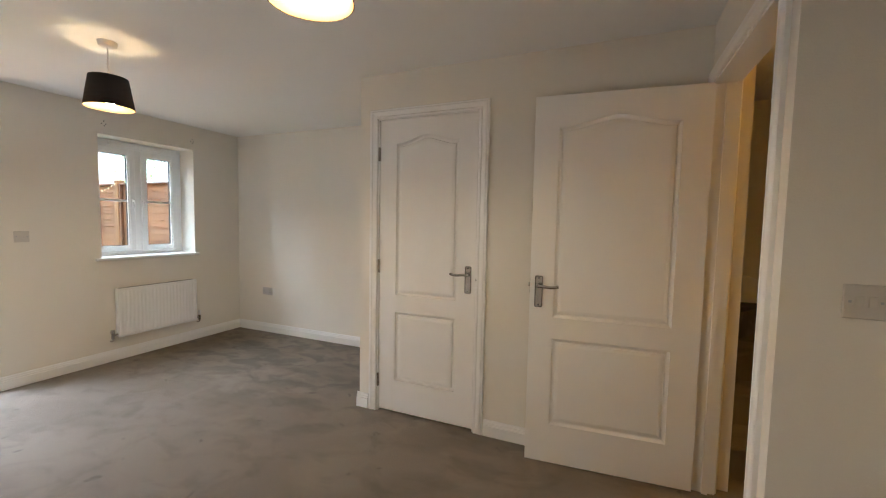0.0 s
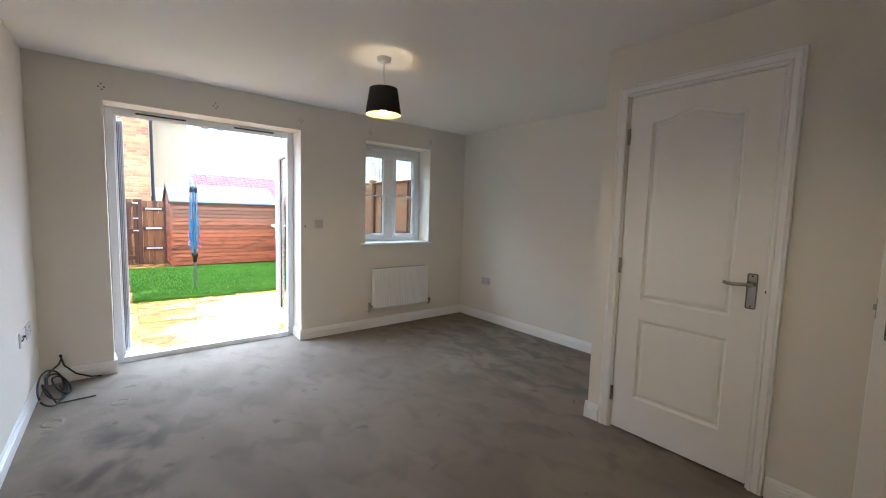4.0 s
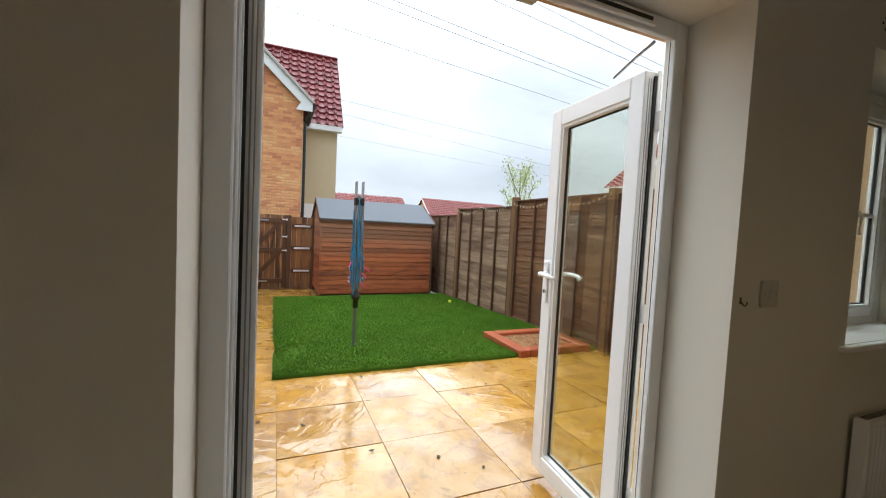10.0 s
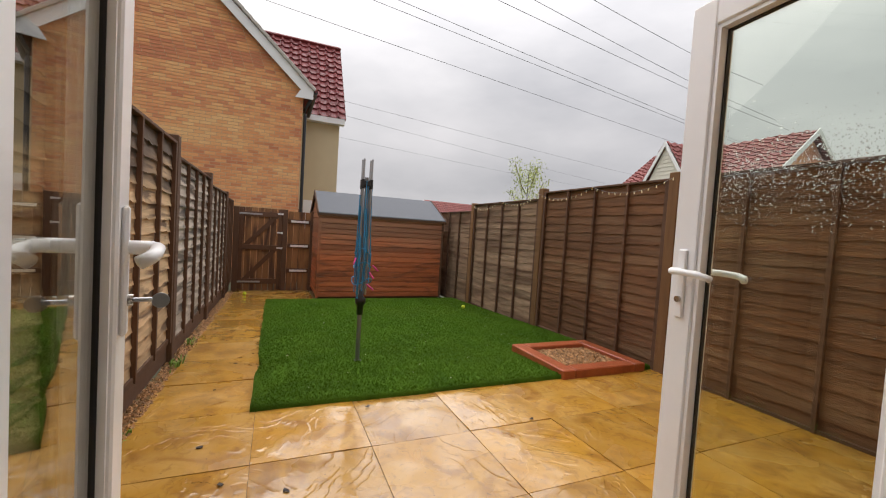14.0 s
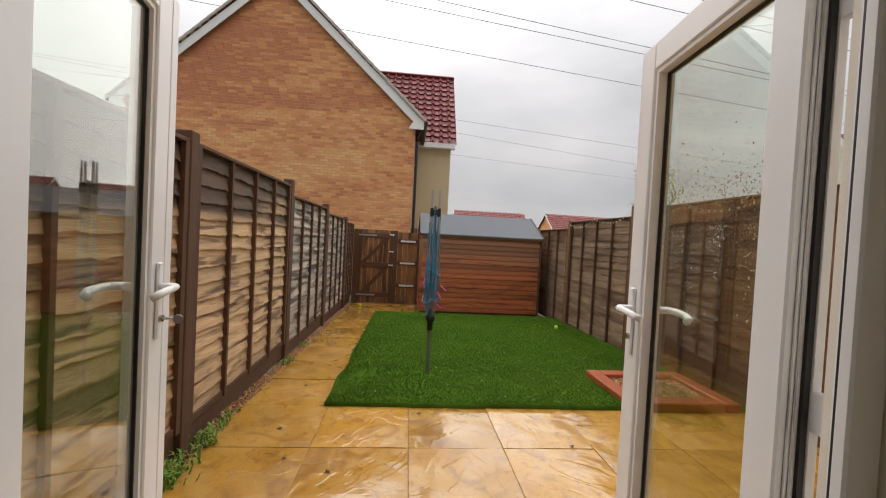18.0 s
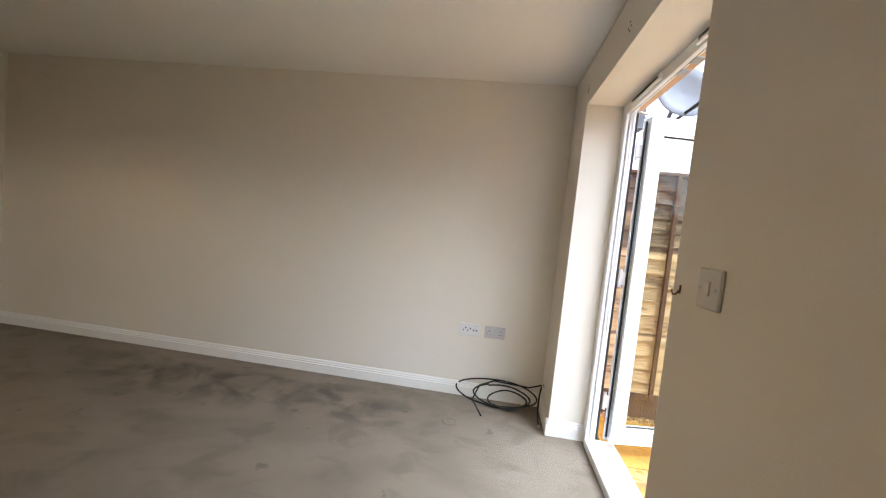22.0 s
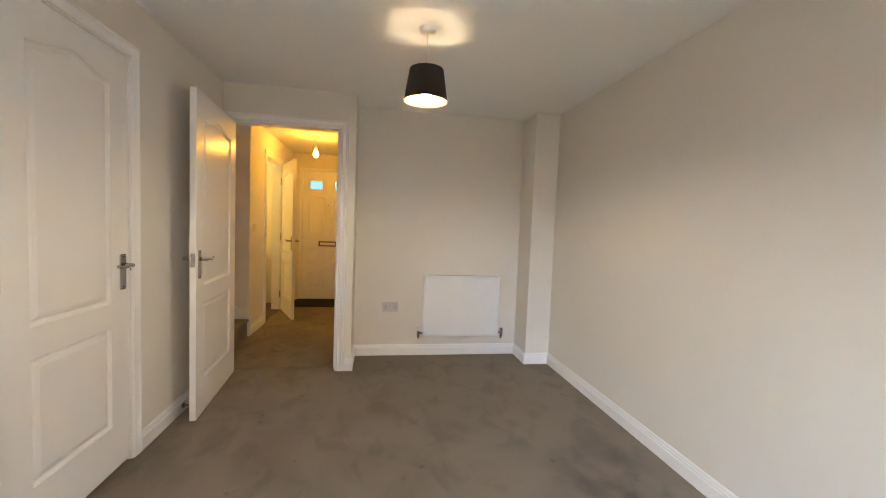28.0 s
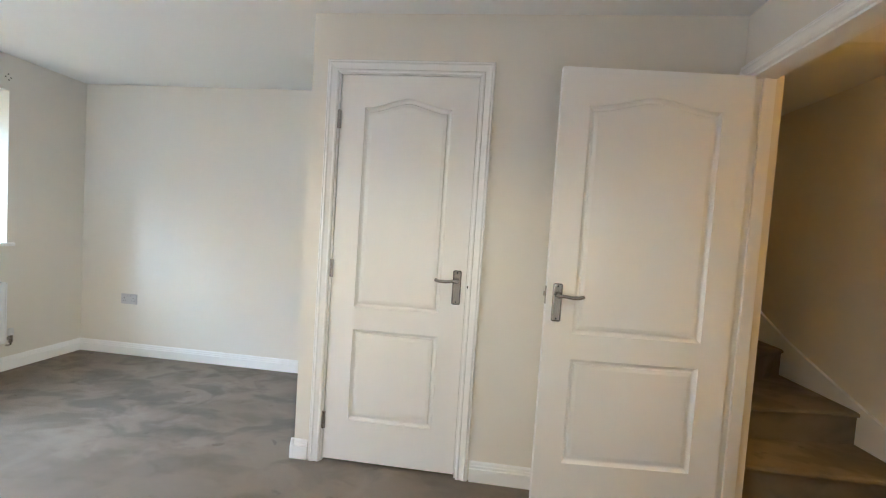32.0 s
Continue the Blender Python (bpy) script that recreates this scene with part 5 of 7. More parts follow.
light_switch(facing(0.967, RET_Y, 1.135, (0, -1)), "pale grey two-gang light switch on the return beside the doorway")
light_switch(facing(WX, 1.803, 1.145, (1, 0)), "pale grey outside-light switch on the wall beside the garden door", (0.0,))
light_switch(facing(2.03, HALL_N, 1.143, (0, -1)), "pale grey light switch on the hall wall")
light_switch(facing(1.40, HALL_S, 1.12, (0, 1)), "pale grey light switch on the hall wall")
p = plate_thing("thermostat", facing(1.50, HALL_S, 1.60, (0, 1)), 0.055, 0.085, "small white wall thermostat in the hall", "thermostat", "", M_PLATE)
part("cover", boxes((-0.022, 0.009, -0.036, 0.022, 0.022, 0.036), bevel=0.004), M_PLATE, p)
hk = thing("wall_hook", pose(WX, 1.666, 1.127), "small bronze wall hook beside the garden door", "hook")
part("hook_plate", boxes((0, -0.0035, -0.012, 0.003, 0.0035, 0.009), bevel=0.001), M_COPPER, hk)
bm = bmesh.new()
sweep(bm, [(0.003, 0, -0.004), (0.010, 0, -0.014), (0.016, 0, -0.015), (0.020, 0, -0.009), (0.020, 0, -0.002)], 0.0022, 6)
part("hook_bend", bm, M_COPPER, hk)
# plugged screw holes where a curtain rail was
for y in (0.200, 0.922, 1.630, 2.365, 3.160):
    bm = bmesh.new()
    for dy, dz in ((0, 0.022), (-0.016, 0.0), (0.016, 0.0), (0.004, -0.018)):
        rod(bm, (WX - 0.001, y + dy, 2.12 + dz), (WX + 0.0016, y + dy, 2.12 + dz), 0.0048, seg=8)
    tagged(part("screw_holes", bm, M_HOLE), "cluster of empty screw holes above the opening", "screw holes", "screw holes", "structure")

# ---- pendant lights ----


def pendant(x, y, label, drop=0.0):
    p = thing("pendant_light", pose(x, y, CEIL - drop), label, "pendant light", "pendant lights")
    bm = bmesh.new()
    lathe(bm, [(0.0, -0.030), (0.028, -0.029), (0.043, -0.020), (0.047, 0.0)], 24, (0, 0, drop))
    part("ceiling_rose", bm, M_PLATE, p, "white ceiling rose", smooth=True)
    bm = bmesh.new()
    rod(bm, (0, 0, drop - 0.02), (0, 0, -0.20), 0.0035, seg=8)
    part("flex", bm, M_PLATE, p, "white flex")
    bm = bmesh.new()
    lathe(bm, [(0.006, -0.18), (0.013, -0.185), (0.019, -0.21), (0.019, -0.255), (0.0, -0.256)], 16)
    part("lamp_holder", bm, M_PLATE, p, smooth=True)
    bm = bmesh.new()
    lathe(bm, [(0.0905, -0.194), (0.1165, -0.357), (0.117, -0.361), (0.1155, -0.361), (0.0890, -0.194), (0.0905, -0.194)], 40)
    part("shade", bm, M_SHADE, p, "black tapered fabric drum shade", smooth=True)
    bm = bmesh.new()
    lathe(bm, [(0.0884, -0.1945), (0.1148, -0.3595), (0.1135, -0.3595), (0.0872, -0.1945), (0.0884, -0.1945)], 40)
    part("shade_lining", bm, M_LINING, p, "pale gold shade lining", smooth=True)
    bm = bmesh.new()
    for k in range(3):
        a = 2 * math.pi * k / 3
        rod(bm, (0.018 * math.cos(a), 0.018 * math.sin(a), -0.215), (0.088 * math.cos(a), 0.088 * math.sin(a), -0.200), 0.0018, seg=6)
    lathe(bm, [(0.019, -0.212), (0.024, -0.212), (0.024, -0.218), (0.019, -0.218), (0.019, -0.212)], 16)
    part("shade_carrier", bm, M_PLATE, p)
    bm = bmesh.new()
    lathe(bm, [(0.0, -0.345), (0.014, -0.342), (0.025, -0.333), (0.030, -0.318), (0.0295, -0.306)], 16)
    part("bulb", bm, M_BULB, p, "lit warm bulb", smooth=True)
    bm = bmesh.new()
    lathe(bm, [(0.0298, -0.306), (0.026, -0.290), (0.018, -0.270), (0.014, -0.256)], 16)
    part("bulb_collar", bm, M_COLLAR, p, "dimmer upper half of the bulb", smooth=True)
    return p


pendant(-2.246, 1.645, "lit black drum pendant shade hanging from the ceiling")
pendant(-0.385, 1.165, "lit black drum pendant shade hanging near the hall door", 0.02)
p = thing("pendant_light", pose(2.58, 2.18, CEIL), "bare lit bulb hanging from the hall ceiling", "pendant light", "pendant lights")
bm = bmesh.new()
lathe(bm, [(0.0, -0.030), (0.028, -0.029), (0.043, -0.020), (0.047, 0.0)], 20)
part("ceiling_rose", bm, M_PLATE, p, smooth=True)
bm = bmesh.new()
rod(bm, (0, 0, -0.02), (0, 0, -0.13), 0.0035, seg=8)
rod(bm, (0, 0, -0.12), (0, 0, -0.17), 0.018, seg=12)
part("flex", bm, M_PLATE, p)
bm = bmesh.new()
lathe(bm, [(0.0, -0.26), (0.018, -0.256), (0.030, -0.238), (0.032, -0.222), (0.026, -0.20), (0.014, -0.17)], 16)
part("bulb", bm, M_HALLBULB, p, smooth=True)

# the kitchen one is out of view, added to lift what shows through its doorway
for x, y, words in ((3.00, 3.40, "lit round ceiling light in the cloakroom"), (2.50, 0.55, "unseen round ceiling light added to brighten the kitchen")):
    cl = thing("ceiling_light", pose(x, y, CEIL), words, "ceiling light", "round ceiling lights")
    bm = bmesh.new()
    lathe(bm, [(0.11, 0.0), (0.11, -0.02), (0.10, -0.02)], 24)
    part("base", bm, M_PLATE, cl)
    bm = bmesh.new()
    lathe(bm, [(0.10, -0.018), (0.092, -0.05), (0.06, -0.07), (0.0, -0.078)], 24)
    part("diffuser", bm, M_CLOAK if y > 1 else M_KITCHEN_FILL, cl, smooth=True)

# ---- toilet in the cloakroom ----
wc = thing("toilet", pose(3.262, 3.215, 0, 0, 0, 90), "white ceramic toilet with its lid up in the cloakroom", "toilet")
bm = bmesh.new()
rings = []
for z, rx, ry, cy in ((0.0, 0.11, 0.15, 0.02), (0.10, 0.10, 0.14, 0.02), (0.22, 0.13, 0.19, 0.06), (0.34, 0.175, 0.24, 0.10), (0.40, 0.18, 0.25, 0.10), (0.40, 0.12, 0.17, 0.11), (0.30, 0.08, 0.10, 0.10)):
    rings.append([bm.verts.new((rx * math.cos(a), cy + ry * math.sin(a), z)) for a in (2 * math.pi * k / 24 for k in range(24))])
for a, b in zip(rings, rings[1:]):
    for k in range(24):
        bm.faces.new((a[k], a[(k + 1) % 24], b[(k + 1) % 24], b[k]))
bm.faces.new(rings[-1])
part("bowl", bm, M_CERAMIC, wc, smooth=True)
part("cistern", boxes((-0.19, -0.34, 0.40, 0.19, -0.17, 0.76), bevel=0.02), M_CERAMIC, wc)
part("cistern_lid", boxes((-0.20, -0.35, 0.76, 0.20, -0.16, 0.79), bevel=0.008), M_CERAMIC, wc)
part("pedestal_back", boxes((-0.10, -0.34, 0.0, 0.10, 0.0, 0.40), bevel=0.02), M_CERAMIC, wc)
bm = bmesh.new()
prism(bm, [(0.18 * math.cos(a), -0.155, 0.62 + 0.215 * math.sin(a)) for a in (2 * math.pi * k / 28 for k in range(28))], (0, 0.02, 0))
part("lid", bm, M_CERAMIC, wc, "raised white lid")
bm = bmesh.new()
ring = [[bm.verts.new((rx * math.cos(a), 0.085 + ry * math.sin(a), z)) for a in (2 * math.pi * k / 28 for k in range(28))]
        for rx, ry, z in ((0.183, 0.235, 0.404), (0.180, 0.232, 0.424), (0.122, 0.165, 0.424), (0.118, 0.160, 0.404))]
for a, b in zip(ring, ring[1:] + ring[:1]):
    for k in range(28):
        bm.faces.new((a[k], a[(k + 1) % 28], b[(k + 1) % 28], b[k]))
part("seat", bm, M_CERAMIC, wc, "white seat ring, lowered", smooth=True)

# ---- cable on the carpet ----
cb = thing("coaxial_cable", pose(-3.52, -0.03, 0.0), "loose coil of black cable on the carpet by the corner", "cable")
for k, (cx, cz, rx, rz, dy, a0, a1) in enumerate(((0.10, 0.082, 0.285, 0.074, -0.085, 0.4, 6.5), (0.06, 0.070, 0.190, 0.062, -0.060, 1.0, 7.3), (0.02, 0.058, 0.125, 0.050, -0.035, -0.6, 5.6))):
    pts = []
    for i in range(41):
        a = a0 + (a1 - a0) * i / 40
        lean = 0.05 * math.sin(a)
        pts.append((cx + rx * math.cos(a) + 0.010 * math.sin(3 * a + k), dy - lean + 0.010 * math.sin(a * 0.5 + k), max(0.008, cz + rz * math.sin(a) + 0.006)))
    bm = bmesh.new()
    sweep(bm, pts, 0.0055, 8)
    part("loop", bm, M_CABLE, cb)
for pts in (((-0.205, -0.058, 0.196), (-0.18, -0.05, 0.190), (-0.12, -0.06, 0.165), (0.0, -0.09, 0.16), (0.12, -0.10, 0.162), (0.22, -0.09, 0.12), (0.26, -0.04, 0.03), (0.19, 0.14, 0.007)),
            ((-0.205, -0.056, 0.188), (-0.195, -0.04, 0.13), (-0.185, 0.02, 0.06), (-0.18, 0.10, 0.020), (-0.18, 0.165, 0.012)),
            ((-0.10, -0.06, 0.02), (0.0, -0.03, 0.007), (0.10, -0.02, 0.007), (0.17, -0.04, 0.007))):
    bm = bmesh.new()
    sweep(bm, pts, 0.0055, 8)
    part("tail", bm, M_CABLE, cb)
bm = bmesh.new()
rod(bm, (-0.18, 0.162, 0.012), (-0.178, 0.19, 0.011), 0.0075, 0.0065, seg=10)
part("connector", bm, M_STEEL, cb, "steel plug on the cable end")
hp = thing("cable_outlet", pose(WX, -0.088, 0.196), "round cable outlet in the wall above the skirting", "cable outlet")
bm = bmesh.new()
rod(bm, (-0.001, 0, 0), (0.006, 0, 0), 0.016, seg=14)
part("ring", bm, M_PLATE, hp)
bm = bmesh.new()
rod(bm, (0.004, 0, 0), (0.007, 0, 0), 0.010, seg=12)
part("bore", bm, M_DARK, hp)

# rings pressed into the carpet by furniture feet
for x, y in ((-3.14, 0.24), (-3.04, -0.07), (-2.25, -0.06)):
    bm = bmesh.new()
    lathe(bm, [(0.030, -0.001), (0.036, 0.0035), (0.042, 0.0045), (0.050, 0.003), (0.058, -0.001)], 24)
    o = part("carpet_dent", bm, M_CARPET, smooth=True)
    o.matrix_basis = pose(x, y, 0)
    tagged(o, "round dent in the carpet pile left by a furniture foot", "carpet dent", "carpet dents", "structure")

# ---- garden ----
FL, FR, FB = -0.345, 3.87, -12.55     # fence lines: along the path, opposite, far end
SLOPE = 0.035


def gz(x):
    """Height of the garden at x: flat by the house, then falling away."""
    return -0.015 - SLOPE * max(0.0, -6.5 - x)


bm = bmesh.new()
R = 420
xs = [-R, FB - 6, FB, -6.5, WOUT + 0.01]
ring = [bm.verts.new((x, y, (gz(max(x, FB)) - 0.05 if x > FB - 1 else -0.5))) for x in xs for y in (-R, -2.0, 6.0, R)]
for i in range(len(xs) - 1):
    for j in range(3):
        bm.faces.new((ring[i * 4 + j], ring[i * 4 + j + 1], ring[i * 4 + j + 5], ring[i * 4 + j + 4]))
tagged(part("ground", bm, M_GROUND), "bare ground running out to the horizon", "ground", kind="structure")
structure("ground_house_side", boxes((WOUT + 0.01, -R, -0.6, R, -0.7, -0.3), (WOUT + 0.01, 4.6, -0.6, R, R, -0.3), (4.6, -0.7, -0.6, R, 4.6, -0.3)), M_GROUND, "bare ground beside the house")

# paving: a bed of joint sand, then every slab
bm = boxes((-6.5, FL + 0.02, -0.2, WOUT, FR - 0.03, -0.024))
prism(bm, [(-6.5, FL + 0.02, -0.024), (FB, FL + 0.02, gz(FB) - 0.009), (FB, FL + 0.02, gz(FB) - 0.2), (-6.5, FL + 0.02, -0.2)], (0, 1.55, 0))
patio = structure("pavement", bm, M_JOINT, "sand bed of the riven sandstone patio and path")


def slab_mesh(w, d, seed):
    random.seed(seed)
    bm = bmesh.new()
    n = 4
    g = 0.0026
    top = [[bm.verts.new((-w / 2 + g + (w - 2 * g) * i / n, -d / 2 + g + (d - 2 * g) * j / n, random.uniform(-0.0015, 0.0015) - (0.004 if i in (0, n) or j in (0, n) else 0))) for j in range(n + 1)]
           for i in range(n + 1)]
    for i in range(n):
        for j in range(n):
            bm.faces.new((top[i][j], top[i + 1][j], top[i + 1][j + 1], top[i][j + 1]))
    rim = [top[i][0] for i in range(n + 1)] + [top[n][j] for j in range(1, n + 1)] + [top[i][n] for i in range(n - 1, -1, -1)] + [top[0][j] for j in range(n - 1, 0, -1)]
    low = [bm.verts.new((v.co.x * 1.004, v.co.y * 1.004, -0.03)) for v in rim]
    for i in range(len(rim)):
        j = (i + 1) % len(rim)
        bm.faces.new((rim[i], low[i], low[j], rim[j]))
    return bm


YS = [FL + 0.10, 0.39, 0.99, 1.59, 2.19, 2.79, 3.39, FR - 0.04]
XS = [WOUT - 0.0, -4.68, -5.28, -5.88, -6.48]
slab_kinds = {}


def lay_slab(x0, x1, y0, y1):
    key = (round(x1 - x0, 2), round(y1 - y0, 2), random.randrange(3))
    xc, yc = (x0 + x1) / 2, (y0 + y1) / 2
    tilt = math.degrees(math.atan(SLOPE)) if xc < -6.5 else 0
    m = pose(xc, yc, gz(xc) + random.uniform(-0.002, 0.002), random.uniform(-0.15, 0.15), -tilt + random.uniform(-0.15, 0.15), 0)
    if key not in slab_kinds:
        slab_kinds[key] = part("slab", slab_mesh(key[0], key[1], len(slab_kinds)), M_SLAB, patio)
        slab_kinds[key].matrix_basis = m
    else:
        again("slab", slab_kinds[key], m, patio)


random.seed(11)
for x1, x0 in zip(XS, XS[1:]):
    for y0, y1 in zip(YS, YS[1:]):
        lay_slab(x0, x1, y0, y1)
x = -6.48
while x > FB + 0.1:
    x0 = max(FB, x - 0.6)
    lay_slab(x0, x, YS[0], 0.39)
    if x < -10.9:
        lay_slab(x0, x, 0.39, 1.15)
    x -= 0.6

# artificial lawn with a ruck near its free corner
LX0, LX1, LY0, LY1 = -11.1, -6.48, 0.36, FR - 0.05


def lawn_z(x, y):
    d1 = (x - -7.15) * 0.45 + (y - 0.45) * 0.9
    ruck = 0.058 * math.exp(-(d1 / 0.085) ** 2) * math.exp(-((x + 6.95) / 0.45) ** 2) * math.exp(-((y - 0.6) / 0.4) ** 2)
    return gz(x) + 0.028 + ruck + 0.006 * noise.noise((x * 1.5, y * 1.5, 0))


def lawn_edge(x):
    return LY0 + 0.02 * noise.noise((x * 2.0, 3.0, 0)) + 0.03 * math.exp(-((x + 7.4) / 0.3) ** 2)


bm = bmesh.new()
NXL, NYL = 60, 46
grid = []
for i in range(NXL + 1):
    x = LX0 + (LX1 - LX0) * i / NXL
    row = []
    for j in range(NYL + 1):
        y = lawn_edge(x) + (LY1 - lawn_edge(x)) * j / NYL
        xx = x + (0.02 * noise.noise((y * 1.3, 7, 0)) + 0.012 if i == NXL else 0)
        row.append(bm.verts.new((xx, y, lawn_z(xx, y))))
    grid.append(row)
for i in range(NXL):
    for j in range(NYL):
        bm.faces.new((grid[i][j], grid[i + 1][j], grid[i + 1][j + 1], grid[i][j + 1]))
edge = [grid[i][0] for i in range(NXL + 1)] + [grid[NXL][j] for j in range(1, NYL + 1)]
low = [bm.verts.new((v.co.x, v.co.y, gz(v.co.x) - 0.01)) for v in edge]
for i in range(len(edge) - 1):
    bm.faces.new((edge[i], low[i], low[i + 1], edge[i + 1]))
lawn = tagged(part("lawn", bm, M_TURF, smooth=True), "green artificial turf laid over the garden with a rucked corner", "lawn", kind="structure")
PLX0, PLX1, PLY0, PLY1 = -7.25, -6.44, 2.76, 3.72
rng = np.random.default_rng(3)
NB = 120000
u = rng.random(NB) ** 0.75
bx = LX0 + (LX1 - LX0) * u
by = LY0 + 0.02 + (LY1 - LY0 - 0.02) * rng.random(NB)
keep = ~((bx > PLX0) & (bx < PLX1) & (by > PLY0) & (by < PLY1))
bx, by = bx[keep], by[keep]
bz = np.array([lawn_z(a, b) for a, b in zip(bx, by)])
ang, hh, lean = rng.random(len(bx)) * 6.283, 0.008 + 0.010 * rng.random(len(bx)), rng.random(len(bx)) * 6.283
ww = 0.0028 + 0.002 * rng.random(len(bx))
vs = np.empty((len(bx) * 3, 3))
vs[0::3] = np.c_[bx - ww * np.cos(ang), by - ww * np.sin(ang), bz - 0.002]
vs[1::3] = np.c_[bx + ww * np.cos(ang), by + ww * np.sin(ang), bz - 0.002]
vs[2::3] = np.c_[bx + 0.012 * np.cos(lean), by + 0.012 * np.sin(lean), bz + hh]
me = bpy.data.meshes.new("turf_blades")
me.from_pydata(vs.tolist(), [], np.arange(len(vs)).reshape(-1, 3).tolist())
me.materials.append(M_BLADE)
ob = new("turf_blades", me)
ob.parent = lawn
tagged(ob, "short green plastic turf fibres", kind="stuff")


bits = []
random.seed(52)
for _ in range(90):
    bits.append((random.uniform(LX0 + 0.3, LX1 - 0.1), random.uniform(LY0 + 0.2, LY1 - 0.3)))
verts, faces = [], []
for x, y in bits:
    a, s, z, k = random.uniform(0, 6.28), random.uniform(0.004, 0.010), lawn_z(x, y) + 0.018, len(verts)
    verts += [(x + s * math.cos(a), y + s * math.sin(a), z), (x - s * math.sin(a) * 0.6, y + s * math.cos(a) * 0.6, z + 0.003), (x - s * math.cos(a), y - s * math.sin(a), z), (x + s * math.sin(a) * 0.6, y - s * math.cos(a) * 0.6, z + 0.002)]
    faces.append((k, k + 1, k + 2, k + 3))
me = bpy.data.meshes.new("petal_litter")
me.from_pydata(verts, [], faces)
me.materials.append(M_PETAL)
ob = new("petal_litter", me)
ob.parent = lawn
tagged(ob, "pale petals and crumbs scattered over the turf", kind="stuff")


def pebbles(name, spots, parent, label, lo=0.008, hi=0.018, mat=None):
    verts, faces = [], []
    base = [(1, 0, 0), (-1, 0, 0), (0, 1, 0), (0, -1, 0), (0, 0, 1), (0, 0, -1)]
    tris = [(0, 2, 4), (2, 1, 4), (1, 3, 4), (3, 0, 4), (2, 0, 5), (1, 2, 5), (3, 1, 5), (0, 3, 5)]
    for x, y, z in spots:
        r = random.uniform(lo, hi)
        q = Euler([random.uniform(0, 6) for _ in range(3)]).to_matrix()
        k = len(verts)
        for b in base:
            v = q @ Vector((b[0] * r * random.uniform(0.8, 1.2), b[1] * r * random.uniform(0.7, 1.1), b[2] * r * random.uniform(0.5, 0.8)))
            verts.append((x + v.x, y + v.y, z + v.z))
        faces += [(a + k, b + k, c + k) for a, b, c in tris]
    me = bpy.data.meshes.new(name)
    me.from_pydata(verts, [], faces)
    me.materials.append(mat or M_PEBBLE)
    o = new(name, me)
    o.parent = parent
    return tagged(o, label, "gravel", kind="stuff")


random.seed(21)
strip = structure("pavement_gravel_bed", boxes((-6.5, FL - 0.05, -0.2, WOUT, FL + 0.10, -0.03)), M_JOINT, "earth under the gravel strip along the fence")
pebbles("gravel", [(x, random.uniform(FL + 0.02, FL + 0.13), gz(x) - 0.004) for x in (random.uniform(FB + 0.3, WOUT) for _ in range(2600))], None, "loose gravel strip along the foot of the fence")
# gravel bed with a terracotta edging
pl = thing("gravel_bed", pose((PLX0 + PLX1) / 2, (PLY0 + PLY1) / 2, gz(-6.9)), "square gravel bed framed in wet terracotta edging", "planter")
hx, hy = (PLX1 - PLX0) / 2, (PLY1 - PLY0) / 2
for x0, y0, x1, y1 in ((-hx, -hy, hx, -hy + 0.13), (-hx, hy - 0.13, hx, hy), (-hx, -hy + 0.132, -hx + 0.13, hy - 0.132), (hx - 0.13, -hy + 0.132, hx, hy - 0.132)):
    part("edging", boxes((x0, y0, -0.03, x1, y1, 0.085), bevel=0.008), M_EDGE, pl)
o = pebbles("gravel_fill", [(random.uniform(-hx + 0.14, hx - 0.14), random.uniform(-hy + 0.14, hy - 0.14), 0.045) for _ in range(1500)], pl, "golden gravel", 0.009, 0.019)
del o["category"]
part("bed", boxes((-hx + 0.13, -hy + 0.13, -0.03, hx - 0.13, hy - 0.13, 0.043)), M_JOINT, pl)
# weeds at the foot of the fence
random.seed(8)
for cx, cy, n, s in ((-5.55, FL + 0.12, 90, 0.10), (-5.85, FL + 0.10, 80, 0.09), (-6.15, FL + 0.10, 40, 0.07), (-7.6, FL + 0.10, 30, 0.09), (-8.3, FL + 0.10, 26, 0.08), (-4.9, FL + 0.12, 40, 0.11)):
    verts, faces = [], []
    for _ in range(n):
        x, y = cx + random.gauss(0, 0.10), cy + random.gauss(0, 0.035)
        a, h = random.uniform(0, 6.28), s * random.uniform(0.35, 0.9)
        w = random.uniform(0.004, 0.009)
        dx, dy = math.cos(a), math.sin(a)
        z, k = gz(x) - 0.005, len(verts)
        verts += [(x - dy * w, y + dx * w, z), (x + dy * w, y - dx * w, z), (x + dx * h * 0.35 + dy * w * 0.8, y + dy * h * 0.35 - dx * w * 0.8, z + h * 0.7),
                  (x + dx * h * 0.35 - dy * w * 0.8, y + dy * h * 0.35 + dx * w * 0.8, z + h * 0.7), (x + dx * h * 0.9, y + dy * h * 0.9, z + h * 0.75)]
        faces += [(k, k + 1, k + 2, k + 3), (k + 3, k + 2, k + 4)]
    me = bpy.data.meshes.new("weed_tuft")
    me.from_pydata(verts, [], faces)
    me.materials.append(M_WEED)
    tagged(new("weed_tuft", me), "green grass weeds growing at the foot of the fence", "weeds", "weed tufts", "stuff")

# ---- fences ----


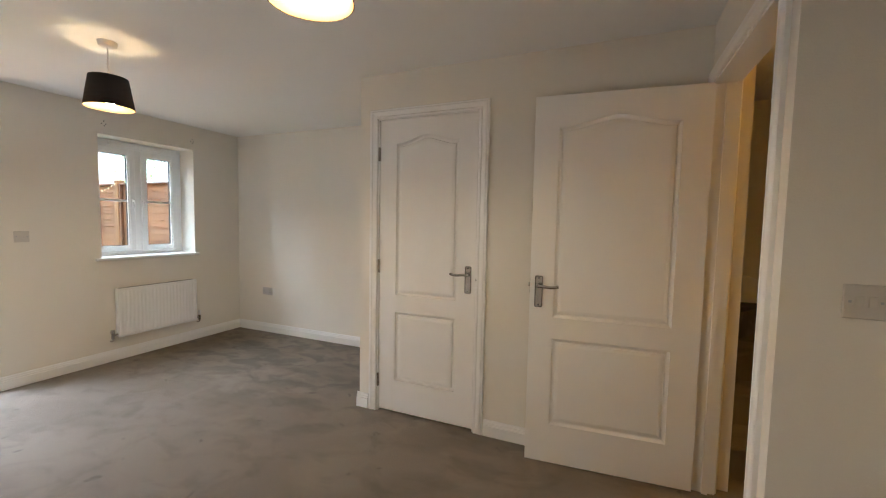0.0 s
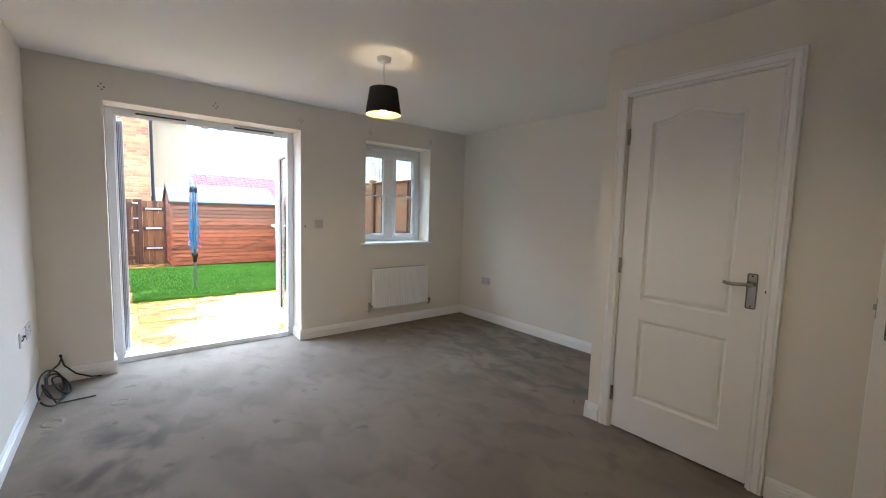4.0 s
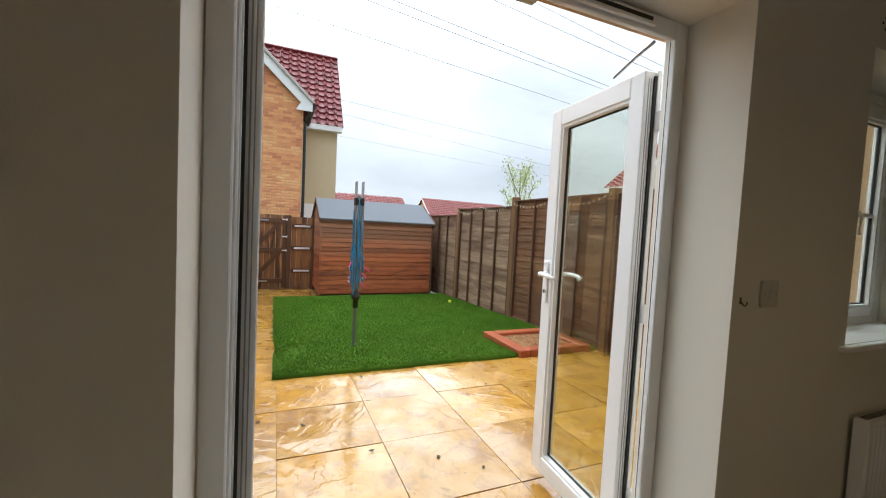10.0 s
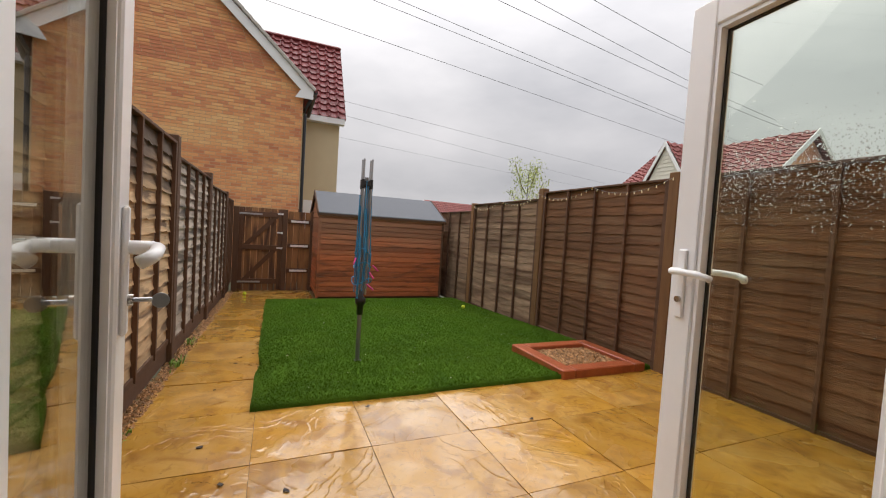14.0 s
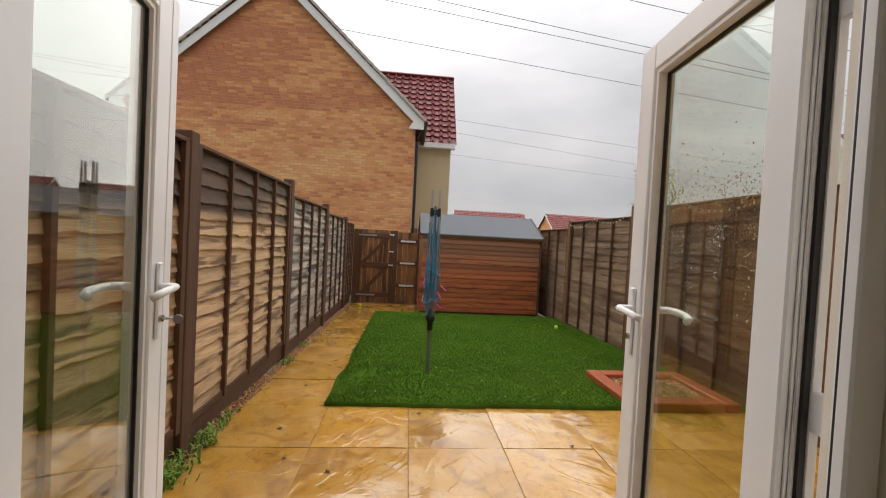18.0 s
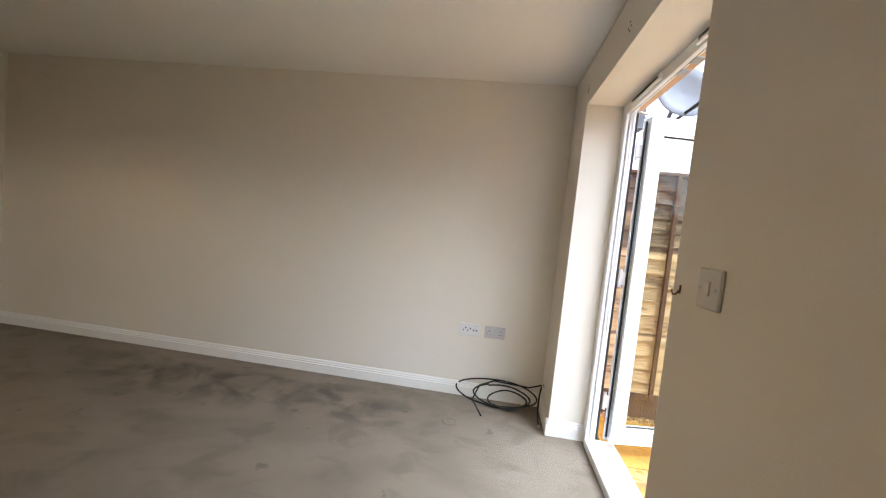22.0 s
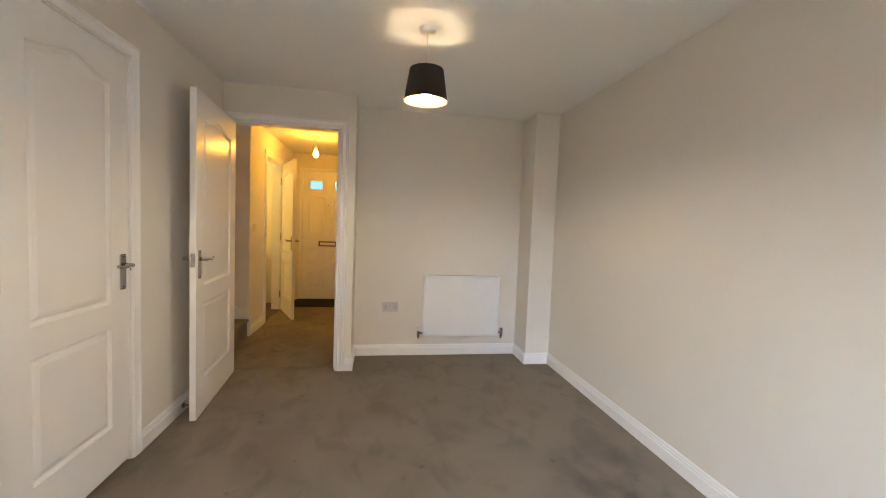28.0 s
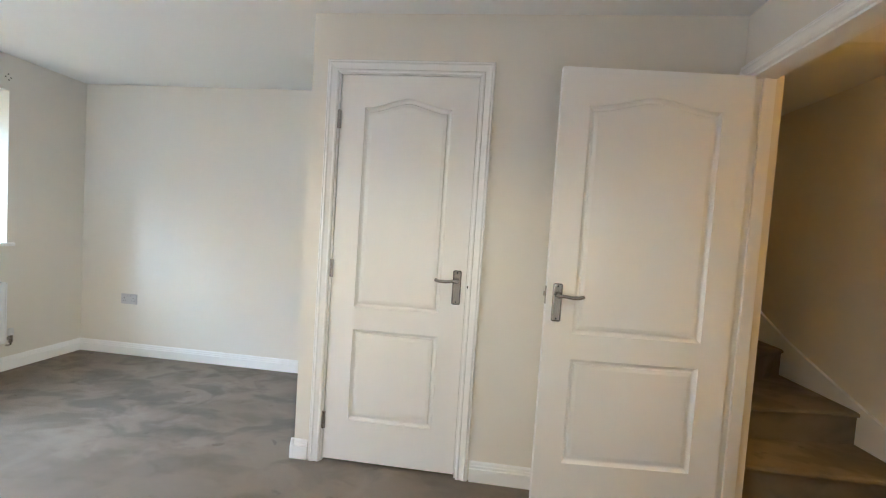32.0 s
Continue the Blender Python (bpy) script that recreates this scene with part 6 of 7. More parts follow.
def waney_mesh(length, seed, lean, depth=0.125):
    """A thin board with a ragged lower edge, leaning out over the one below."""
    random.seed(seed)
    bm = bmesh.new()
    n = 44
    rows = []
    for i in range(n + 1):
        x = length * (i / n - 0.5)
        low = -0.012 * noise.noise((i * 0.19, seed * 3.7, 0)) - 0.010 * noise.noise((i * 0.62, seed, 5)) - 0.0035 * random.uniform(-1, 1) + 0.016 * max(0, noise.noise((i * 0.33, seed, 9)) - 0.25)
        rows.append([bm.verts.new(p) for p in ((x, 0.003, depth), (x, lean, low), (x, lean - 0.009, low), (x, -0.004, depth))])
    for a, b in zip(rows, rows[1:]):
        for k in range(4):
            bm.faces.new((a[k], a[(k + 1) % 4], b[(k + 1) % 4], b[k]))
    return bm


board_kinds = {}


def fence_panel(parent, x0, x1, y, zb, zt, side, mat, label, battens=4):
    """A waney-lap panel from x0 to x1; side 1 shows its battens towards +y."""
    length = x1 - x0
    h = zt - zb
    p = part("fence_panel", boxes((-length / 2, -0.018, h - 0.022, length / 2, 0.050, h), bevel=0.003), M_POST, parent, label)
    p.matrix_basis = Matrix.Translation(((x0 + x1) / 2, y, zb)) @ pose(0, 0, 0, 0, 0, 0 if side > 0 else 180)
    n = max(8, round((h - 0.06) / 0.098))
    step = (h - 0.05) / n
    for i in range(n):
        key = (round(length, 2), (i * 7 + int(abs(x0) * 3)) % 5, mat.name)
        m = pose(0, 0, 0.02 + i * step, random.uniform(-0.8, 0.8), random.uniform(-0.25, 0.25), 0)
        if key not in board_kinds:
            board_kinds[key] = part("board", waney_mesh(length - 0.03, key[1], 0.016 if mat in (M_FENCE_R, M_FENCE_W) else 0.030), mat, p)
            board_kinds[key].matrix_basis = m
        else:
            again("board", board_kinds[key], m, p)
    for k in range(battens + 1):
        bx = -length / 2 + 0.022 + (length - 0.044) * k / battens
        w = 0.014 if 0 < k < battens else 0.020
        part("batten", boxes((bx - w, 0.022, 0.0, bx + w, 0.052, h - 0.022), bevel=0.002), M_POST, p)
    part("bottom_rail", boxes((-length / 2 + 0.045, 0.016, 0.0, length / 2 - 0.045, 0.040, 0.04)), M_POST, p)
    return p


def fence_post(parent, x, y, top, w=0.09, mat=None):
    p = part("post", boxes((-w / 2, -w / 2, 0, w / 2, w / 2, top - gz(x) + 0.03), bevel=0.006), mat or M_POST, parent)
    p.matrix_basis = pose(x, y, gz(x) - 0.03)
    return p


def gravel_board(parent, x0, x1, y, zb):
    p = part("gravel_board", boxes(((x0 - x1) / 2, -0.012, 0, (x1 - x0) / 2, 0.02, 0.15), bevel=0.004), M_POST, parent)
    p.matrix_basis = pose((x0 + x1) / 2, y, zb)


random.seed(31)
fence_l = thing("fence", pose(0, 0, 0), "weathered lap-panel garden fence beside the path", "fence")
fence_r = thing("fence", pose(0, 0, 0), "brown waney-lap garden fence beside the lawn", "fence")
fence_b = thing("fence", pose(0, 0, 0), "brown lap fence and gate posts at the end of the garden", "fence")
PL_ = ((-5.76, WOUT - 0.02, 1.765, M_FENCE_L), (-7.66, -5.85, 1.765, M_FENCE_L), (-9.53, -7.76, 1.665, M_FENCE_G), (-11.40, -9.63, 1.59, M_FENCE_G), (FB + 0.05, -11.50, 1.53, M_FENCE_G))
for x0, x1, zt, mt in PL_:
    zb = gz((x0 + x1) / 2) + 0.14
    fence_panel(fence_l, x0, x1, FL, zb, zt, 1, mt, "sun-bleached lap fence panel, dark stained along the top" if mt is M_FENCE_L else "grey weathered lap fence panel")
    gravel_board(fence_l, x0, x1, FL, zb - 0.155)
for x, t in ((-5.805, 1.815), (-7.71, 1.820), (-9.58, 1.725), (-11.45, 1.62)):
    fence_post(fence_l, x, FL + 0.012, t)
PR_ = ((-6.33, WOUT - 0.02, 1.80, M_FENCE_R), (-8.31, -6.43, 1.80, M_FENCE_R), (-10.36, -8.41, 1.715, M_FENCE_W), (FB + 0.05, -10.46, 1.60, M_FENCE_W))
for x0, x1, zt, mt in PR_:
    fence_panel(fence_r, x0, x1, FR, gz((x0 + x1) / 2) - 0.02, zt, -1, mt, "brown waney-lap fence panel darkened by rain" if mt is M_FENCE_R else "faded brown waney-lap fence panel", 4)
for x, t in ((-6.38, 1.85), (-8.36, 1.85), (-10.41, 1.735), (FB, 1.65)):
    fence_post(fence_r, x, FR - 0.012, t, 0.10, M_NEWPOST)
# string lights along the top of the long fence
sl = thing("string_lights", pose(-6.38, FR - 0.06, 1.80), "warm white string lights draped along the fence top", "string lights")
bm, first = bmesh.new(), None
for a, b, z0, z1 in ((-2.03, 0.0, -0.02, 0.0), (-4.03, -2.03, -0.10, -0.03)):
    sp = []
    for i in range(25):
        u = i / 24
        sp.append((a + (b - a) * u, -0.005, z0 + (z1 - z0) * u - 0.10 * (1 - (2 * ((u * 2) % 1.0) - 1) ** 2)))
    sweep(bm, sp, 0.0013, 4)
    for q in sp:
        m = pose(*q, random.uniform(-15, 15), random.uniform(-20, 20), 0)
        if first is None:
            bm2 = bmesh.new()
            rod(bm2, (0, -0.006, -0.026), (0, -0.003, 0), 0.0060, 0.0032, seg=6)
            first = part("lamp", bm2, M_LAMP, sl)
            first.matrix_basis = m
        else:
            again("lamp", first, m, sl)
part("wire", bm, M_POLE, sl)

# gate and the short panel beside it
GZ = gz(FB) + 0.01
gate = thing("garden_gate", pose(FB, -0.20, GZ), "dark wet wooden ledged and braced garden gate, shut", "gate")
GW, GH = 0.80, 1.64
for i in range(7):
    part("board", boxes((-0.022, 0.003 + i * GW / 7, -0.03, -0.004, (i + 1) * GW / 7 - 0.003, GH), bevel=0.002), M_GATE, gate)
for z in (0.12, 0.80, GH - 0.18):
    part("ledge", boxes((-0.004, 0.01, z, 0.028, GW - 0.01, z + 0.10), bevel=0.003), M_BRACE, gate)
for y in (0.01, GW - 0.08):
    part("stile", boxes((-0.003, y, 0.02, 0.030, y + 0.07, GH - 0.01), bevel=0.003), M_BRACE, gate)
for z0, z1 in ((0.22, 0.80), (0.90, GH - 0.18)):
    bm = bmesh.new()
    prism(bm, [(-0.003, 0.09, z0), (-0.003, 0.20, z0), (-0.003, GW - 0.09, z1), (-0.003, GW - 0.20, z1)], (0.029, 0, 0))
    part("brace", bm, M_BRACE, gate)
for z in (0.16, GH - 0.13):
    part("strap_hinge", boxes((0.028, 0.0, z - 0.016, 0.034, 0.42, z + 0.016), bevel=0.002), M_STEEL, gate, "dull steel strap hinge")
for z in (0.85, 1.16, GH - 0.10):
    part("bolt", boxes((0.030, GW - 0.10, z - 0.012, 0.044, GW + 0.06, z + 0.012), (0.044, GW - 0.02, z - 0.02, 0.052, GW + 0.01, z + 0.02), bevel=0.002), M_BRIGHT, gate, "bright steel slide bolt")
for y in (-0.24, 0.645):
    fence_post(fence_b, FB, y, GZ + GH - 0.0, 0.10)
side_gate = thing("garden_gate", pose(FB, 0.70, GZ), "narrow dark wooden gate leaf with bright strap hinges", "gate")
for i in range(4):
    part("board", boxes((-0.022, 0.003 + i * 0.11, -0.03, -0.004, (i + 1) * 0.11 - 0.003, GH - 0.03), bevel=0.002), M_GATE, side_gate)
for z in (0.35, 0.86, 1.36):
    part("ledge", boxes((-0.004, 0.0, z, 0.024, 0.44, z + 0.09), bevel=0.003), M_BRACE, side_gate)
    part("strap_hinge", boxes((0.024, 0.06, z + 0.025, 0.030, 0.40, z + 0.068), bevel=0.002), M_BRIGHT, side_gate, "bright steel strap hinge")
fence_post(fence_b, FB, 1.19, GZ + GH, 0.10)
for y0, y1 in ((1.25, 2.58), (2.58, 3.90)):
    p = fence_panel(fence_b, y0, y1, 0, 0, 1.6, -1, M_FENCE_R, "brown lap fence panel behind the shed")
    p.matrix_basis = Matrix.Translation((FB, (y0 + y1) / 2, gz(FB))) @ pose(0, 0, 0, 0, 0, -90)

# ---- shed ----
SX, SY0, SY1, SD = -11.25, 1.19, 3.60, 1.75
SZ = gz(SX) - 0.01
shed = thing("shed", pose(SX, SY0, SZ), "red-brown stained timber shed with a grey felt roof", "shed")
SW, SE, SR = SY1 - SY0, 1.59, 2.02
part("floor_bearer", boxes((-SD + 0.02, 0.02, 0, -0.02, SW - 0.02, 0.08)), M_POST, shed)
part("carcass", boxes((-SD + 0.02, 0.02, 0.08, -0.02, SW - 0.02, SE - 0.02)), M_SHED, shed)
nb = 16
bh = (SE - 0.05) / nb
bm = bmesh.new()
prism(bm, [(-0.02, 0, 0), (0.0105, 0, 0.0), (0.012, 0, 0.0015), (0.012, 0, bh - 0.0175), (0.0105, 0, bh - 0.016), (-0.008, 0, bh - 0.016), (-0.008, 0, bh - 0.0005), (-0.02, 0, bh - 0.0005)], (0, SW, 0))
first = part("cladding_board", bm, M_SHED, shed)
first.matrix_basis = pose(0, 0, 0.05)
for i in range(1, nb):
    again("cladding_board", first, pose(0, 0, 0.05 + i * bh), shed)
bm = bmesh.new()
prism(bm, [(0, 0.02, 0), (0, -0.0065, 0.0), (0, -0.008, 0.0015), (0, -0.008, bh - 0.0175), (0, -0.0065, bh - 0.016), (0, 0.006, bh - 0.016), (0, 0.006, bh - 0.0005), (0, 0.02, bh - 0.0005)], (-SD, 0, 0))
first = part("cladding_board", bm, M_SHED, shed)
first.matrix_basis = pose(0, 0, 0.05)
for i in range(1, nb):
    again("cladding_board", first, pose(0, 0, 0.05 + i * bh), shed)
for y in (0.0, SW):
    bm = bmesh.new()
    prism(bm, [(-SD, y, SE - 0.05), (0, y, SE - 0.05), (0, y, SE), (-SD / 2, y, SR - 0.03), (-SD, y, SE)], (0, 0.02 if y == 0 else -0.02, 0))
    part("gable", bm, M_SHED, shed)
for y in (-0.012, SW - 0.033):
    part("corner_trim", boxes((-0.035, y, 0.03, 0.016, y + 0.045, SE), bevel=0.003), M_SHED if y < 0 else M_POST, shed)
for s in (0, 1):
    bm = bmesh.new()
    x_e, x_r = (0.055, -SD / 2) if s == 0 else (-SD - 0.055, -SD / 2)
    z_e = SE - 0.028
    prism(bm, [(x_e, -0.025, z_e), (x_r, -0.025, SR - 0.02), (x_r, -0.025, SR + 0.006), (x_e, -0.025, z_e + 0.018)], (0, SW + 0.05, 0))
    part("roof_felt", bm, M_FELT, shed, "grey mineral felt")
    for y in (-0.040, SW + 0.025):
        bm = bmesh.new()
        prism(bm, [(x_e, y, z_e - 0.06), (x_r, y, SR - 0.08), (x_r, y, SR + 0.02), (x_e, y, z_e + 0.035)], (0, 0.015, 0))
        part("barge_board", bm, M_POST, shed)
part("eaves_batten", boxes((0.040, -0.024, SE - 0.062, 0.054, SW + 0.024, SE - 0.026)), M_POST, shed)

# ---- rotary clothes airer, folded ----
AX, AY = -7.28, 1.175
air = thing("rotary_airer", pose(AX, AY, gz(AX) + 0.02), "folded rotary clothes airer with blue line standing in the lawn", "clothes airer")
bm = bmesh.new()
rod(bm, (0, 0, 0), (0, 0, 0.60), 0.019, seg=14)
part("lower_pole", bm, M_POLE, air)
bm = bmesh.new()
rod(bm, (0, 0, 0.58), (0, 0, 1.62), 0.0155, seg=12)
part("upper_pole", bm, M_POLE, air)
bm = bmesh.new()
lathe(bm, [(0.0, 0.42), (0.028, 0.42), (0.030, 0.50), (0.045, 0.52), (0.048, 0.56), (0.024, 0.58), (0.022, 0.64), (0.0, 0.64)], 16)
part("lower_hub", bm, M_BLACK, air, "black plastic hub", smooth=True)
bm = bmesh.new()
lathe(bm, [(0.0, 1.53), (0.052, 1.53), (0.056, 1.55), (0.052, 1.585), (0.0, 1.585)], 16)
for k in range(4):
    a = math.pi / 4 + k * math.pi / 2
    rod(bm, (0.05 * math.cos(a), 0.05 * math.sin(a), 1.52), (0.05 * math.cos(a), 0.05 * math.sin(a), 1.60), 0.014, seg=8)
part("top_hub", bm, M_BLACK, air, "black plastic top bracket")
for k in range(4):
    a = math.pi / 4 + k * math.pi / 2
    bm = bmesh.new()
    rod(bm, (0.046 * math.cos(a), 0.046 * math.sin(a), 0.60), (0.050 * math.cos(a), 0.050 * math.sin(a), 1.775), 0.0085, seg=8)
    part("arm", bm, M_STEEL, air, "thin steel arm")
random.seed(4)
for k in range(20):
    a = 2 * math.pi * k / 20 + random.uniform(-0.2, 0.2)
    r0 = random.uniform(0.045, 0.066)
    z0, z1 = random.uniform(0.56, 0.75), random.uniform(1.30, 1.60)
    bm = bmesh.new()
    sweep(bm, [(r0 * math.cos(a), r0 * math.sin(a), z0), ((r0 + 0.008) * math.cos(a + 0.2), (r0 + 0.008) * math.sin(a + 0.2), (2 * z0 + z1) / 3),
               ((r0 - 0.006) * math.cos(a - 0.1), (r0 - 0.006) * math.sin(a - 0.1), (z0 + 2 * z1) / 3), (0.05 * math.cos(a), 0.05 * math.sin(a), z1)], 0.005, 5)
    part("line", bm, M_CORD, air, "blue plastic clothes line")
bm = bmesh.new()
for z, r in ((0.98, 0.070), (0.86, 0.075), (0.72, 0.085)):
    sweep(bm, [(r * math.cos(a), r * math.sin(a), z + 0.03 * math.sin(2 * a + z * 9)) for a in (6.6 * i / 20 for i in range(21))], 0.0042, 5)
part("binding", bm, M_CORD, air)
for dx, dy, z, ax in ((0.07, 0.05, 0.80, 0.6), (0.06, -0.07, 0.92, -0.4), (0.08, 0.03, 0.70, 1.2), (0.05, 0.08, 0.86, 2.0)):
    bm = bmesh.new()
    rod(bm, (dx, dy, z), (dx + 0.03 * math.cos(ax), dy + 0.06 * math.sin(ax), z - 0.05), 0.007, seg=6)
    part("peg", bm, M_PINK, air, "pink plastic peg")
bm = bmesh.new()
lathe(bm, [(0.024, 0.0), (0.034, 0.0), (0.034, 0.012), (0.024, 0.012)], 14)
part("ground_socket", bm, M_BLACK, air)

# tennis balls
for x, y, z in ((-9.75, 3.42, 0.03), (-11.75, 0.0, 0.0)):
    bm = bmesh.new()
    bmesh.ops.create_icosphere(bm, subdivisions=3, radius=0.033)
    b = part("ball", bm, M_BALL, smooth=True)
    b.matrix_basis = pose(x, y, gz(x) + z + 0.034)
    tagged(b, "yellow tennis ball lying on the ground", "ball", "tennis balls")
# drain cap and fallen leaves on the slabs
random.seed(77)
for i, (x, y) in enumerate(((-6.35, 1.07), (-5.2, 0.9), (-5.02, 1.25), (-5.62, 0.55), (-5.9, 2.05), (-4.85, 1.45), (-6.1, 0.15), (-5.75, 0.28), (-6.9, 0.12), (-7.5, 0.2))):
    bm = bmesh.new()
    n = 7
    pts = [(random.uniform(0.010, 0.022) * math.cos(6.28 * k / n), random.uniform(0.006, 0.014) * math.sin(6.28 * k / n), 0.002 + random.uniform(0, 0.004)) for k in range(n)]
    prism(bm, pts, (0, 0, 0.002))
    o = part("fallen_leaf", bm, M_HOLE)
    o.matrix_basis = pose(x, y, gz(x) + 0.001, 0, 0, random.uniform(0, 360))
    tagged(o, "small dark wet leaf on the patio", "leaf", "fallen leaves")

# ---- satellite dish on the wall ----
dish = thing("satellite_dish", pose(-4.14, -0.06, 2.05), "dark grey satellite dish on the wall over the garden door", "satellite dish")
part("wall_bracket", boxes((-0.012, -0.05, -0.08, 0.079, 0.05, 0.08), bevel=0.003), M_DISH, dish)
DN = Vector((-0.06, 0.95, 0.24)).normalized()
DC = Vector((-0.24, -0.02, 0.18))
bm = bmesh.new()
sweep(bm, [(-0.005, 0, 0), (-0.12, -0.03, -0.01), (-0.19, -0.07, 0.03), DC - DN * 0.05], 0.014, 10)
part("mast", bm, M_DISH, dish)
bm = bmesh.new()
lathe(bm, [(0.0, 0.0), (0.06, 0.004), (0.12, 0.016), (0.175, 0.034), (0.180, 0.030), (0.12, 0.010), (0.06, -0.003), (0.0, -0.006)], 32)
bmesh.ops.transform(bm, matrix=Matrix.Translation(DC) @ DN.to_track_quat("Z", "Y").to_matrix().to_4x4(), verts=bm.verts)
part("reflector", bm, M_DISH, dish, smooth=True)
a = DC + Vector((0.02, 0.0, -0.17))
b = Vector((-0.36, 0.275, 0.155))
bm = bmesh.new()
rod(bm, a, b, 0.010, seg=8)
part("feed_arm", bm, M_BLACK, dish)
bm = bmesh.new()
rod(bm, b - DN * 0.035 + Vector((0, 0, 0.01)), b + DN * 0.03 + Vector((0, 0, 0.01)), 0.024, seg=12)
rod(bm, b + DN * 0.02, b + DN * 0.02 + Vector((0, 0, -0.045)), 0.018, seg=12)
part("receiver", bm, M_BLACK, dish, "black receiver head")
bm = bmesh.new()
sweep(bm, [b + DN * 0.02 + Vector((0, 0, -0.03)), b + Vector((0.005, 0.012, -0.07)), b + Vector((0.006, 0.004, -0.092)), b + Vector((0.010, -0.010, -0.103)), b + Vector((0.016, -0.026, -0.098)), b + Vector((0.020, -0.038, -0.080)), b + Vector((0.020, -0.042, -0.04)), a.lerp(b, 0.8) + Vector((0, 0, -0.012)), a.lerp(b, 0.4) + Vector((0, 0, -0.013)),
           a + Vector((0.02, 0.0, -0.02)), Vector((0, 0.03, -0.05))], 0.0035, 5)
part("lead", bm, M_BLACK, dish)

# ---- the neighbours' house beyond the gate ----
HX, HY0, HY1, HYC, HE, HR = -14.5, -6.62, 0.98, -2.82, 4.66, 8.2
HXB = -23.0
house = thing("house", pose(HX, HYC, -0.6), "buff brick gable-ended house with red tiled wing and white barge boards", "house")
dz = 0.6
bm = bmesh.new()
prism(bm, [(0, HY0 - HYC, 0), (0, HY1 - HYC, 0), (0, HY1 - HYC, HE + dz), (0, 0, HR + dz - 0.25), (0, HY0 - HYC, HE + dz)], (HXB - HX, 0, 0))
wall = part("wall", bm, M_MORTAR, house)
for s in (-1, 1):
    ye = (HY1 - HYC + 0.22) if s > 0 else (HY0 - HYC - 0.22)
    bm = bmesh.new()
    k = (HR - 0.1 - HE) / (HY1 - HYC)
    ze = HE + dz - 0.22 * k
    prism(bm, [(0.14, 0, HR + dz - 0.1), (0.14, ye, ze), (0.14, ye, ze - 0.22), (0.14, ye - s * 0.42, ze - 0.22), (0.14, ye - s * 0.30, ze - 0.02), (0.14, 0, HR + dz - 0.34)], (-0.025, 0, 0))
    part("barge_board", bm, M_FASCIA, house, "white barge board")
    bm = bmesh.new()
    prism(bm, [(0.18, 0, HR + dz + 0.02), (0.18, ye + s * 0.06, ze + 0.02), (0.18, ye + s * 0.06, ze - 0.05), (0.18, 0, HR + dz - 0.06)], (HXB - HX - 0.3, 0, 0))
    part("roof", bm, M_TILE, house, "red tiled roof slope")
    n = 22
    for i in range(n):
        u = (i + 0.5) / n
        bm = boxes((-0.12, -0.13, -0.03, 0.0, 0.13, 0.045), bevel=0.012)
        o = part("verge_tile", bm, M_VERGE, house)
        o.matrix_basis = Matrix.Translation((0.20, ye * u + s * 0.03 * u, (HR + dz) + (ze - HR - dz) * u)) @ pose(0, 0, 0, math.degrees(math.atan2(ze - HR - dz, abs(ye))) * s + 3 * s, 0, 0)
    bm = bmesh.new()
    rod(bm, (0.12, ye + s * 0.05, ze - 0.04), (HXB - HX, ye + s * 0.05, ze - 0.04), 0.055, seg=10)
    part("gutter", bm, M_BLACK, house, "black gutter")
bm = bmesh.new()
y_p = HY1 - HYC + 0.06
sweep(bm, [(0.02, y_p + 0.14, HE + dz - 0.28), (-0.02, y_p + 0.10, HE + dz - 0.42), (-0.06, y_p, HE + dz - 0.62), (-0.06, y_p, HE + dz - 0.8), (-0.06, y_p, 0)], 0.04, 8)
part("downpipe", bm, M_BLACK, house, "black rainwater pipe")
# rendered wing with its own tiled roof
WX0, WX1, WY1, WE, WR = -21.0, -17.0, 2.22, 4.55, 7.5
bm = bmesh.new()
prism(bm, [(WX1 - HX, 0, 0), (WX1 - HX, 0, WE + dz), ((WX0 + WX1) / 2 - HX, 0, WR + dz - 0.2), (WX0 - HX, 0, WE + dz), (WX0 - HX, 0, 0)], (0, WY1 - HYC, 0))
part("wing_wall", bm, M_RENDER, house, "cream rendered wing")
part("plinth", boxes((WX1 - HX - 0.01, HY1 - HYC, 0, WX1 - HX + 0.03, WY1 - HYC + 0.02, 2.2)), M_REDBRICK, house, "brick plinth of the wing")
bm = boxes((WX1 - HX, HY1 - HYC, WE + dz - 0.22, WX1 - HX + 0.26, WY1 - HYC + 0.12, WE + dz - 0.05))
part("wing_fascia", bm, M_FASCIA, house, "white fascia")
part("wing_window", boxes((WX1 - HX + 0.02, HY1 - HYC + 0.25, 1.6, WX1 - HX + 0.06, WY1 - HYC - 0.15, 2.5)), M_FASCIA, house, "white window frame")


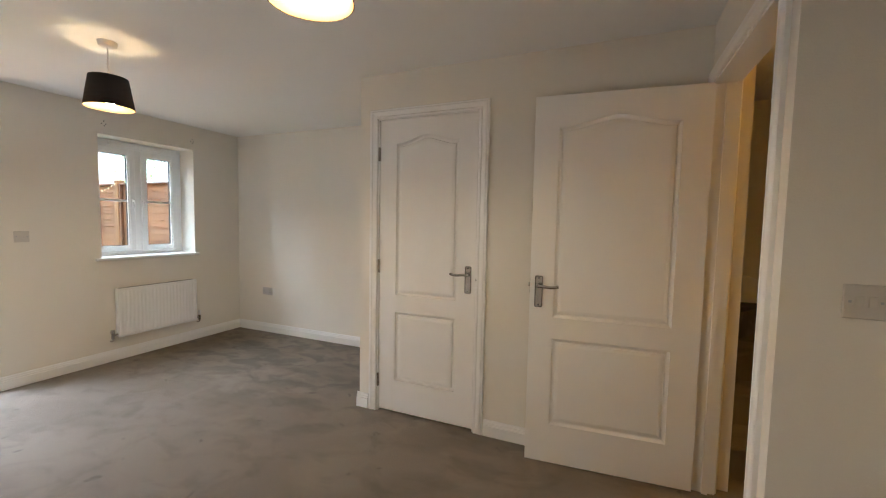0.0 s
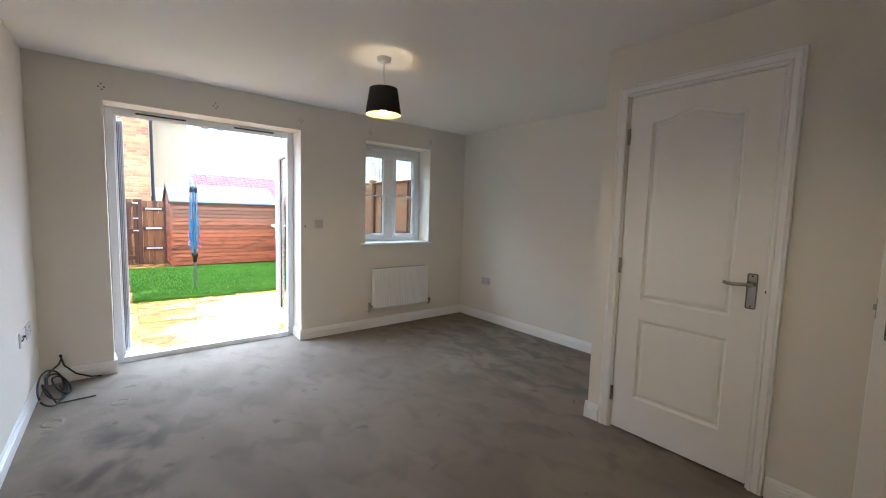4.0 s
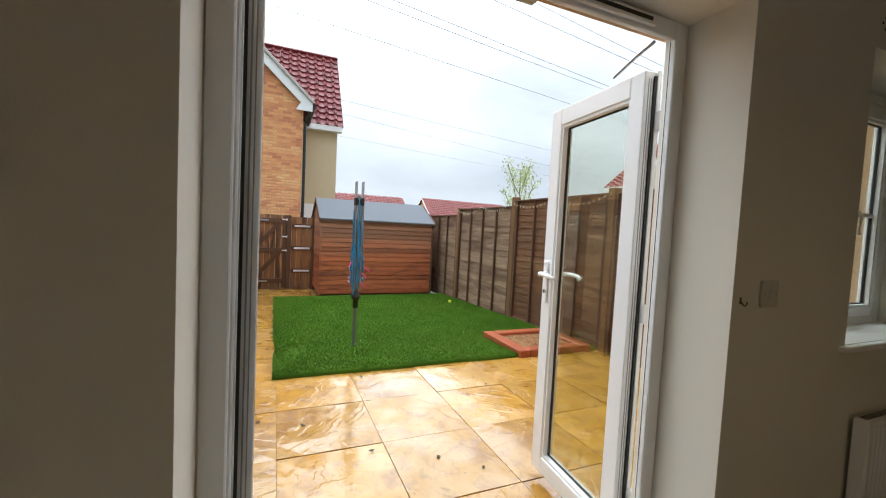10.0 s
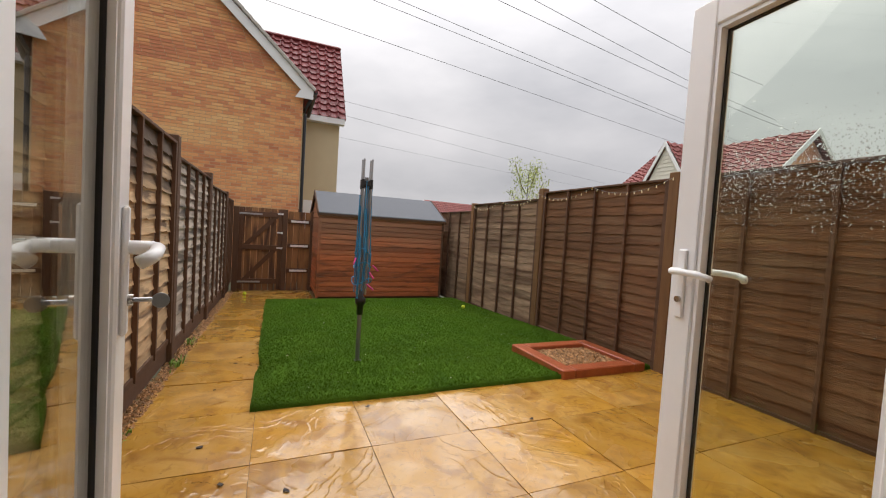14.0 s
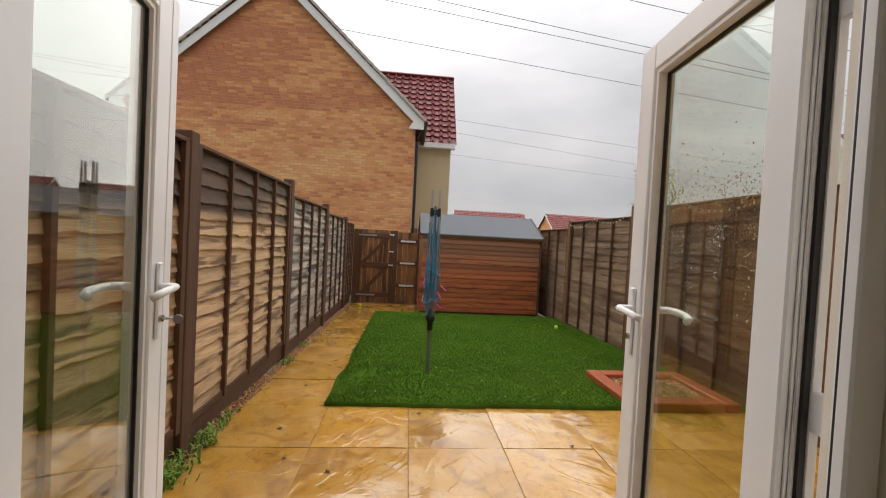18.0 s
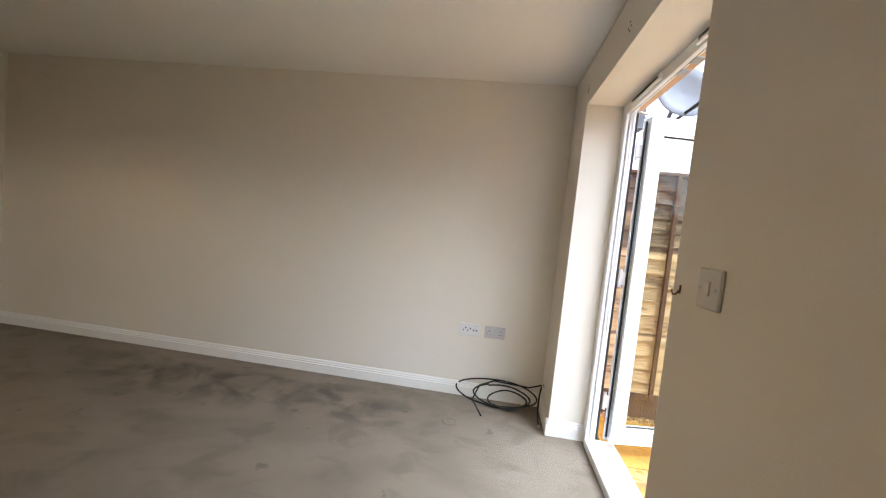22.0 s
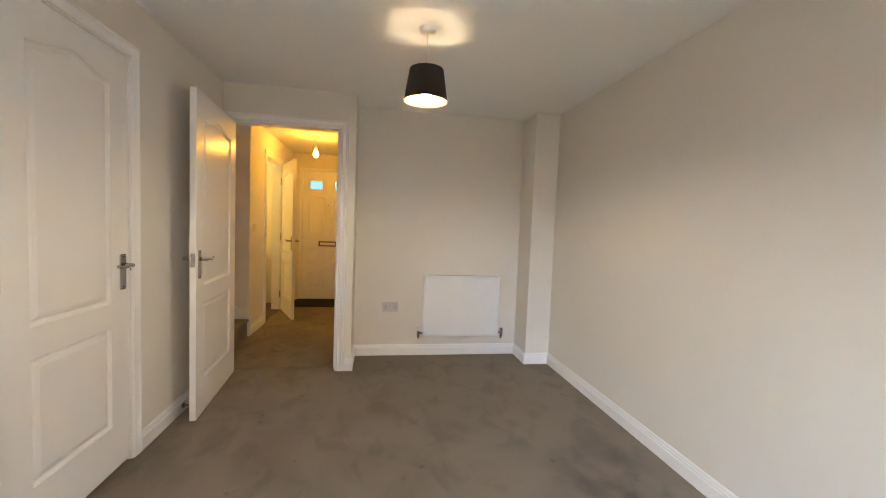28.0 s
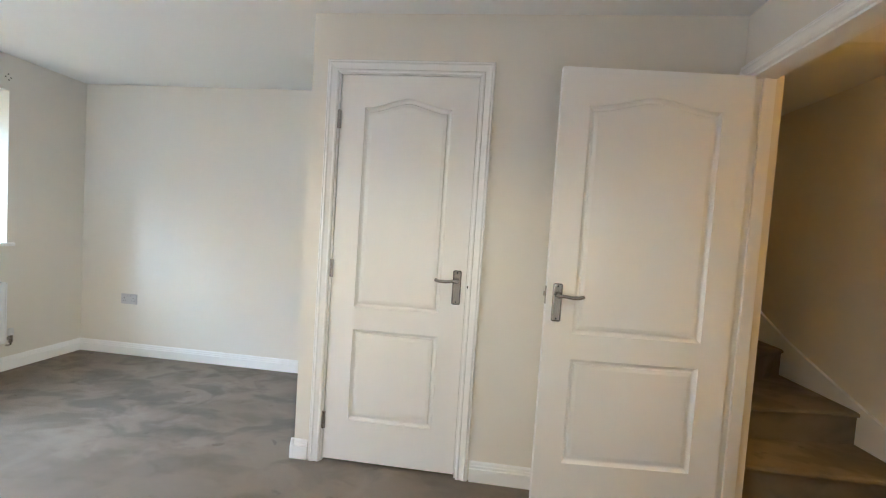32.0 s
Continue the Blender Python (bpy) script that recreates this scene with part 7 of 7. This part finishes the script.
def tiled(name, corner, along, up, n_along, n_up, mat, parent, label):
    """Interlocking roll tiles laid in courses over one slope, each course lapping the one below."""
    corner, along, up = Vector(corner), Vector(along), Vector(up)
    nrm = along.cross(up).normalized()
    if nrm.z < 0:
        nrm = -nrm
    verts, faces = [], []
    prof = [(0.0, 0.03), (0.16, 0.075), (0.34, 0.03), (0.42, 0.01), (0.92, 0.01), (1.0, 0.03)]
    for j in range(n_up):
        for i in range(n_along):
            k = len(verts)
            for v, lift in ((j / n_up, 0.05), ((j + 1.08) / n_up, 0.0)):
                for q, h in prof:
                    verts.append(tuple(corner + along * ((i + q * 0.985) / n_along) + up * min(1.0, v) + nrm * (h + lift)))
            for v in (j / n_up,):
                for q, h in prof:
                    verts.append(tuple(corner + along * ((i + q * 0.985) / n_along) + up * v + nrm * (-0.01)))
            for a in range(5):
                faces.append((k + a, k + a + 1, k + 6 + a + 1, k + 6 + a))
                faces.append((k + 12 + a, k + 12 + a + 1, k + a + 1, k + a))
    me = bpy.data.meshes.new(name)
    me.from_pydata(verts, [], faces)
    me.materials.append(mat)
    o = new(name, me)
    o.parent = parent
    return tagged(o, label, kind="stuff")


def tiled_parts(corner, along, up, n_along, n_up, mat, parent):
    """The same roll tiles, each an object on one shared mesh."""
    corner, along, up = Vector(corner), Vector(along), Vector(up)
    u, v = along.normalized(), up.normalized()
    nrm = u.cross(v)
    if nrm.z < 0:
        nrm = -nrm
    w, h = along.length / n_along, up.length / n_up
    bm = bmesh.new()
    rings = []
    for s, lift in ((0.0, -0.01), (0.0, 0.05), (1.08, 0.0)):
        rings.append([bm.verts.new(u * (q * 0.985 * w) + v * (s * h) + nrm * (lift + (c if lift >= 0 else 0.0))) for q, c in ((0.0, 0.03), (0.16, 0.075), (0.34, 0.03), (0.42, 0.01), (0.92, 0.01), (1.0, 0.03))])
    for a, b in zip(rings, rings[1:]):
        for k in range(5):
            bm.faces.new((a[k], a[k + 1], b[k + 1], b[k]))
    first = None
    for j in range(n_up):
        for i in range(n_along):
            m = Matrix.Translation(corner + u * (w * i) + v * (h * j))
            if first is None:
                first = part("roof_tile", bm, mat, parent)
                first.matrix_basis = m
            else:
                again("roof_tile", first, m, parent)


xm = (WX0 + WX1) / 2
tiled_parts((WX1 - HX + 0.22, 1.2, WE + dz - 0.08), (0, WY1 - HYC + 0.16 - 1.2, 0), (xm - WX1 - 0.22, 0, WR - WE + 0.08), 14, 13, M_TILEP, house)
tiled("roof_tiles", (WX0 - HX - 0.22, 1.2, WE + dz - 0.08), (0, WY1 - HYC + 0.16 - 1.2, 0), (xm - WX0 + 0.22, 0, WR - WE + 0.08), 14, 6, M_TILE, house, "red interlocking roof tiles")
part("ridge_tile", boxes((xm - HX - 0.12, 1.0, WR + dz - 0.02, xm - HX + 0.12, WY1 - HYC + 0.18, WR + dz + 0.09), bevel=0.05), M_TILE, house)

# ---- further houses and trees ----


def far_house(m, length, depth, eave, ridge, wallmat, label, rows=14, tiles=None, over=0.25):
    """Ridge along local x from 0 to length; gables at both ends."""
    h = thing("house", m, label, "house", "far houses")
    bm = bmesh.new()
    prism(bm, [(0, 0, 0), (0, depth, 0), (0, depth, eave), (0, depth / 2, ridge - 0.1), (0, 0, eave)], (length, 0, 0))
    part("wall", bm, wallmat, h)
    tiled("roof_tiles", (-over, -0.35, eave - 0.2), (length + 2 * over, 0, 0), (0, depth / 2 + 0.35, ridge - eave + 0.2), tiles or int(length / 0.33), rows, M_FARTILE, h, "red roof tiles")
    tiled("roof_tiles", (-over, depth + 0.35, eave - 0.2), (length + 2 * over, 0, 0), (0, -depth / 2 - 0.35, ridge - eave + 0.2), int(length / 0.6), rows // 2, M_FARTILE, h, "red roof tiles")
    for x in (-over - 0.03, length + over - 0.01):
        bm = bmesh.new()
        for s, y0 in ((1, -0.35), (-1, depth + 0.35)):
            prism(bm, [(x, y0, eave - 0.36), (x, depth / 2, ridge - 0.16), (x, depth / 2, ridge + 0.05), (x, y0, eave - 0.15)], (0.04, 0, 0))
        part("barge_board", bm, M_FASCIA, h, "white barge board")
    part("fascia", boxes((-over, -0.38, eave - 0.42, length + over, -0.34, eave - 0.16)), M_FASCIA, h)
    for i in range(int(length // 3)):
        w = part("window", boxes((1.0 + i * 3, -0.03, eave - 1.5, 2.2 + i * 3, 0.02, eave - 0.5)), M_FASCIA, h)
        part("pane", boxes((1.08 + i * 3, -0.04, eave - 1.42, 2.12 + i * 3, -0.03, eave - 0.58)), M_DISH, w)
    return h


far_house(pose(-40.0, 5.6, -3.3, 0, 0, 90) @ pose(0, 0, 0), 6.8, 7.0, 5.4, 7.6, M_BRICK, "brick house with a red tiled roof beyond the fence")
far_house(pose(-47.0, 17.9, -3.3, 0, 0, 96), 12.0, 7.0, 5.2, 8.3, M_BRICK, "brick house with a red tiled roof beyond the shed")
far_house(pose(-17.05, 14.85, -1.15), 5.6, 3.7, 4.89, 6.43, M_BRICKG, "brick house with a long red tiled roof beyond the fence", 13)
porch = far_house(pose(-13.43, 13.72, -1.08, 0, 0, 90), 2.75, 1.9, 4.14, 6.10, M_CLAD, "pale weatherboarded gable wing with a red tiled roof", 12, over=0.07)
for i in range(13):
    z = 4.16 + i * 0.145
    h = max(0.03, (6.0 - z - 0.145) / 1.96 * 0.95)
    if h > 0.05:
        bm = bmesh.new()
        prism(bm, [(-0.003, 0.95 - h, z + 0.143), (-0.022, 0.95 - h, z), (-0.022, 0.95 + h, z), (-0.003, 0.95 + h, z + 0.143)], (0.004, 0, 0))
        part("weatherboard", bm, M_CLAD, porch)


def tree(x, y, z, h, spread, n, label, bare=0.4):
    t = thing("tree", pose(x, y, z), label, "tree", "trees")
    bm = bmesh.new()
    rod(bm, (0, 0, 0), (0.05, 0.03, h * 0.6), 0.07, 0.04, seg=8)
    tips = []
    for k in range(9):
        a, z0 = k * 2.4, h * (0.35 + 0.05 * k)
        tip = Vector((spread * random.uniform(0.4, 1) * math.cos(a), spread * random.uniform(0.4, 1) * math.sin(a), z0 + h * random.uniform(0.22, 0.36)))
        tips.append((Vector((0.03, 0.02, z0)), tip))
        sweep(bm, [(0.03, 0.02, z0), Vector((0.03, 0.02, z0)).lerp(tip, 0.5) + Vector((0, 0, -0.04 * h)), tip], 0.018, 5)
    part("trunk", bm, M_BARK, t)
    verts, faces = [], []
    for i in range(n):
        a, b = random.choice(tips)
        c = a.lerp(b, random.uniform(bare, 1.1)) + Vector((random.gauss(0, 0.16), random.gauss(0, 0.16), random.gauss(0, 0.16))) * spread
        r = random.uniform(0.035, 0.075)
        q = Euler([random.uniform(0, 6) for _ in range(3)]).to_matrix()
        k = len(verts)
        verts += [tuple(c + q @ Vector(v) * r) for v in ((-1, 0, 0), (0, -0.5, 0.1), (1.1, 0, 0), (0, 0.5, 0.1))]
        faces.append((k, k + 1, k + 2, k + 3))
    me = bpy.data.meshes.new("crown")
    me.from_pydata(verts, [], faces)
    me.materials.append(M_LEAF)
    o = new("crown", me)
    o.parent = t
    return t


random.seed(14)
tree(-22.0, 12.9, -0.5, 5.55, 1.2, 1700, "young tree in fresh spring leaf behind the fence")
tree(-3.2, 11.5, -0.5, 5.0, 1.3, 900, "small leafy tree beyond the neighbouring garden")
for x, y, h in ((-52, 12.5, 6.5), (-54, 24, 6.0), (-50, 33, 6.5)):
    tree(x, y, -2.5, h, 2.2, 500, "distant tree among the houses")

# ---- overhead wires ----
wires = thing("power_lines", pose(-60, 45, 28), "overhead power lines crossing the sky", "power lines", kind="structure")
for x0, y0, x1, y1 in ((-58.6, -2.2, -76.4, 92.6), (-52.0, 9.4, -65.0, 83.9), (-50.5, 12.1, -63.4, 81.6), (-44.8, 22.0, -51.5, 64.8), (-42.8, 25.6, -49.2, 61.4), (-39.6, 31.2, -42.9, 53.2),
                       (-92.8, 12.2, -116.2, 113.6), (-103.9, 13.9, -130.4, 91.2), (-129.5, 16.8, -150.0, 91.1)):
    dx, dy = x1 - x0, y1 - y0
    bm = bmesh.new()
    pts = []
    for i in range(-8, 17):
        u = i / 8
        sag = 1.2 * ((u - 0.5) / 2) ** 2
        pts.append((x0 + dx * u + 60, y0 + dy * u - 45, sag * (2 if abs(u) > 1 else 1)))
    sweep(bm, pts, 0.038 if x0 > -80 else 0.032, 4)
    part("wire", bm, M_WIRE, wires)

# ---- bricks, last ----


def brick_box(l, d, h, r=0.006):
    bm = bmesh.new()
    box(bm, -d, 0, 0, 0, l, h, bevel=r)
    return bm


# gable wall: courses of 215 mm bricks; those lowest over the gate are single parts, the rest one mesh
C, L, J = 0.075, 0.225, 0.013
near, low_part, gable_part = [], ([], []), ([], [])
rows = int((HR - 0.4 + dz) / C)
for r in range(8, rows):
    z = r * C
    zw = z - dz
    half = (HY1 - HYC) - 0.003 if zw < HE else max(0.0, (HY1 - HYC) * (HR - 0.30 - zw) / (HR - 0.30 - HE))
    y = -half
    off = 0.1125 if r % 2 else 0.0
    first_len = L - off if off else L
    while y < half - 0.03:
        l = min(first_len, half - y)
        first_len = L
        yw = y + HYC
        if 1.35 < zw < 2.45 and -1.2 < yw < 0.9 and l > 0.2 and len(near) < 140:
            near.append((y, z))
        else:
            verts, faces = gable_part if zw > HE - 0.12 else low_part
            k = len(verts)
            e = 0.010 + random.uniform(-0.0015, 0.0015)
            a, b, c, d = y, y + l - J, z, z + C - J
            verts += [(e, a, c), (e, b, c), (e, b, d), (e, a, d), (-0.01, a, c), (-0.01, b, c), (-0.01, b, d), (-0.01, a, d)]
            faces += [(k, k + 1, k + 2, k + 3), (k, k + 4, k + 5, k + 1), (k + 3, k + 2, k + 6, k + 7), (k, k + 3, k + 7, k + 4), (k + 1, k + 5, k + 6, k + 2)]
        y += l
for (verts, faces), mt, words in ((low_part, M_BRICK, "buff and orange facing bricks"), (gable_part, M_BRICKG, "redder facing bricks of the gable")):
    me = bpy.data.meshes.new("brickwork")
    me.from_pydata(verts, [], faces)
    me.materials.append(mt)
    o = new("brickwork", me)
    o.parent = wall
    tagged(o, words, kind="stuff")
first = None
for y, z in near:
    m = pose(0.010, y, z)
    if first is None:
        first = part("brick", brick_box(L - J, 0.03, C - J, 0.004), M_BRICKP, wall)
        first.matrix_basis = m
    else:
        again("brick", first, m, wall)
# bricks round the garden door of this house
garden_wall = bpy.data.objects["wall_garden_front"]
first_a = first_b = None
for r in range(28):
    z = -0.02 + r * C
    for side, y in ((-1, PD[0] - 0.145), (1, PD[1] + 0.145)):
        l = L - J if r % 2 else L / 2 - J
        y0 = y - l if side < 0 else y
        m = pose(WOUT, y0, z)
        if l > 0.15:
            if first_a is None:
                first_a = part("brick", boxes((-0.006, 0, 0, 0.098, L - J, C - J), bevel=0.004), M_REDBRICK, garden_wall)
                first_a.matrix_basis = m
            else:
                again("brick", first_a, m, garden_wall)
        else:
            if first_b is None:
                first_b = part("brick", boxes((-0.006, 0, 0, 0.098, L / 2 - J, C - J), bevel=0.004), M_REDBRICK, garden_wall)
                first_b.matrix_basis = m
            else:
                again("brick", first_b, m, garden_wall)
